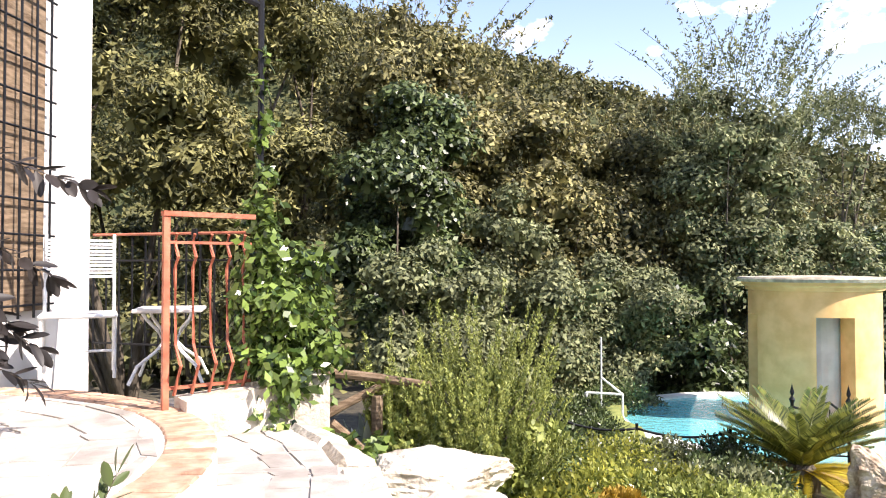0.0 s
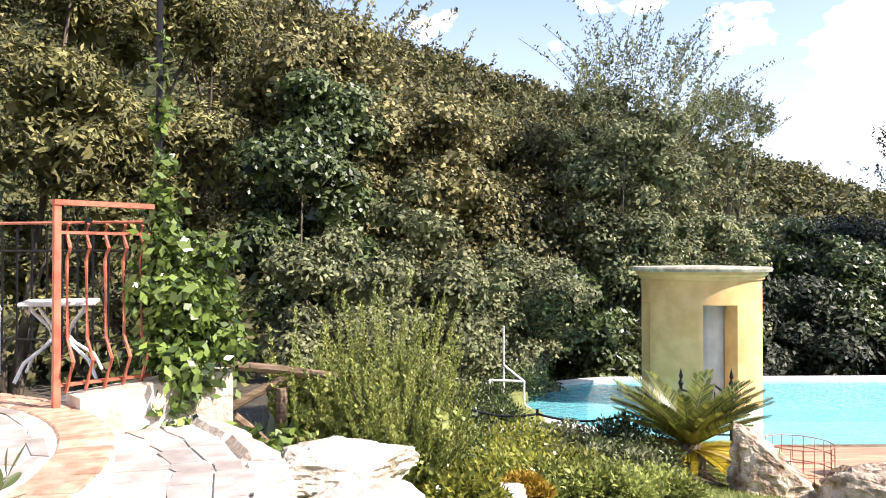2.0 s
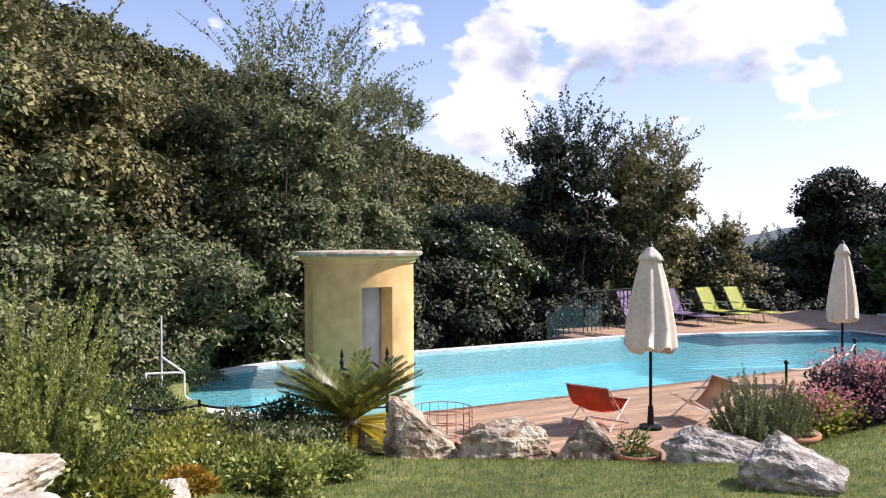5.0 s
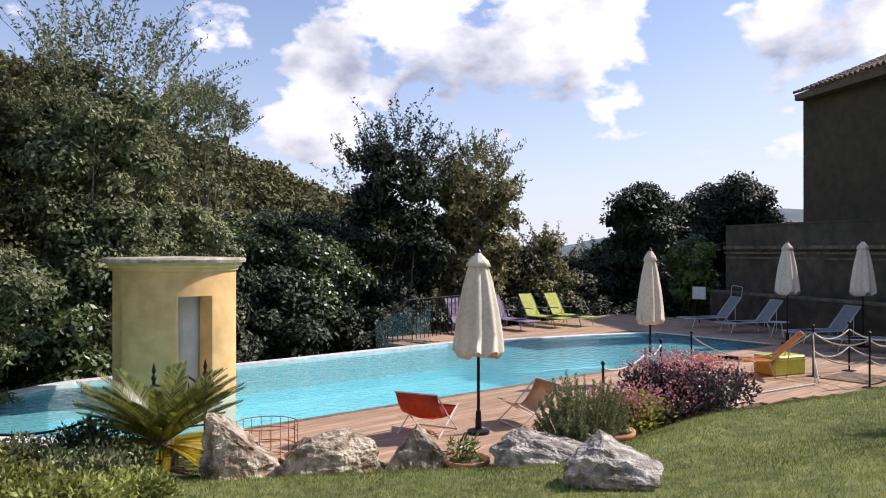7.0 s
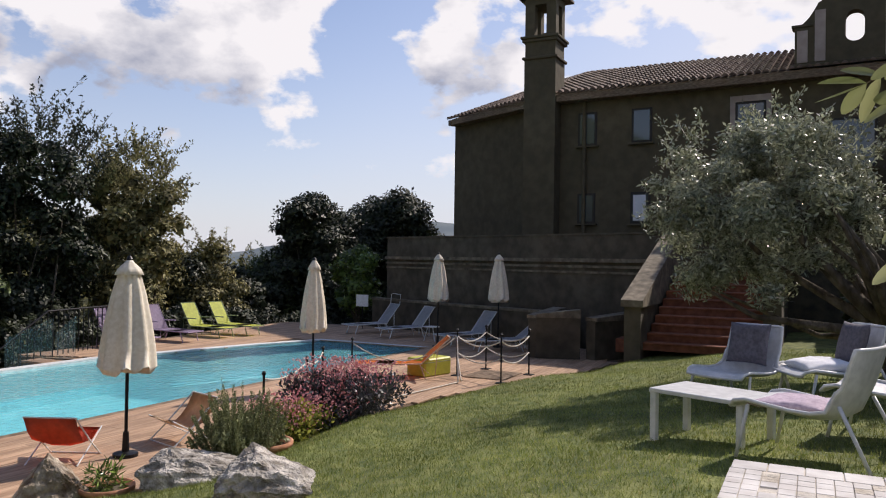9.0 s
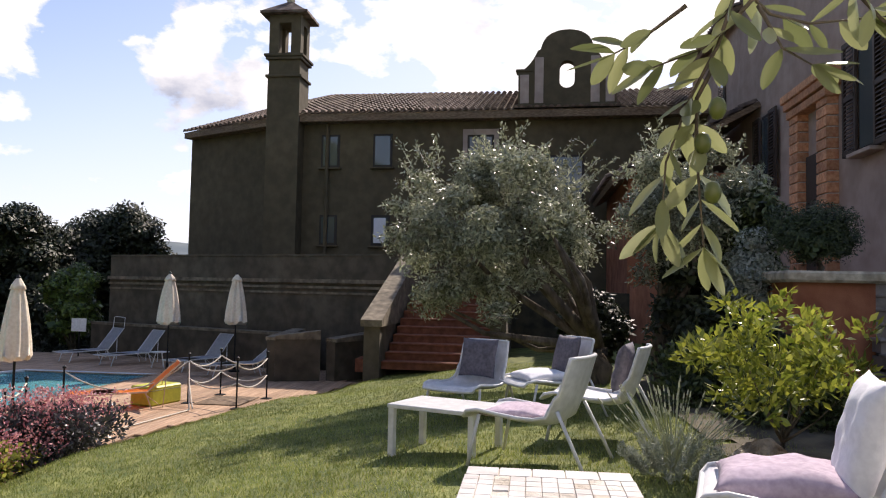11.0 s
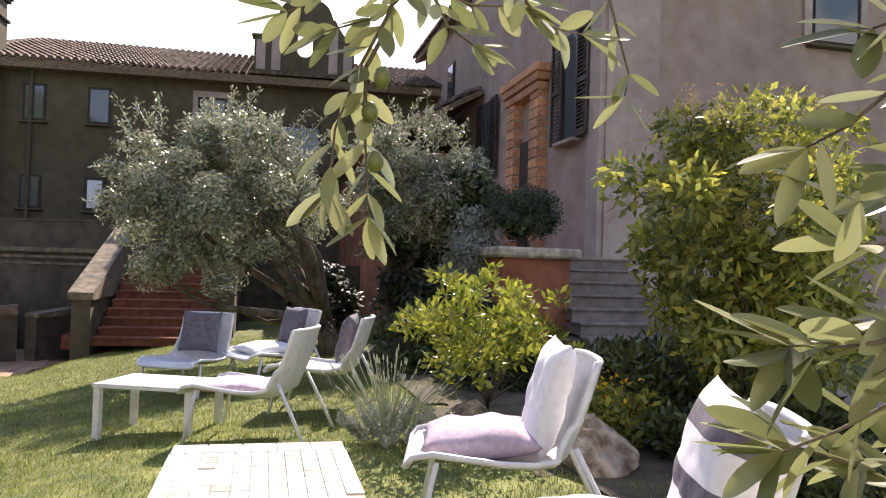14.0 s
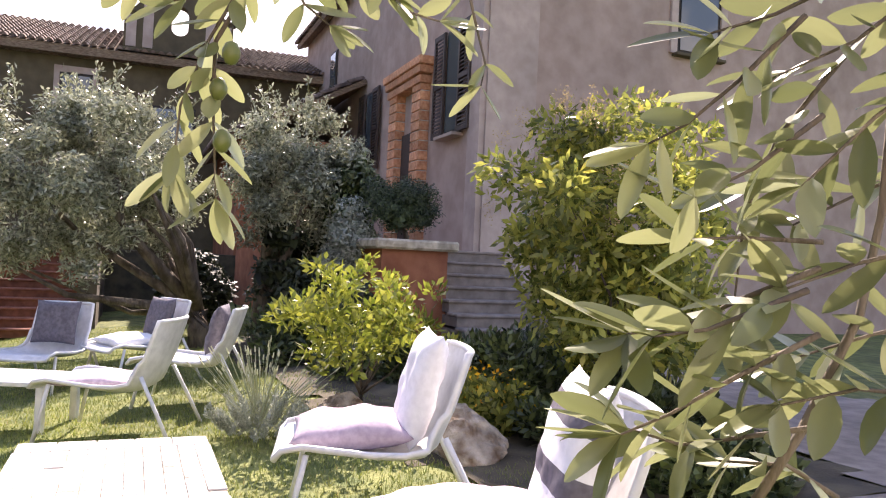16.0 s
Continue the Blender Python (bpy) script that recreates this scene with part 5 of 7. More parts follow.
low_plant("oleander_shrub", "pink-flowering shrub above dark bronze foliage", 10.0, 5.0, .95, .75, .92, 11000, .085, "l_bronze", 91, "shrub", "l_pink", 4600)
low_plant("oleander_shrub", "small pink-flowering shrub with green leaves", 8.9, 5.15, .5, .5, .65, 3000, .08, "l_bush", 92, "shrub", "l_pink", 1800)
for i, (x, y, rx, ry, h, m, fl, nf) in enumerate(((1.4, 5.6, .8, .5, .38, "l_bush", "l_whiteflower", 20), (2.2, 6.0, .8, .5, .42, "l_grey", None, 0), (1.0, 4.4, .50, .22, .10, "l_rust", None, 0), (2.7, 6.9, .6, .4, .5, "l_dark", "l_whiteflower", 15), (1.9, 5.1, .7, .4, .42, "l_rosemary", None, 0), (1.2, 6.8, .9, .6, .5, "l_bush", "l_whiteflower", 20), (.3, 5.7, .8, .5, .5, "l_dark", None, 0), (2.9, 8.2, .5, .5, .55, "l_dark", None, 0), (.75, 3.9, .3, .25, .2, "l_bush", None, 0), (2.5, 5.6, .5, .4, .32, "l_rosemary", None, 0), (1.4, 9.2, .5, .6, .45, "l_dark", None, 0), (1.3, 10.4, .5, .6, .4, "l_dark", None, 0), (1.4, 11.8, .5, .7, .45, "l_dark", None, 0), (1.9, 13.2, .5, .7, .5, "l_dark", None, 0), (3.2, 15.0, .9, .5, .5, "l_dark", None, 0), (.4, 7.2, .9, .7, .5, "l_dark", None, 0), (1.9, 7.9, .7, .4, .5, "l_grey", None, 0), (2.12, 12.42, .5, .5, .7, "l_dark", None, 0), (2.02, 13.32, .5, .6, .6, "l_dark", None, 0))):
    low_plant("ground_cover", "mixed green ground cover spilling down the bank", x, y, rx, ry, h, 3600, .06, m, 100 + i, "plant", fl, nf)
# agave-like leaves and rail fence below the climber
ag = thing("agave", pose(-.55, 4.05, G(-.55, 4.05)), "pale green agave below the rosemary", "agave")
for k in range(16):
    az, l = k * 2.4, .42
    lift = radians(75 - 45 * k / 16)
    w = .05
    s = np.array((-math.sin(az), math.cos(az), 0))
    p = np.array((math.cos(az) * math.cos(lift), math.sin(az) * math.cos(lift), math.sin(lift)))
    bm = bmesh.new()
    pts = [(0, .03), (.35, w), (.7, w * .7), (1, .002)]
    L = [bm.verts.new(p * l * t - s * q + np.array((0, 0, .02 * t))) for t, q in pts]
    R = [bm.verts.new(p * l * t + s * q + np.array((0, 0, .02 * t))) for t, q in pts]
    C = [bm.verts.new(p * l * t - np.array((0, 0, .035 * (1 - t)))) for t, q in pts]
    for i in range(3):
        bm.faces.new((L[i], L[i + 1], C[i + 1], C[i]))
        bm.faces.new((C[i], C[i + 1], R[i + 1], R[i]))
        bm.faces.new((L[i], R[i], R[i + 1], L[i + 1]))
    part("leaf", bm, M["l_silver"], ag)

# olive trees on the lawn
def olive(x, y, top, rx, ry, n, seed, bottom, label, leaf=.095, clumps=70, lean=(0, 0)):
    return tree("olive_tree", label, x, y, G(x, y), top, rx, ry, n, leaf, M["l_olive"], seed, bottom, clumps, clump=.36, trunk=.2, wispy=16, width=.33, wild=.8, facing=.9, skin=.5, limbs=14, lean=lean, core=.0, under=.35)


olive(12.3, -2.1, 3.5, 1.9, 1.75, 40000, 121, .45, "spreading silvery olive tree on the lawn", lean=(0, 1.65), clumps=90)
olive(12.6, -3.1, 3.6, 1.3, 1.35, 24000, 122, .9, "silvery olive tree against the terrace wall", lean=(0, -.35))
# near-black shrubs that fill in the deep shade below the olives
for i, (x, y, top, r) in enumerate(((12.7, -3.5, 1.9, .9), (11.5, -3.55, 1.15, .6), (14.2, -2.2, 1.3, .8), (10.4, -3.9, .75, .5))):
    tree("shade_shrub", "shrub in leaves darkened for the shade of the olives", x, y, G(x, y), top, r, r * .85, 7000, .11, M["l_black"], 141 + i, G(x, y) + .05, 34, trunk=.04, category="shrub")
tree("juniper", "dark clipped shrub on the stone pedestal", 10.95, -4.72, 1.46, 2.35, .56, .56, 17000, .055, M["l_juniper"], 123, 1.47, 60, trunk=.05, category="shrub", width=.3, core=.05)
tree("creeper", "trailing silver-green creeper on the wall", 11.6, -4.05, -.1, 2.2, .5, .45, 9000, .06, M["l_silver"], 124, .2, 40, trunk=.04, category="creeper")
tree("creeper", "dark green creeper on the wall", 12.4, -4.2, -.1, 3.0, .9, .6, 9000, .09, M["l_dark"], 125, .8, 40, trunk=.04, category="creeper")
tree("pittosporum", "small yellow-green shrub with glossy leaves", 6.45, -2.85, G(6.45, -2.85), 1.22, .82, .74, 2300, .088, M["l_yellow"], 126, .2, 52, clump=.13, trunk=.025, category="shrub", width=.4, droop=-.3, facing=0, core=0, under=.5)
b = tree("laurel", "tall laurel shrub with yellowing leaves and seed heads", 6.0, -4.75, G(6, -4.75), 2.75, 1.3, 1.15, 13000, .105, M["l_bush"], 127, .15, 90, clump=.27, trunk=.05, category="shrub", width=.42, droop=.4, facing=0, skin=.55, core=0, under=.3)
rng = np.random.default_rng(128)
c = np.stack([rng.uniform(-.7, .7, 60), rng.uniform(-.4, .8, 60), rng.uniform(1.5, 2.5, 60)], 1)
P, d = clump_points(rng, c, np.full(60, .09), 3600, 1.3)
tagged(finish("seed_head", arrays_mesh("seed_head", leaf_array(rng, P, d, .02, .012, 0, 1), 4), M["l_seed"], b, "brown dried seed heads"), kind="stuff")
# lavender
lav = thing("lavender", pose(6.15, -2.05, G(6.15, -2.05)), "grey lavender with long pale flower stalks", "shrub")
rng = np.random.default_rng(130)
P, d = spikes(rng, (0, 0, 0), 60, (.3, .3), .34, .03, .5)
tagged(finish("foliage", arrays_mesh("foliage", leaf_array(rng, P, d, .035, .008, 0, .4), 4), M["l_silver"], lav), kind="stuff")
for k in range(90):
    a, q = rng.uniform(0, 2 * math.pi), rng.uniform(.2, 1)
    l = rng.uniform(.5, .78)
    tip = Vector((math.cos(a) * q * l * .8, math.sin(a) * q * l * .8, l * math.sqrt(1 - .5 * q * q) * .85))
    bm = tube([(0, 0, .05), tuple(tip * .6 + Vector((0, 0, .03))), tuple(tip)], .0022, 3)
    add_tube(bm, [tuple(tip), tuple(tip * 1.07)], .007, 5, .003)
    part("stalk", bm, M["l_lavender"], lav)
low_plant("marigold", "green border plants with orange blossoms", 5.9, -3.55, .5, .35, .42, 3000, .08, "l_bush", 131, "plant", "l_flower", 200)
low_plant("border_plant", "dark leafy border plants", 5.0, -4.1, .8, .5, .35, 4200, .08, "l_dark", 132)
for i, (x, y, rx, ry, h) in enumerate(((6.9, -4.4, .7, .5, .7), (5.4, -4.7, .6, .5, .5), (4.3, -4.3, .5, .4, .32), (7.8, -4.9, .7, .5, .6))):
    low_plant("border_plant", "leafy green border plants in shade", x, y, rx, ry, h, 3600, .09, "l_dark", 135 + i)
low_plant("border_plant", "dark leafy border plants", 8.6, -3.6, 1.0, .6, .5, 4200, .09, "l_dark", 133)
low_plant("border_plant", "dark leafy border plants", 10.2, -3.2, 1.0, .7, .7, 5200, .09, "l_dark", 134)


# ---- rocks ----
def rock(x, y, size, seed, label, m="rock", turn=0.0, sink=.12, name="boulder", lift=0.0, cuts=(), fine=4):
    """A broken block with flat cleaved faces, ledges and worn edges; cuts: its main faces, as normal and distance."""
    rng = np.random.default_rng(seed)
    bm = bmesh.new()
    bmesh.ops.create_icosphere(bm, subdivisions=fine, radius=1)
    planes = [(Vector(n).normalized(), d) for n, d in cuts]
    planes += [(Vector(rng.normal(0, 1, 3)).normalized(), rng.uniform(.62, .92)) for _ in range(12)]
    off = Vector(rng.uniform(-50, 50, 3))
    for v in bm.verts:
        p = v.co.copy()
        p = p / (abs(p.x) ** 4 + abs(p.y) ** 4 + abs(p.z) ** 4) ** .25
        for nrm, d in planes:
            k = p.dot(nrm)
            if k > d:
                p -= nrm * (k - d) * .96
        q = p * 1.5 + off
        ledge = noise.noise(Vector((q.x * .7, q.y * .7, q.z * 4.5)))
        p += p.normalized() * (.10 * noise.noise(q) + .06 * ledge + .06 * noise.noise(q * 3.3) + .035 * noise.noise(q * 8) - .03 * abs(noise.noise(q * 5.5)) + .016 * noise.noise(q * 19))
        v.co = Vector((p.x * size[0], p.y * size[1], p.z * size[2]))
    ob = part(name, bm, M[m], smooth=False)
    ob.matrix_basis = pose(x, y, ground_at(x, y) + size[2] * (1 - sink) * .50 + lift, 0, 0, turn)
    return tagged(ob, label, "rock")


rock(3.98, 6.42, (0.50, 0.44, 0.56), 1, "pointed pale limestone boulder beside the cycad", turn=-24, fine=5, cuts=(((.60, 0, .80), .34), ((-1, 0, .1), .72), ((0, -1, .35), .62), ((-.1, 0, 1), .86), ((.5, -.8, .1), .66)))
rock(4.86, 5.92, (0.57, 0.46, 0.38), 2, "broad flat-topped limestone boulder at the lawn edge", turn=-32, fine=5, cuts=(((.1, 0, 1), .62), ((1, 0, .1), .84), ((0, -1, .2), .70), ((-.7, 0, .7), .80)))
rock(5.62, 5.42, (0.38, 0.36, 0.44), 3, "dark upright boulder at the lawn edge", turn=-40, fine=5, cuts=(((.65, 0, .75), .50), ((-.75, 0, .65), .58), ((0, -.9, .4), .58)))
rock(6.32, 4.36, (0.60, 0.38, 0.34), 4, "low grey boulder at the lawn edge", "rock_grey", turn=-48, fine=5, cuts=(((.36, 0, .93), .44), ((-.65, 0, .75), .66), ((0, -.8, .6), .58)))
rock(5.62, 2.85, (.52, .46, .38), 5, "pale weathered boulder in the lawn", "rock_grey", turn=-55, lift=-.05, fine=5, cuts=(((.50, 0, .86), .40), ((-.62, -.1, .76), .52), ((0, -.8, .55), .58)))
rock(-.06, 3.24, (0.53, 0.32, 0.21), 6, "long white limestone block beside the court", "limestone", turn=4, lift=.04, fine=5, cuts=(((0, 0, 1), .74), ((0, -1, .2), .8)))
rock(.16, 2.72, (.36, .28, .10), 7, "flat white limestone block", "limestone", turn=20)
rock(.85, 3.15, (.18, .15, .09), 8, "small pale stone beside the court", "limestone")
rock(1.1, 4.2, (.14, .12, .10), 9, "small pale stone among plants", "limestone")
rock(.55, 5.3, (.2, .17, .2), 10, "small sandy stone among plants", "rock")
rock(5.35, -3.2, (.34, .26, .24), 11, "rough stone edging the border", turn=30)
rock(4.7, -3.75, (.36, .26, .2), 12, "rough stone edging the border", turn=10)
rock(6.3, -2.65, (.34, .25, .2), 13, "rough pale stone edging the border")


# ---- garden furniture ----
def lounge_chair():
    """A low mesh easy chair with a white steel frame; it faces +x."""
    ob = thing("lounge_chair", pose(0, 0, 0), "white steel lounge chair with woven mesh seat on the lawn", "chair", "lounge chairs on the lawn")
    prof = [(.40, .355), (.37, .385), (.28, .395), (.12, .37), (-.04, .345), (-.18, .335), (-.28, .35), (-.345, .40), (-.385, .48), (-.42, .58), (-.455, .69), (-.485, .79), (-.50, .845)]
    bm = bmesh.new()
    n = 12
    top, bot = [], []
    for i, (x, z) in enumerate(prof):
        half = .33 - .05 * (i / 12) if i > 6 else .33 - .03 * (1 - min(i, 3) / 3)
        row, low = [], []
        for k in range(n + 1):
            u = 2 * k / n - 1
            lift = .055 * abs(u) ** 3 * (0.2 + min(i, 6) / 6) if i < 9 else .05 * abs(u) ** 3
            fx = .05 * abs(u) ** 3 if i > 6 else 0
            row.append(bm.verts.new((x + fx, u * half, z + (lift if i < 9 else 0))))
            low.append(bm.verts.new((x + fx - (.012 if i > 6 else 0), u * half, z + (lift if i < 9 else 0) - (.012 if i <= 7 else 0))))
        top.append(row)
        bot.append(low)
    for i in range(len(prof) - 1):
        for k in range(n):
            bm.faces.new((top[i][k], top[i][k + 1], top[i + 1][k + 1], top[i + 1][k]))
            bm.faces.new((bot[i][k], bot[i + 1][k], bot[i + 1][k + 1], bot[i][k + 1]))
    rim = [v.co.copy() for v in ([r[0] for r in top] + top[-1][1:-1] + [r[-1] for r in reversed(top)] + list(reversed(top[0][1:-1])))]
    part("shell", bm, M["mesh_white"], ob, "white woven mesh", smooth=True)
    part("rim", tube([tuple(v) for v in rim], .016, 8, close=True), M["metal"], ob, smooth=True)
    for s in (-1, 1):
        part("leg", tube([(.26, s * .315, .39), (.34, s * .335, 0)], .014), M["metal"], ob, smooth=True)
        part("leg", tube([(-.36, s * .315, .47), (-.50, s * .335, .2), (-.60, s * .345, 0)], .014), M["metal"], ob, smooth=True)
    return ob


def pillow(name, label, w, h, t, m, seed, stripes=None):
    """A soft cushion lying in its xy plane."""
    rng = np.random.default_rng(seed)
    off = Vector(rng.uniform(-9, 9, 3))
    bm = bmesh.new()
    n = 22
    rows = []
    for s in (1, -1):
        g = []
        for i in range(n + 1):
            r = []
            for j in range(n + 1):
                u, v = 2 * i / n - 1, 2 * j / n - 1
                edge = max(0, (1 - u ** 4) * (1 - v ** 4)) ** .6
                pin = 1 - .07 * (1 - (abs(u) * abs(v)) ** 2) * max(abs(u), abs(v)) ** 6
                q = Vector((u * 2.2, v * 2.2, s)) + off
                wr = .016 * noise.noise(q * 1.2) + .005 * noise.noise(Vector((u * 6, v * 2.5, s)) + off)
                r.append(bm.verts.new((u * w / 2 * pin, v * h / 2 * pin, s * (t / 2 * edge + wr * edge))))
            g.append(r)
        rows.append(g)
        for i in range(n):
            for j in range(n):
                f = (g[i][j], g[i + 1][j], g[i + 1][j + 1], g[i][j + 1])
                fc = bm.faces.new(f if s > 0 else f[::-1])
                if stripes and int((i / n) * stripes) % 3 == 1:
                    fc.material_index = 1
    bmesh.ops.remove_doubles(bm, verts=bm.verts, dist=.0005)
    ob = part(name, bm, M[m], smooth=True)
    if stripes:
        ob.data.materials.append(M["stripe"])
    return tagged(ob, label, "cushion")


chair0 = lounge_chair()
chairs = ((4.46, -2.27, 76, .08), (3.06, -2.25, 68, .08), (6.84, -1.07, 68, None), (7.9, -1.66, 74, None), (9.2, -.40, 155, None), (9.3, -1.25, 118, None))
poses = []
for i, (x, y, a, z) in enumerate(chairs):
    m = pose(x, y, ground_at(x, y) if z is None else ground_at(x, y), 0, 0, a)
    poses.append(m)
    if i == 0:
        chair0.matrix_basis = m
    else:
        c = copy_thing(chair0, m)
        if i in (4, 5):
            tagged(c, "white steel lounge chair turned towards the lawn")


def rest(ob, i, local):
    ob.matrix_basis = poses[i] @ local
    return ob


seat_at = pose(.06, 0, .445, 0, 3, 0)
back_at = pose(-.27, 0, .66, 0, 76, 0)
rest(pillow("cushion", "lilac linen seat cushion on a lounge chair", .56, .58, .15, "lilac", 1), 0, seat_at)
rest(pillow("cushion", "plain white cushion against a chair back", .55, .54, .16, "linen", 2), 0, back_at)
rest(pillow("cushion", "pale lilac seat cushion on a lounge chair", .56, .58, .15, "lilac", 3), 1, seat_at)
rest(pillow("cushion", "white cushion with broad slate stripes", .55, .56, .17, "linen", 4, 8), 1, back_at)
rest(pillow("cushion", "lilac linen seat cushion on a lounge chair", .54, .54, .08, "lilac", 5), 2, pose(.04, 0, .40, 0, 3, 0))
rest(pillow("cushion", "dark slate cushion against a chair back", .44, .46, .12, "stripe", 6), 3, back_at)
rest(pillow("cushion", "dark slate cushion against a chair back", .44, .46, .12, "stripe", 7), 4, back_at)
rest(pillow("cushion", "dark slate cushion against a chair back", .44, .46, .12, "stripe", 8), 5, back_at)
rest(pillow("cushion", "pale seat cushion on a lounge chair", .52, .54, .12, "linen", 9), 5, seat_at)

# white low table
lt = thing("low_table", pose(7.48, -.37, ground_at(7.48, -.37), 0, 0, -112), "white enamelled low table with square legs", "table")
part("tabletop", box((.84, .60, .035), (0, 0, .385), bevel=.005), M["metal"], lt)
for sx in (-1, 1):
    for sy in (-1, 1):
        part("leg", box((.055, .055, .42), (sx * .385, sy * .265, .158), bevel=.004), M["metal"], lt)

# stone-topped table near the path
mt = thing("stone_table", pose(3.4, -1.17, 0), "low table with a pale marble mosaic top", "table")
zt = .42
part("slab", box((1.46, .68, .045), (0, 0, zt - .0235), bevel=.006), M["limestone"], mt)
part("base", box((1.2, .46, .42), (0, 0, .17)), M["limestone"], mt)
rng = np.random.default_rng(77)
tile_mesh = {}


def mosaic(w, h, x, y, m="marble"):
    key = (round(w, 3), round(h, 3), m)
    if key not in tile_mesh:
        o = part("tile", box((w, h, .008), bevel=.0015), M[m], mt)
        tile_mesh[key] = o
    else:
        o = tile_mesh[key].copy()
        scene.collection.objects.link(o)
    o.location = (x, y, zt + .0005 + rng.uniform(0, .001))


for k in range(5):
    mosaic(.132, .130, .66, -.27 + k * .1352)
for i in range(17):
    for j in range(11):
        if rng.uniform() < .99:
            mosaic(.0705, .059, .552 - i * .0735, -.31 + j * .062, "limestone" if rng.uniform() < .16 else "marble")


# ---- poolside ----
def umbrella(x, y, z, top, radius, low, label):
    ob = thing("umbrella", pose(x, y, z), label, "umbrella", "closed umbrellas")
    h = top - z
    part("pole", tube([(0, 0, 0), (0, 0, h - .05)], .021), M["iron"], ob)
    prof = [(radius, low), (radius * .99, low + .03), (radius * .93, low + (h - low) * .2), (radius * .78, low + (h - low) * .45), (radius * .58, low + (h - low) * .7), (radius * .40, low + (h - low) * .87), (radius * .38, h - .10), (.04, h - .03)]
    bm = lathe(prof, 64, .10, 8)
    for v in bm.verts:
        a = math.atan2(v.co.y, v.co.x)
        if v.co.z < low + .02:
            v.co.z += .05 * math.cos(8 * a) + .02 * math.sin(3 * a + x)
    part("canopy", bm, M["canvas"], ob, "folded cream canvas", smooth=True)
    part("vent", lathe([(radius * .52, h - .16), (radius * .40, h - .08), (.05, h), (.03, h + .03)], 32, .05, 8), M["canvas"], ob, smooth=True)
    part("finial", lathe([(.03, 0), (.04, .03), (.02, .06), (.0, .08)], 10), M["iron"], ob).location = (0, 0, h + .01)
    part("base_plate", lathe([(.15, 0), (.15, .04), (.045, .06), (.035, .3)], 20), M["iron"], ob)
    return ob


umbrella(7.42, 6.49, DECK, 1.15, .32, 1.08, "closed cream umbrella on a dark pole beside boulders")
umbrella(12.4, 7.3, DECK, 1.17, .24, 1.14, "closed cream umbrella at the pool edge")
umbrella(20.05, 8.5, DECK, 1.38, .30, 1.35, "closed cream umbrella before the grey wall")
umbrella(20.95, 7.0, DECK, 1.40, .30, 1.35, "closed cream umbrella before the grey wall")


def sun_lounger(x, y, turn, m, frame_m, label, angle=52, arms=False, hood=False):
    """A reclining lounger; the feet point to +x."""
    ob = thing("sun_lounger", pose(x, y, DECK, 0, 0, turn), label, "lounger", "sun loungers on the deck")
    w = .31
    a = radians(angle)
    hinge, tip = Vector((-.35, 0, .34)), Vector((-.35 - .78 * math.cos(a), 0, .34 + .78 * math.sin(a)))
    part("frame", tube([(-.35, -w, .32), (1.05, -w, .30), (1.05, w, .30), (-.35, w, .32)], .017, 6, close=True), M[frame_m], ob)
    bm = bmesh.new()
    P = [(-.35, .335), (.2, .315), (.6, .315), (1.05, .31)]
    for (x0, z0), (x1, z1) in zip(P, P[1:]):
        v = [bm.verts.new(q) for q in ((x0, -w + .02, z0), (x1, -w + .02, z1), (x1, w - .02, z1), (x0, w - .02, z0))]
        bm.faces.new(v)
    bmesh.ops.solidify(bm, geom=bm.faces, thickness=.012)
    part("bed", bm, M[m], ob)
    bm = bmesh.new()
    v = [bm.verts.new(q) for q in ((hinge.x, -w + .02, hinge.z), (hinge.x, w - .02, hinge.z), (tip.x, w - .02, tip.z), (tip.x, -w + .02, tip.z))]
    bm.faces.new(v)
    bmesh.ops.solidify(bm, geom=bm.faces, thickness=.012)
    back_part = part("backrest", bm, M[m], ob)
    part("backrest_frame", tube([(hinge.x, -w, hinge.z), (tip.x, -w, tip.z), (tip.x, w, tip.z), (hinge.x, w, hinge.z)], .015, 6), M[frame_m], ob)
    for s in (-1, 1):
        part("leg", tube([(.75, s * w, .30), (.85, s * w, 0)], .015, 6), M[frame_m], ob)
        part("leg", tube([(-.3, s * w, .32), (-.42, s * w, 0)], .015, 6), M[frame_m], ob)
        part("strut", tube([tuple(hinge.lerp(tip, .55) + Vector((0, s * w, 0))), (-.62, s * w, .02), (-.3, s * w, .28)], .012, 6), M[frame_m], ob)
        if arms:
            part("armrest", box((.5, .05, .03), (-.32, s * (w + .03), .56), bevel=.008), M[frame_m], ob)
    if hood:
        part("hood", tube([(tip.x, -w, tip.z), (tip.x - .03, -w, tip.z + .33), (tip.x + .05, 0, tip.z + .36), (tip.x - .03, w, tip.z + .33), (tip.x, w, tip.z)], .012, 6), M[frame_m], ob)
    return ob


sun_lounger(22.6, 12.2, 150, "sling_grey", "metal", "grey sling sun lounger with a raised hood frame", hood=True)
sun_lounger(22.1, 10.6, 150, "sling_grey", "metal", "grey sling sun lounger on the shaded deck")
sun_lounger(21.3, 8.1, 150, "sling_grey", "metal", "grey sling sun lounger on the shaded deck")
sun_lounger(20.3, 6.5, 125, "sling_grey", "metal", "grey sling sun lounger behind rope posts", 40)
sun_lounger(18.6, 15.9, -88, "lime", "green", "lime green reclining deck chair in the sun", 60, True)
sun_lounger(19.6, 15.7, -88, "lime", "green", "lime green reclining deck chair in the sun", 60, True)
sun_lounger(17.1, 15.9, -88, "purple", "purple", "purple reclining deck chair in the sun", 60, True)
sun_lounger(15.2, 15.6, -88, "purple", "purple", "purple reclining deck chair in the sun", 60, True)
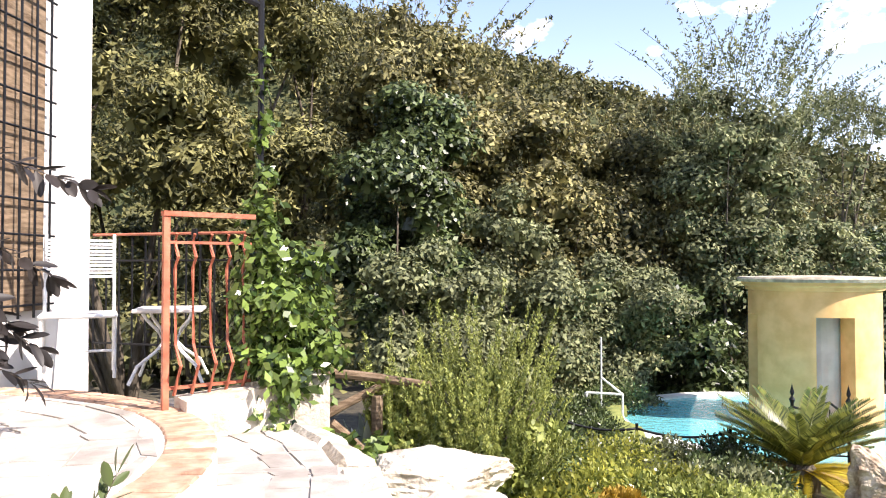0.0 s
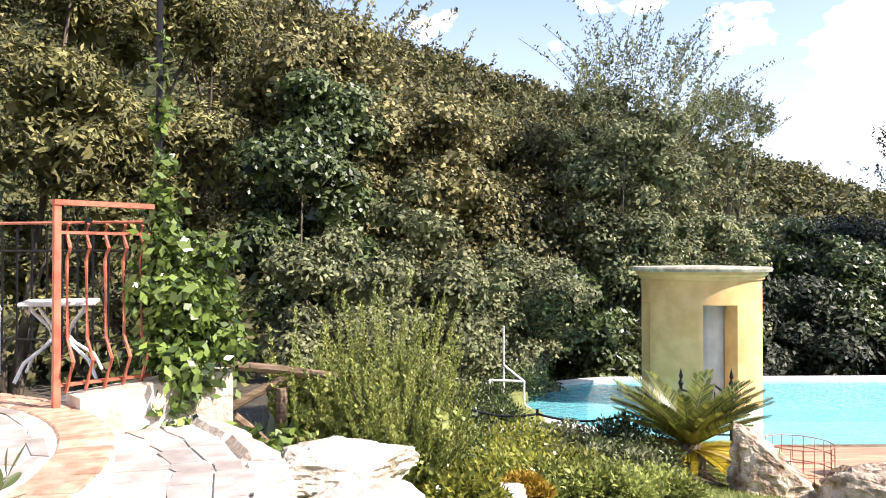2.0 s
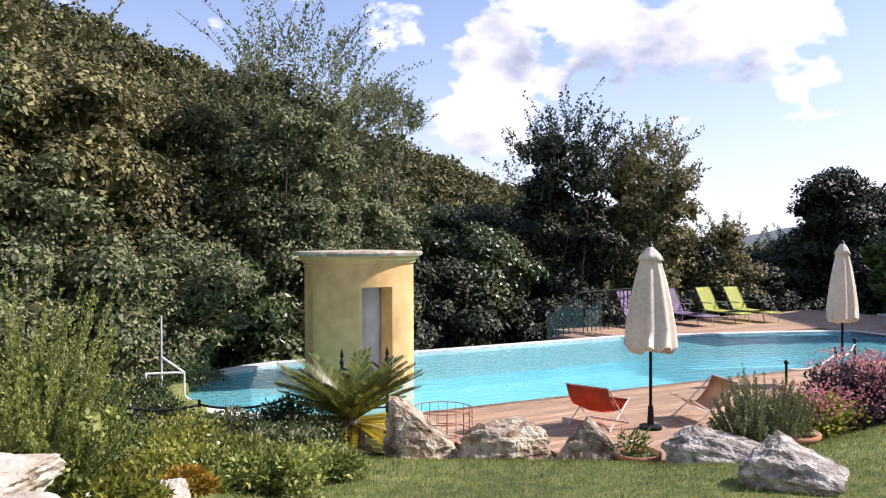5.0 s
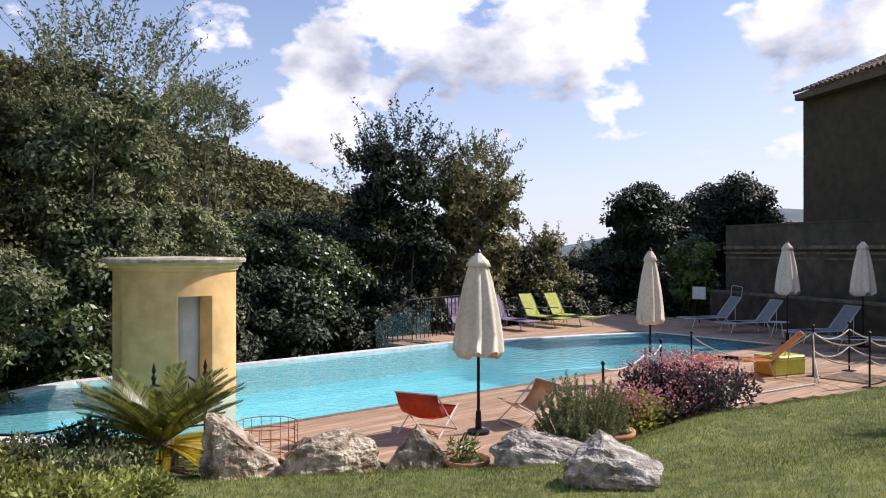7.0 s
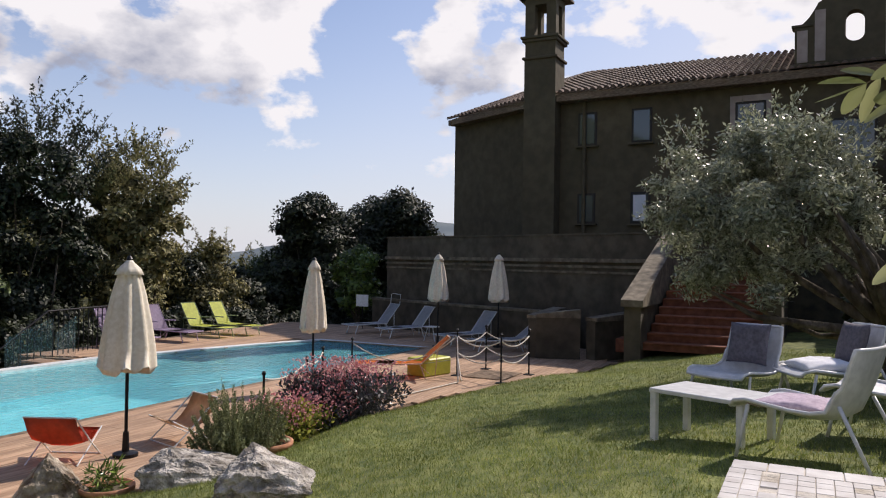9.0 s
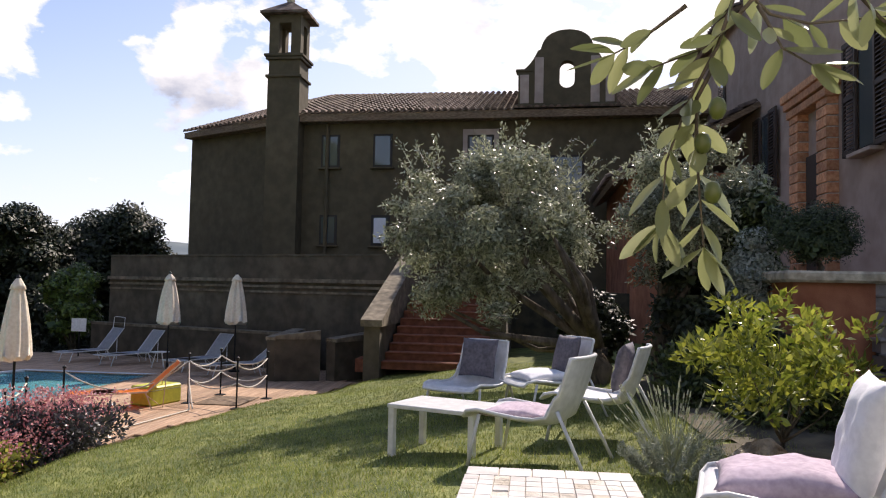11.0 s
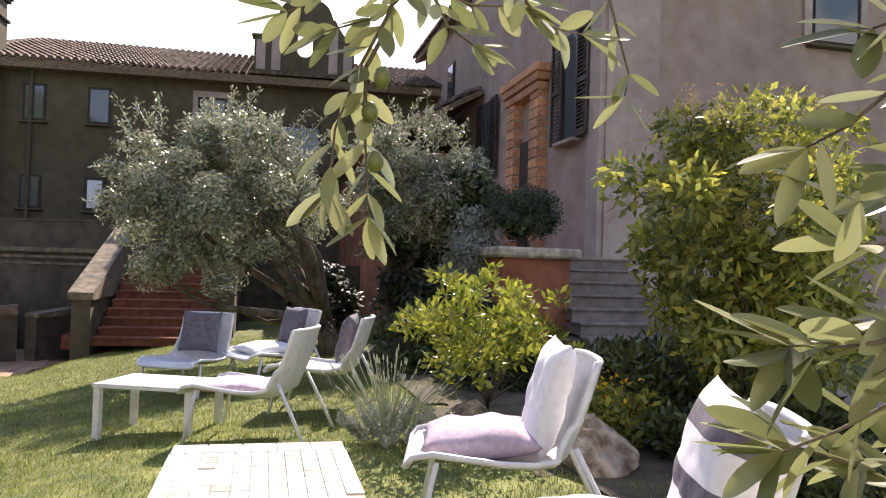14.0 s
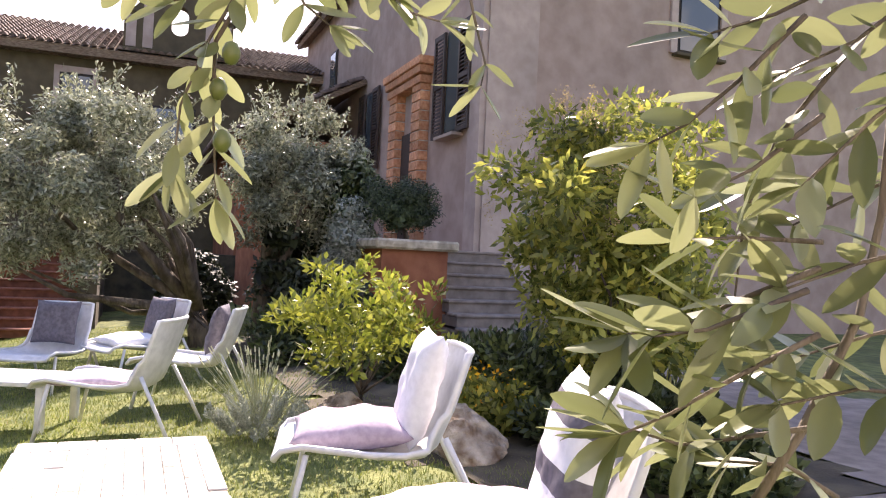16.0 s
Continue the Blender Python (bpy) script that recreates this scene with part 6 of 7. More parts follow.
sun_lounger(14.7, 6.6, 122, "orange_sling", "tan", "orange sling deck chair on the timber deck", 42)
b = thing("pouffe", pose(15.35, 6.35, DECK, 0, 0, -15), "lime green vinyl pouffe on the deck", "pouffe")
part("cushion_block", box((.85, .55, .38), (0, 0, .19), bevel=.03), M["lime_box"], b)
part("seam", box((.856, .556, .012), (0, 0, .30), bevel=.003), M["green"], b)
t = thing("side_table", pose(21.3, 9.35, DECK), "small round white side table between loungers", "table")
part("tabletop", lathe([(.26, .43), (.27, .45), (.0, .455)], 24), M["metal"], t)
for k in range(3):
    a = k * 2.1
    part("leg", tube([(.1 * math.cos(a), .1 * math.sin(a), .43), (.22 * math.cos(a), .22 * math.sin(a), 0)], .013, 6), M["metal"], t)


def sling_chair(x, y, turn, m, label):
    """A low folding sling chair with crossed tubular legs; it faces +x."""
    ob = thing("sling_chair", pose(x, y, DECK, 0, 0, turn) @ Matrix.Diagonal((.86, .86, .82, 1)), label, "chair")
    bm = bmesh.new()
    w = .36
    prof = [(.36, .40), (.25, .34), (.08, .24), (-.06, .22), (-.18, .28), (-.30, .48), (-.40, .70)]
    L = [[bm.verts.new((px, s * (w - .05 * (k == 3)), pz + (.05 if abs(s) == 1 and 0 < k < 5 else 0))) for s in (-1, -.4, .4, 1)] for k, (px, pz) in enumerate(prof)]
    for p, q in zip(L, L[1:]):
        for k in range(3):
            bm.faces.new((p[k], p[k + 1], q[k + 1], q[k]))
    bmesh.ops.solidify(bm, geom=bm.faces, thickness=.01)
    part("sling", bm, M[m], ob, smooth=True)
    for s in (-1, 1):
        part("leg", tube([(-.40, s * w, .70), (.05, s * w, .25), (.34, s * w, 0)], .012, 6), M["metal"], ob)
        part("leg", tube([(.36, s * w, .42), (.0, s * w, .2), (-.34, s * w, 0)], .012, 6), M["metal"], ob)
    part("crossbar", tube([(-.40, -w, .70), (-.40, w, .70)], .012, 6), M["metal"], ob)
    part("crossbar", tube([(.34, -w, 0.012), (.34, w, .012)], .012, 6), M["metal"], ob)
    return ob


sling_chair(6.95, 7.0, 25, "red", "coral red folding sling chair on the deck")
sling_chair(8.35, 6.5, 165, "tan", "tan folding sling chair on the deck")


# rope barrier posts
def post(x, y, h=.95):
    ob = thing("rope_post", pose(x, y, DECK), "black iron rope post on a foot plate", "post", "rope posts on the deck")
    part("foot", box((.2, .2, .012), (0, 0, .006)), M["iron"], ob)
    part("shaft", tube([(0, 0, 0), (0, 0, h)], .018), M["iron"], ob)
    part("knob", lathe([(.0, -.02), (.03, .0), (.035, .03), (.0, .06)], 10), M["iron"], ob).location = (0, 0, h + .01)
    return ob


def rope(a, b, sag, m="rope", r=.014):
    a, b = Vector(a), Vector(b)
    pts = [tuple(a.lerp(b, t) - Vector((0, 0, sag * 4 * t * (1 - t)))) for t in np.linspace(0, 1, 11)]
    return tagged(part("rope", tube(pts, r, 6), M[m], smooth=True), "slack pale rope hung between posts", "rope", "ropes")


sq = ((15.5, 5.75), (15.05, 4.55), (16.45, 4.45), (16.75, 5.6))
for x, y in sq:
    post(x, y)
for (a, b) in ((0, 1), (1, 2), (2, 3), (3, 0)):
    for h in (.85, .5):
        rope((*sq[a], DECK + h), (*sq[b], DECK + h), .16)
for x, y in ((12.3, 7.0), (9.3, 5.9), (11.0, 6.4), (13.9, 7.4)):
    post(x, y, .8)
rope((9.3, 5.9, DECK + .75), (11.0, 6.4, DECK + .75), .1)
rope((11.0, 6.4, DECK + .75), (12.3, 7.0, DECK + .75), .1)
rope((13.9, 7.4, DECK + .75), (15.5, 5.75, DECK + .85), .45)
rope((15.5, 5.75, DECK + .85), (14.6, 5.3, DECK + .02), .02)
rope((15.5, 5.75, DECK + .5), (14.75, 5.3, DECK + .02), .02)
rope((14.6, 5.3, DECK + .02), (12.2, 5.6, DECK + .02), .0)
hatch = tagged(part("deck_hatch", box((1.15, .95, .01), (15.95, 5.1, DECK + .012)), M["wood"]), "dark opening in the deck inside the ropes", "hatch")
# dark chain over the bank
for a, b, s in (((.66, 8.3, -.50), (1.88, 8.22, -.72), .12), ((1.88, 8.22, -.72), (2.95, 8.1, -.72), .08)):
    rope(a, b, s, "iron", .016)
for x, y, z in ((.66, 8.3, -.50), (1.88, 8.22, -.72), (2.95, 8.1, -.72)):
    o = thing("chain_post", pose(x, y, ground_at(x, y)), "short dark iron chain post on the bank", "post")
    part("shaft", tube([(0, 0, -.1), (0, 0, z - ground_at(x, y) + .06)], .018), M["iron"], o)
# wrought iron gate by the pool
g = thing("iron_gate", pose(4.27, 8.92, DECK, 0, 0, -8), "black wrought iron gate with pointed finials", "gate")
for s in (-.33, .33):
    p = part("gate_post", tube([(s, 0, 0), (s, 0, .76)], .022), M["iron"], g)
    part("finial", lathe([(.02, 0), (.04, .05), (.012, .1), (.03, .14), (.0, .26)], 10), M["iron"], p).location = (s, 0, .74)
part("top_bar", tube([(-.33, 0, .70), (-.2, 0, .66), (-.1, 0, .68), (0, 0, .76), (.12, 0, .76), (.22, 0, .68), (.33, 0, .62)], .016), M["iron"], g)
for k in range(5):
    part("bar", tube([(-.22 + k * .11, 0, .1), (-.22 + k * .11, 0, .68)], .008, 6), M["iron"], g)
part("bottom_bar", tube([(-.33, 0, .1), (.33, 0, .1)], .012), M["iron"], g)
# white pipe frame at the rounded end
sh = thing("pool_shower", pose(1.75, 11.3, -1.5), "pale bent pipe frame beside the rounded pool end", "shower")
part("riser", tube([(.0, 0, 0), (0, 0, 1.6)], .016), M["metal"], sh)
part("arm", tube([(0, 0, .95), (.34, 0, .68), (.34, 0, .2)], .02), M["metal"], sh)
part("crossbar", tube([(-.24, 0, .70), (.34, 0, .68)], .02), M["metal"], sh)
part("leg", tube([(-.24, 0, .70), (-.16, 0, .1)], .03), M["metal"], sh)
# sign and railing at the far end
s = thing("notice_board", pose(23.6, 13.3, DECK), "small white notice on a stand", "sign")
part("board", box((.03, .5, .42), (0, 0, 1.0), bevel=.004), M["paper"], s)
part("stand", tube([(.03, 0, 0), (.03, 0, 1.1)], .02), M["iron"], s)
rail = thing("pool_railing", pose(0, 0, 0), "dark metal railing with glass panels descending beside the pool", "railing")
Pa, Pb, Pc = Vector((10.3, 15.2, -1.75)), Vector((12.9, 15.5, -.15)), Vector((15.6, 16.2, -.15))
part("handrail", tube([Pa, Pb, Pc], .022), M["iron"], rail)
for k in range(15):
    p = Pa.lerp(Pb, k / 14)
    part("baluster", tube([p, (p.x, p.y, p.z - .95)], .014, 5), M["iron"], rail)
for k in range(1, 16):
    p = Pb.lerp(Pc, k / 15)
    part("baluster", tube([p, (p.x, p.y, p.z - 1.1)], .014, 5), M["iron"], rail)
for a, b in (((11.3, 14.7), (12.5, 14.75)), ((12.6, 14.8), (13.3, 15.0))):
    bm = wall_between(a, b, DECK + (-.02), DECK + .62, .012, DECK + 1.0)
    part("glass_panel", bm, M["glass"], rail, "clear glass panel")
st = thing("deck_steps", pose(0, 0, 0), "timber steps down from the deck", "steps", kind="structure")
for k in range(4):
    part("step", box((.5, .9, .06), (12.5 - .48 * k, 15.1, DECK - .05 - .17 * k), bevel=.008), M["deck"], st)
# potted plant and pots
def clay_pot(x, y, r, h, label):
    ob = thing("plant_pot", pose(x, y, ground_at(x, y)), label, "pot")
    part("bowl", lathe([(r * .6, 0), (r * .9, h * .75), (r, h * .78), (r, h), (r * .9, h), (r * .82, h * .7), (0, h * .7)], 28), M["pot"], ob, smooth=True)
    part("soil", lathe([(r * .84, h * .71), (0, h * .74)], 20), M["earth"], ob)
    return ob


clay_pot(5.92, 5.02, .26, .19, "wide shallow terracotta bowl among boulders")
low_plant("potted_succulent", "small green plant in a terracotta bowl", 5.92, 5.02, .16, .16, .28, 220, .12, "l_bright", 140, "plant", None, 0, .18).location.z += .13
clay_pot(7.5, 4.42, .34, .22, "terracotta pot beside the rosemary bush")
bk = thing("wire_basket", pose(4.45, 6.75, DECK), "round wire basket guard behind a boulder", "basket")
for z in (.1, .25, .4, .52):
    part("hoop", tube([(.36 * math.cos(t), .36 * math.sin(t), z) for t in np.linspace(0, 2 * math.pi, 24, endpoint=False)], .006, 5, close=True), M["rust"], bk)
for k in range(20):
    t = k * math.pi / 10
    part("wire", tube([(.36 * math.cos(t), .36 * math.sin(t), 0), (.36 * math.cos(t), .36 * math.sin(t), .52)], .004, 4), M["rust"], bk)

# ---- court furniture ----
rl = thing("garden_railing", pose(0, 0, 0), "rust-red iron railing with bellied balusters", "railing")
A, Bq = Vector((-1.43, 2.78, TZ)), Vector((-1.08, 3.14, TZ))
part("post", tube([A, A + Vector((0, 0, 1.09))], .024, 4), M["rust"], rl)
part("top_rail", add_box(bmesh.new(), ((Bq - A).length + .04, .05, .028), (A + Bq) / 2 + Vector((0, 0, 1.09)), math.atan2(Bq.y - A.y, Bq.x - A.x)), M["rust"], rl)
for h in (.93, .12):
    part("rail", add_box(bmesh.new(), ((Bq - A).length, .03, .016), (A + Bq) / 2 + Vector((0, 0, h)), math.atan2(Bq.y - A.y, Bq.x - A.x)), M["rust"], rl)
nrm = (Bq - A).normalized().cross(Vector((0, 0, 1)))
for k in range(5):
    p = A.lerp(Bq, (k + .5) / 5)
    prof = [(.08, .0), (.13, .03), (.25, .10), (.36, .02), (.78, .0), (.85, .05), (.93, .0), (.98, .03)]
    part("baluster", tube([p + nrm * o + Vector((0, 0, h)) for h, o in prof], .010, 5), M["rust"], rl)
pad = part("padlock", box((.035, .02, .06), A.lerp(Bq, .32) + Vector((0, 0, .98)), bevel=.004), M["iron"], rl)
br = thing("back_railing", pose(0, 0, 0), "thin dark iron railing behind the court", "railing")
a, b = Vector((-3.3, 5.15, TZ)), Vector((-1.5, 4.75, TZ))
for h, m, r in ((1.08, "rust", .014), (.85, "iron", .01), (.12, "iron", .01)):
    part("rail", tube([a + Vector((0, 0, h)), b + Vector((0, 0, h))], r, 6), M[m], br)
for k in range(14):
    p = a.lerp(b, k / 13)
    part("baluster", tube([p, p + Vector((0, 0, 1.05))], .009, 5), M["iron"], br)
kerb = thing("stone_kerb", pose(0, 0, 0), "low sandy stone kerb under the railing", "kerb", kind="structure")
part("masonry", wall_between((-1.36, 2.82), (-.72, 3.40), -.6, TZ + .06, .24, TZ + .13), M["limestone"], kerb)


def court_chair():
    ob = thing("court_chair", pose(-2.74, 4.05, TZ - .01, 0, 0, -59), "white slatted metal garden chair", "chair")
    for s in (-1, 1):
        part("leg", tube([(.22, s * .24, 0), (.22, s * .24, .44)], .013, 6), M["metal"], ob)
        part("leg", tube([(-.24, s * .24, 0), (-.22, s * .24, .44), (-.34, s * .24, 1.06)], .013, 6), M["metal"], ob)
    part("seat", box((.50, .52, .03), (0, 0, .45), bevel=.01), M["metal"], ob)
    for k in range(11):
        part("slat", box((.012, .48, .018), (-.255 - .008 * k / 1.2, 0, .73 + k * .028)), M["metal"], ob)
    part("stretcher", tube([(.22, -.24, .2), (.22, .24, .2)], .01, 6), M["metal"], ob)
    return ob


court_chair()
tb = thing("bistro_table", pose(-1.98, 3.95, TZ - .01, 0, 0, 20), "small pale-topped table with scrolled iron legs", "table")
part("tabletop", box((.46, .46, .03), (0, 0, .50), bevel=.008), M["marble"], tb)
for k in range(4):
    a = k * math.pi / 2 + .78
    pts = [(math.cos(a) * r, math.sin(a) * r, z) for r, z in ((.34, .0), (.27, .12), (.12, .21), (.06, .27), (.11, .36), (.20, .44), (.23, .485))]
    part("leg", tube(pts, .012, 6), M["metal"], tb)
fn = thing("pole_fence", pose(0, 0, 0), "rough wooden pole fence below the climber", "fence")
for p, q in (((-1.0, 3.8, .12), (-.45, 3.95, .42)), ((-.9, 3.9, .52), (-.1, 4.0, .42)), ((-.75, 3.75, .2), (-.5, 3.85, -.05))):
    part("pole", tube([p, tuple((Vector(p) + Vector(q)) / 2 + Vector((0, 0, .01))), q], .035, 8, .028), M["wood"], fn)
part("post", tube([(-.47, 3.92, -.5), (-.47, 3.92, .36)], .04, 8), M["wood"], fn)


# laurel twigs hanging by the white house; the leaf colour carries their shade
def twig(name, label, pts, leaf, width, m, seed, category, step=.05, per=2, fruits=(), droop=.25, r=.004, cover=1.0):
    """A leafy twig: a bent stem with broad pointed leaves in pairs."""
    rng = np.random.default_rng(seed)
    ob = thing(name, pose(*pts[0]), label, category)
    base = Vector(pts[0])
    P = [Vector(p) - base for p in pts]
    fine = []
    for a, b in zip(P, P[1:]):
        n = max(2, int((b - a).length / .012))
        fine += [a.lerp(b, k / n) for k in range(n)]
    fine.append(P[-1])
    part("stem", tube([tuple(p) for p in fine], r, 6, r * .35), M["bark"], ob, smooth=True)
    dist = 0.0
    last = fine[0]
    count = 0
    for a, b in zip(fine, fine[1:]):
        dist += (b - a).length
        if dist < step:
            continue
        dist = 0
        for s in range(per):
            if rng.uniform() > cover:
                continue
            way = (b - a).normalized() * rng.uniform(.6, 1.3)
            ang = s * math.pi + count * 1.4 + rng.normal(0, .4)
            side = (b - a).normalized().cross(Vector((0, 0, 1)))
            if side.length < .1:
                side = Vector((1, 0, 0))
            side.normalize()
            other = side.cross((b - a).normalized())
            way = (way + side * math.cos(ang) + other * math.sin(ang) + Vector((0, 0, -droop))).normalized()
            add_leaf(ob, b, way, leaf * rng.uniform(.7, 1.15), width * rng.uniform(.8, 1.15), m, rng)
        count += 1
    for f in range(3):
        way = ((fine[-1] - fine[-2]).normalized() + Vector(rng.normal(0, .45, 3))).normalized()
        add_leaf(ob, fine[-1], way, leaf * rng.uniform(.8, 1.1), width, m, rng)
    for f in fruits:
        o = part("fruit", lathe([(.0, -.012), (.005, -.0105), (.0085, -.004), (.009, .002), (.006, .009), (.0, .012)], 12), M["olive_fruit"], ob, "green olive", smooth=True)
        o.location = Vector(f) - base
    return ob


def add_leaf(ob, at, way, L, W, m, rng):
    s = way.cross(Vector(rng.normal(0, .5, 3)) + Vector((0, 0, 1))).normalized()
    u = s.cross(way)
    bm = bmesh.new()
    prof = ((0, .07), (.08, .30), (.22, .74), (.42, 1.0), (.62, .98), (.80, .76), (.93, .42), (1, .05))
    rows = []
    bend = rng.normal(0, .12)
    for t, w in prof:
        c = at + way * (L * t) + u * (bend * L * t * t)
        rows.append([bm.verts.new(c + s * (W / 2 * w * k) + u * (W * .13 * abs(k) * w)) for k in (-1, -.5, 0, .5, 1)])
    for p, q in zip(rows, rows[1:]):
        for k in range(4):
            bm.faces.new((p[k], p[k + 1], q[k + 1], q[k]))
    return part("leaf", bm, M[m], ob, smooth=True)


for i, pts in enumerate((((-2.2, 1.9, 1.9), (-1.9, 2.1, 1.75), (-1.55, 2.25, 1.62)), ((-2.2, 1.9, 1.5), (-1.95, 2.1, 1.35), (-1.72, 2.2, 1.2)), ((-2.2, 1.9, 1.2), (-1.95, 2.0, 1.05), (-1.75, 2.15, .86)), ((-2.3, 1.9, .9), (-2.0, 2.0, .85), (-1.75, 2.1, .7)), ((-2.3, 1.9, 1.32), (-2.0, 1.95, 1.18), (-1.82, 2.05, .98)), ((-2.35, 1.9, 1.2), (-2.1, 1.95, 1.04), (-1.9, 2.0, .86)), ((-2.35, 1.95, 1.25), (-2.1, 2.0, 1.12), (-1.95, 2.1, .95)))):
    twig("laurel_twig", "leafy twig beside the white house, purple-brown leaves darkened for shade", pts, .13, .05, "l_shaded_twig", 150 + i, "twig", .04)
twig("laurel_twig", "glossy green sprig rising beside the court", ((-.78, .75, .1), (-.72, .85, .42), (-.66, .95, .62)), .10, .03, "l_dark", 156, "twig", .045, droop=-.2)
twig("laurel_twig", "glossy green sprig rising beside the court", ((-.82, .80, .1), (-.80, .85, .36), (-.82, .92, .5)), .10, .03, "l_dark", 157, "twig", .045, droop=-.2)

# olive sprays close to the path
OL = "near olive spray with long grey-green leaves and green fruit"
for i, (pts, step, cover, fruits) in enumerate((
        (((1.706, -1.305, 1.527), (1.716, -1.279, 1.441), (1.725, -1.252, 1.386), (1.734, -1.229, 1.319), (1.737, -1.225, 1.253)), 0.022, 1, ((1.679, -1.270, 1.365), (1.682, -1.266, 1.280), (1.713, -1.263, 1.336))),
        (((1.718, -1.274, 1.417), (1.723, -1.259, 1.386), (1.725, -1.259, 1.332), (1.725, -1.263, 1.278), (1.725, -1.267, 1.227)), 0.018, 1, ()),
        (((1.723, -1.322, 1.499), (1.738, -1.276, 1.448), (1.756, -1.218, 1.430)), 0.026, 1, ()),
        (((1.723, -1.322, 1.486), (1.718, -1.345, 1.438), (1.710, -1.372, 1.417)), 0.024, 1, ()),
        (((1.683, -1.386, 1.505), (1.673, -1.423, 1.452), (1.668, -1.441, 1.432), (1.658, -1.476, 1.424)), 0.022, 1, ()),
        (((1.749, -1.300, 1.531), (1.739, -1.339, 1.482), (1.728, -1.376, 1.467), (1.712, -1.430, 1.466)), 0.022, 1, ()),
        (((1.724, -1.248, 1.488), (1.738, -1.203, 1.457), (1.747, -1.175, 1.444)), 0.03, 0.8, ()))):
    twig("olive_spray", OL, pts, .052, .0175, "l_olive_near", 161 + i, "branch", step, 2, fruits, .12, .0025, cover)
twig("olive_spray", "thin hanging olive twig with a few pale leaves", ((1.651, -1.493, 1.497), (1.647, -1.512, 1.425), (1.644, -1.524, 1.383), (1.646, -1.521, 1.360)), .050, .0165, "l_olive_near", 175, "branch", .055, 2, (), .1, .0022)
NB = "leafy olive branch reaching across the view"
for i, pts in enumerate((
        ((1.495, -1.809, 1.440), (1.515, -1.747, 1.371), (1.532, -1.696, 1.322), (1.543, -1.659, 1.300)),
        ((1.475, -1.816, 1.336), (1.496, -1.750, 1.279), (1.513, -1.694, 1.248)),
        ((1.522, -1.876, 1.214), (1.549, -1.786, 1.214), (1.564, -1.735, 1.210)),
        ((1.461, -1.803, 1.184), (1.486, -1.724, 1.149), (1.501, -1.674, 1.121), (1.516, -1.624, 1.114)),
        ((1.477, -1.824, 1.119), (1.503, -1.743, 1.073), (1.522, -1.682, 1.036), (1.536, -1.636, 1.015)),
        ((1.509, -1.865, 1.019), (1.536, -1.778, 1.005), (1.552, -1.723, 0.997), (1.569, -1.668, 1.012)),
        ((1.434, -1.758, 1.163), (1.461, -1.669, 1.124), (1.475, -1.621, 1.116)),
        ((1.540, -1.939, 1.446), (1.568, -1.855, 1.332), (1.579, -1.822, 1.244), (1.584, -1.815, 1.133)),
        ((1.494, -1.879, 1.495), (1.520, -1.794, 1.446), (1.540, -1.729, 1.421)),
        ((1.443, -1.986, 1.424), (1.474, -1.887, 1.342), (1.497, -1.815, 1.267)),
        ((1.417, -1.948, 1.221), (1.451, -1.838, 1.190), (1.472, -1.769, 1.162)),
        ((1.433, -1.977, 1.059), (1.466, -1.868, 1.066), (1.489, -1.790, 1.048)),
        ((1.478, -1.999, 1.518), (1.510, -1.901, 1.433), (1.535, -1.818, 1.389)),
        ((1.489, -2.064, 1.143), (1.522, -1.956, 1.115), (1.546, -1.876, 1.088)),
        ((1.514, -2.102, 1.337), (1.551, -1.983, 1.283), (1.579, -1.894, 1.235)),
        ((1.519, -1.909, 0.939), (1.535, -1.851, 0.973), (1.557, -1.778, 0.976)))):
    twig("olive_branch", NB, pts, .084, .0255, "l_olive_near", 180 + i, "branch", .027, 2, (), .04, .0035, .92)
bough = thing("olive_bough", pose(0, 0, 0), "bare grey olive stem behind the leafy branches", "branch")
part("stem", tube(((1.550, -1.804, 0.908), (1.525, -1.860, 1.013), (1.516, -1.928, 1.136), (1.507, -1.945, 1.248), (1.511, -1.973, 1.529)), .006, 7, .004), M["bark"], bough, smooth=True)


# ---- pieces of paving and deck ----
rng = np.random.default_rng(55)
y = 3.0
row = 0
while y < 8.86:
    hits = []
    for (x0, y0), (x1, y1) in zip(deck_edge, deck_edge[1:]):
        if (y0 > y) != (y1 > y):
            hits.append(x0 + (x1 - x0) * (y - y0) / (y1 - y0))
    hits.sort()
    spans = []
    if len(hits) == 1:
        spans = [(hits[0], 19.65)]
    elif len(hits) == 2:
        spans = [(hits[0], hits[1])] if y < 3.5 else [(hits[1], 19.65)] if hits[1] > 15 else [(hits[0], hits[1])]
    elif len(hits) >= 3:
        spans = [(hits[-3], hits[-2]), (hits[-1], 19.65)] if len(hits) % 2 else [(hits[0], hits[1]), (hits[2], hits[3])]
    for s0, s1 in spans:
        x = s0 + .02
        while x < s1 - .1:
            ln = min(rng.uniform(2.6, 4.2), s1 - x)
            if s1 - x - ln < .5:
                ln = s1 - x
            o = part("plank", box((ln - .006, .132, .028), bevel=.003), M["deck"], deck)
            o.location = (x + ln / 2, y, DECK - .016 + rng.uniform(-.001, .001))
            x += ln
    y += .139
    row += 1
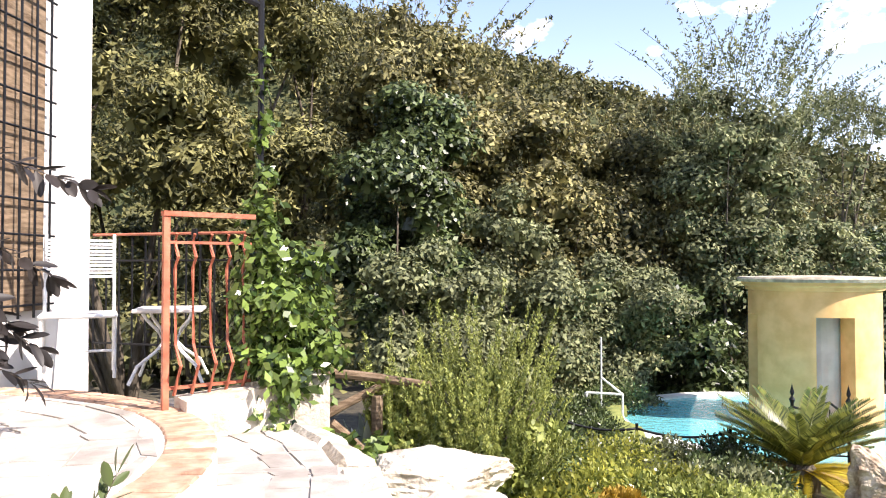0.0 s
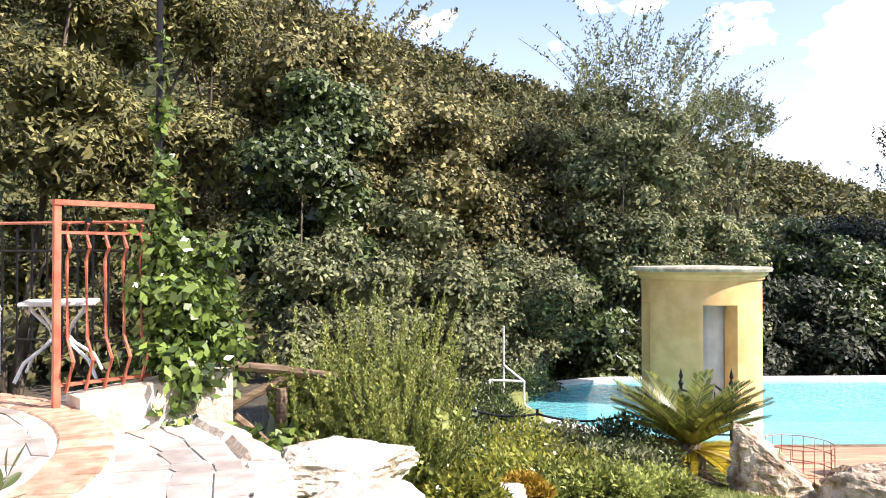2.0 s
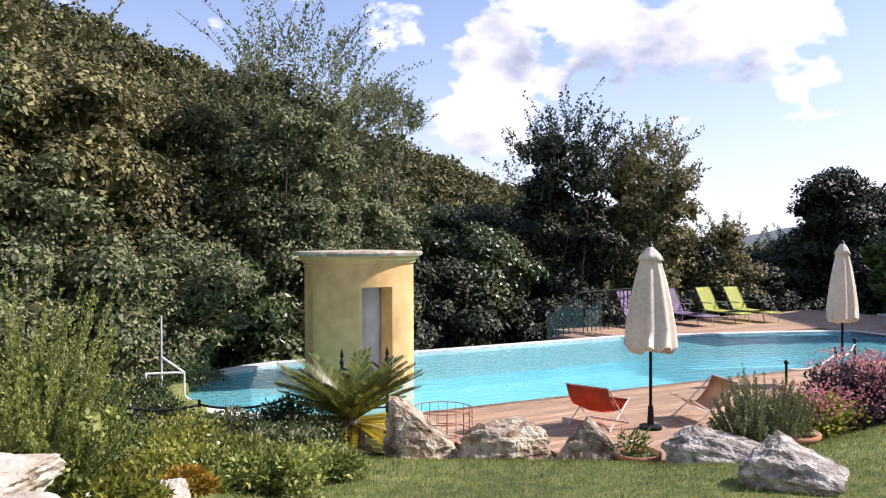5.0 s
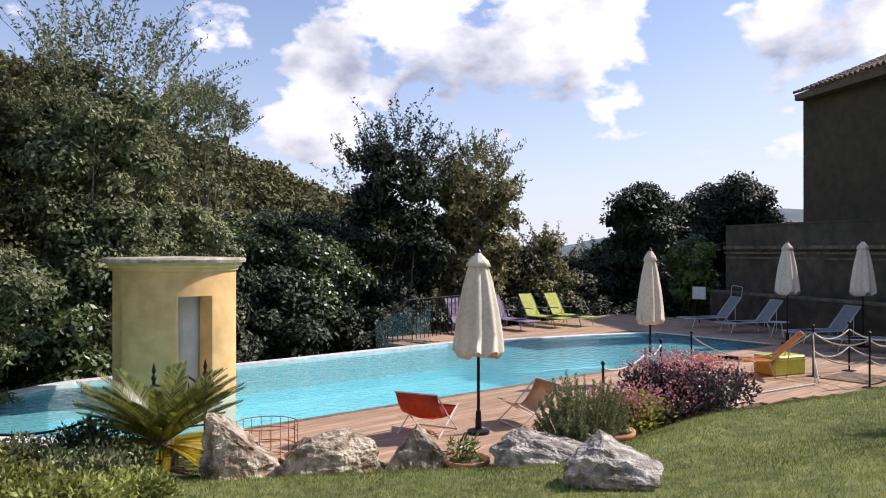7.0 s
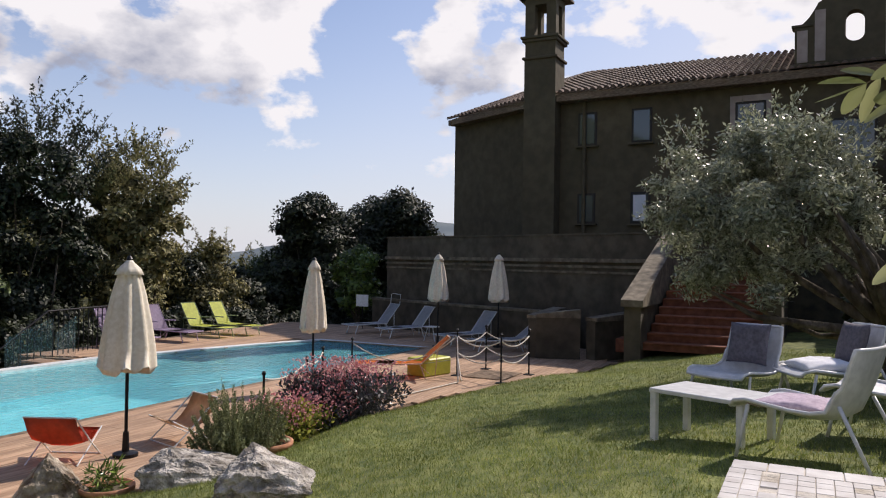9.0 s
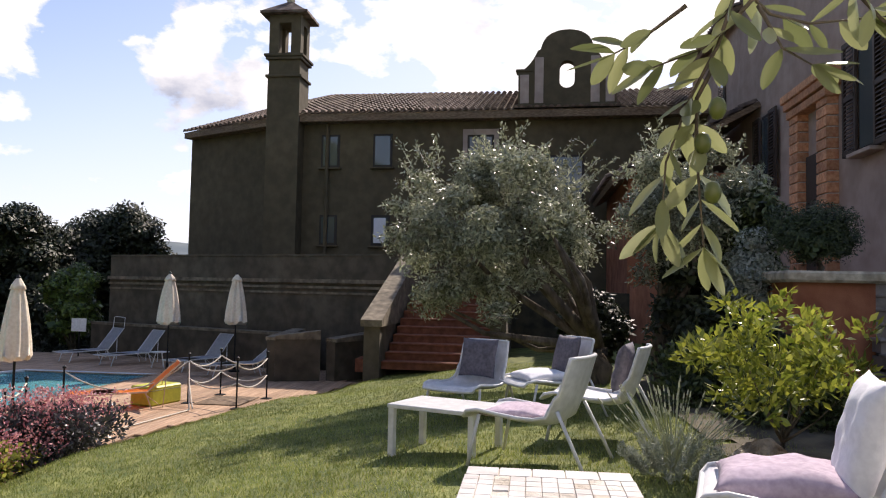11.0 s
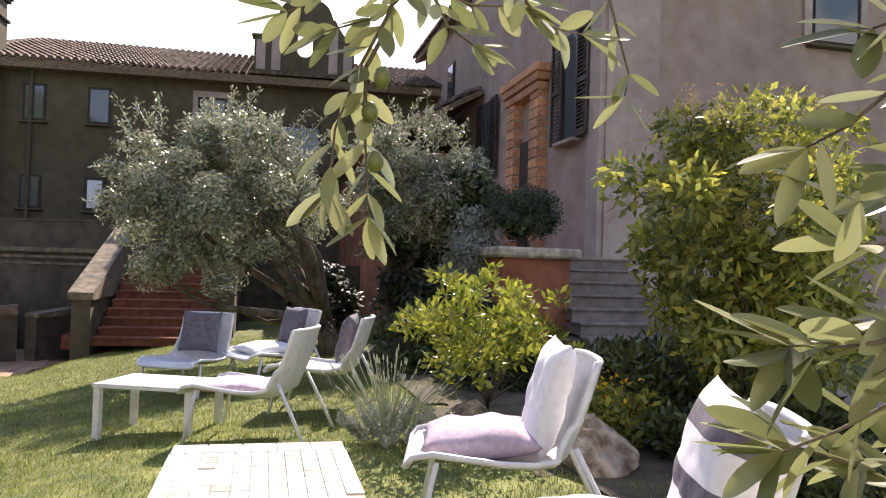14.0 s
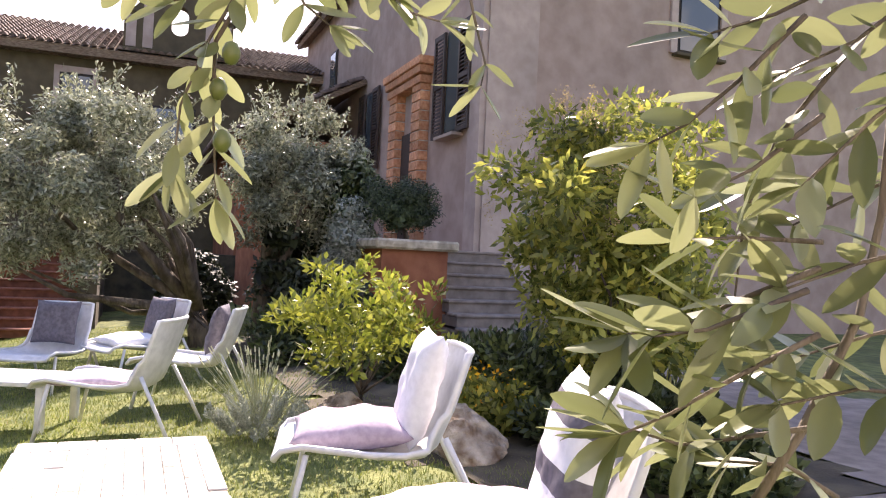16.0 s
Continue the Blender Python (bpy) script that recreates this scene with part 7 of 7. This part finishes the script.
# planks of the shaded end, running the other way
x = 19.78
while x < 24.4:
    y0 = 3.6 + max(0, (x - 21.2)) * 1.0
    y1 = min(17.0, 17.4)
    if x > 22.2:
        y0 = 3.9 + (x - 22.2) * 3.43
    o = part("plank", box((.19, y1 - y0, .028), bevel=.003), M["deck"], deck)
    o.location = (x, (y0 + y1) / 2, DECK - .016)
    x += .197
yy = 13.4
while yy < 16.4:
    xa = np.interp(yy, (12.4, 13.05, 14.25, 16.3), (19.6, 17.9, 13.6, 12.8))
    o = part("plank", box((19.66 - xa, .19, .028), bevel=.003), M["deck"], deck)
    o.location = ((19.66 + xa) / 2, yy, DECK - .016)
    yy += .197

# bricks round the court
nb = 64
brick0 = None
for k in range(nb):
    t = radians(-55 + k * 3.0)
    if t > radians(120):
        break
    if brick0 is None:
        brick0 = part("brick", box((.225, .098, .06), bevel=.008), M["brick_pale"], court)
        o = brick0
    else:
        o = brick0.copy()
        scene.collection.objects.link(o)
    o.matrix_basis = Matrix.Translation((CC[0] + 2.085 * math.cos(t), CC[1] + 2.085 * math.sin(t), TZ - .026 + rng.uniform(-.003, .003))) @ Matrix.Rotation(t + rng.normal(0, .015), 4, "Z")


def flagstones(r0, r1, z, a0, a1, size, parent, limit):
    """Broken flagstones laid in uneven rings, each its own stone."""
    count = 0
    r = r0
    while r < r1 - .04:
        d = min(size * rng.uniform(.75, 1.25), r1 - r)
        t = a0
        while t < a1 and count < limit:
            dt = size * rng.uniform(.7, 1.9) / max(r, .4)
            bm = bmesh.new()
            g = .006
            c = []
            for rr, tt in ((r + g, t + g / r), (r + d - g, t + g / r), (r + d - g, t + dt - g / r), (r + g, t + dt - g / r)):
                rr += rng.uniform(-.03, .03)
                tt += rng.uniform(-.03, .03) / max(r, .4)
                c.append((rr * math.cos(tt), rr * math.sin(tt)))
            lo = [bm.verts.new((*p, -.03)) for p in c]
            hi = [bm.verts.new((*(Vector(p) * .995), .0)) for p in c]
            bm.faces.new(hi)
            for i in range(4):
                j = (i + 1) % 4
                bm.faces.new((lo[i], lo[j], hi[j], hi[i]))
            o = part("flagstone", bm, M["flag"], parent)
            o.location = (CC[0], CC[1], z + rng.uniform(-.002, .003))
            t += dt
            count += 1
        r += d


flagstones(.5, 1.96, TZ, radians(-30), radians(115), .24, court, 150)
flagstones(2.22, 2.78, TZ - .15, radians(-20), radians(80), .20, court, 80)
# pale edge stones of the lower ring
for k in range(9):
    t = radians(-12 + k * 10)
    bm = box((.2, .46, .13), bevel=.03)
    for v in bm.verts:
        v.co += Vector(rng.normal(0, .012, 3))
    o = part("edge_stone", bm, M["limestone"], court)
    o.matrix_basis = Matrix.Translation((CC[0] + 2.83 * math.cos(t), CC[1] + 2.83 * math.sin(t), TZ - .20)) @ Matrix.Rotation(t, 4, "Z")
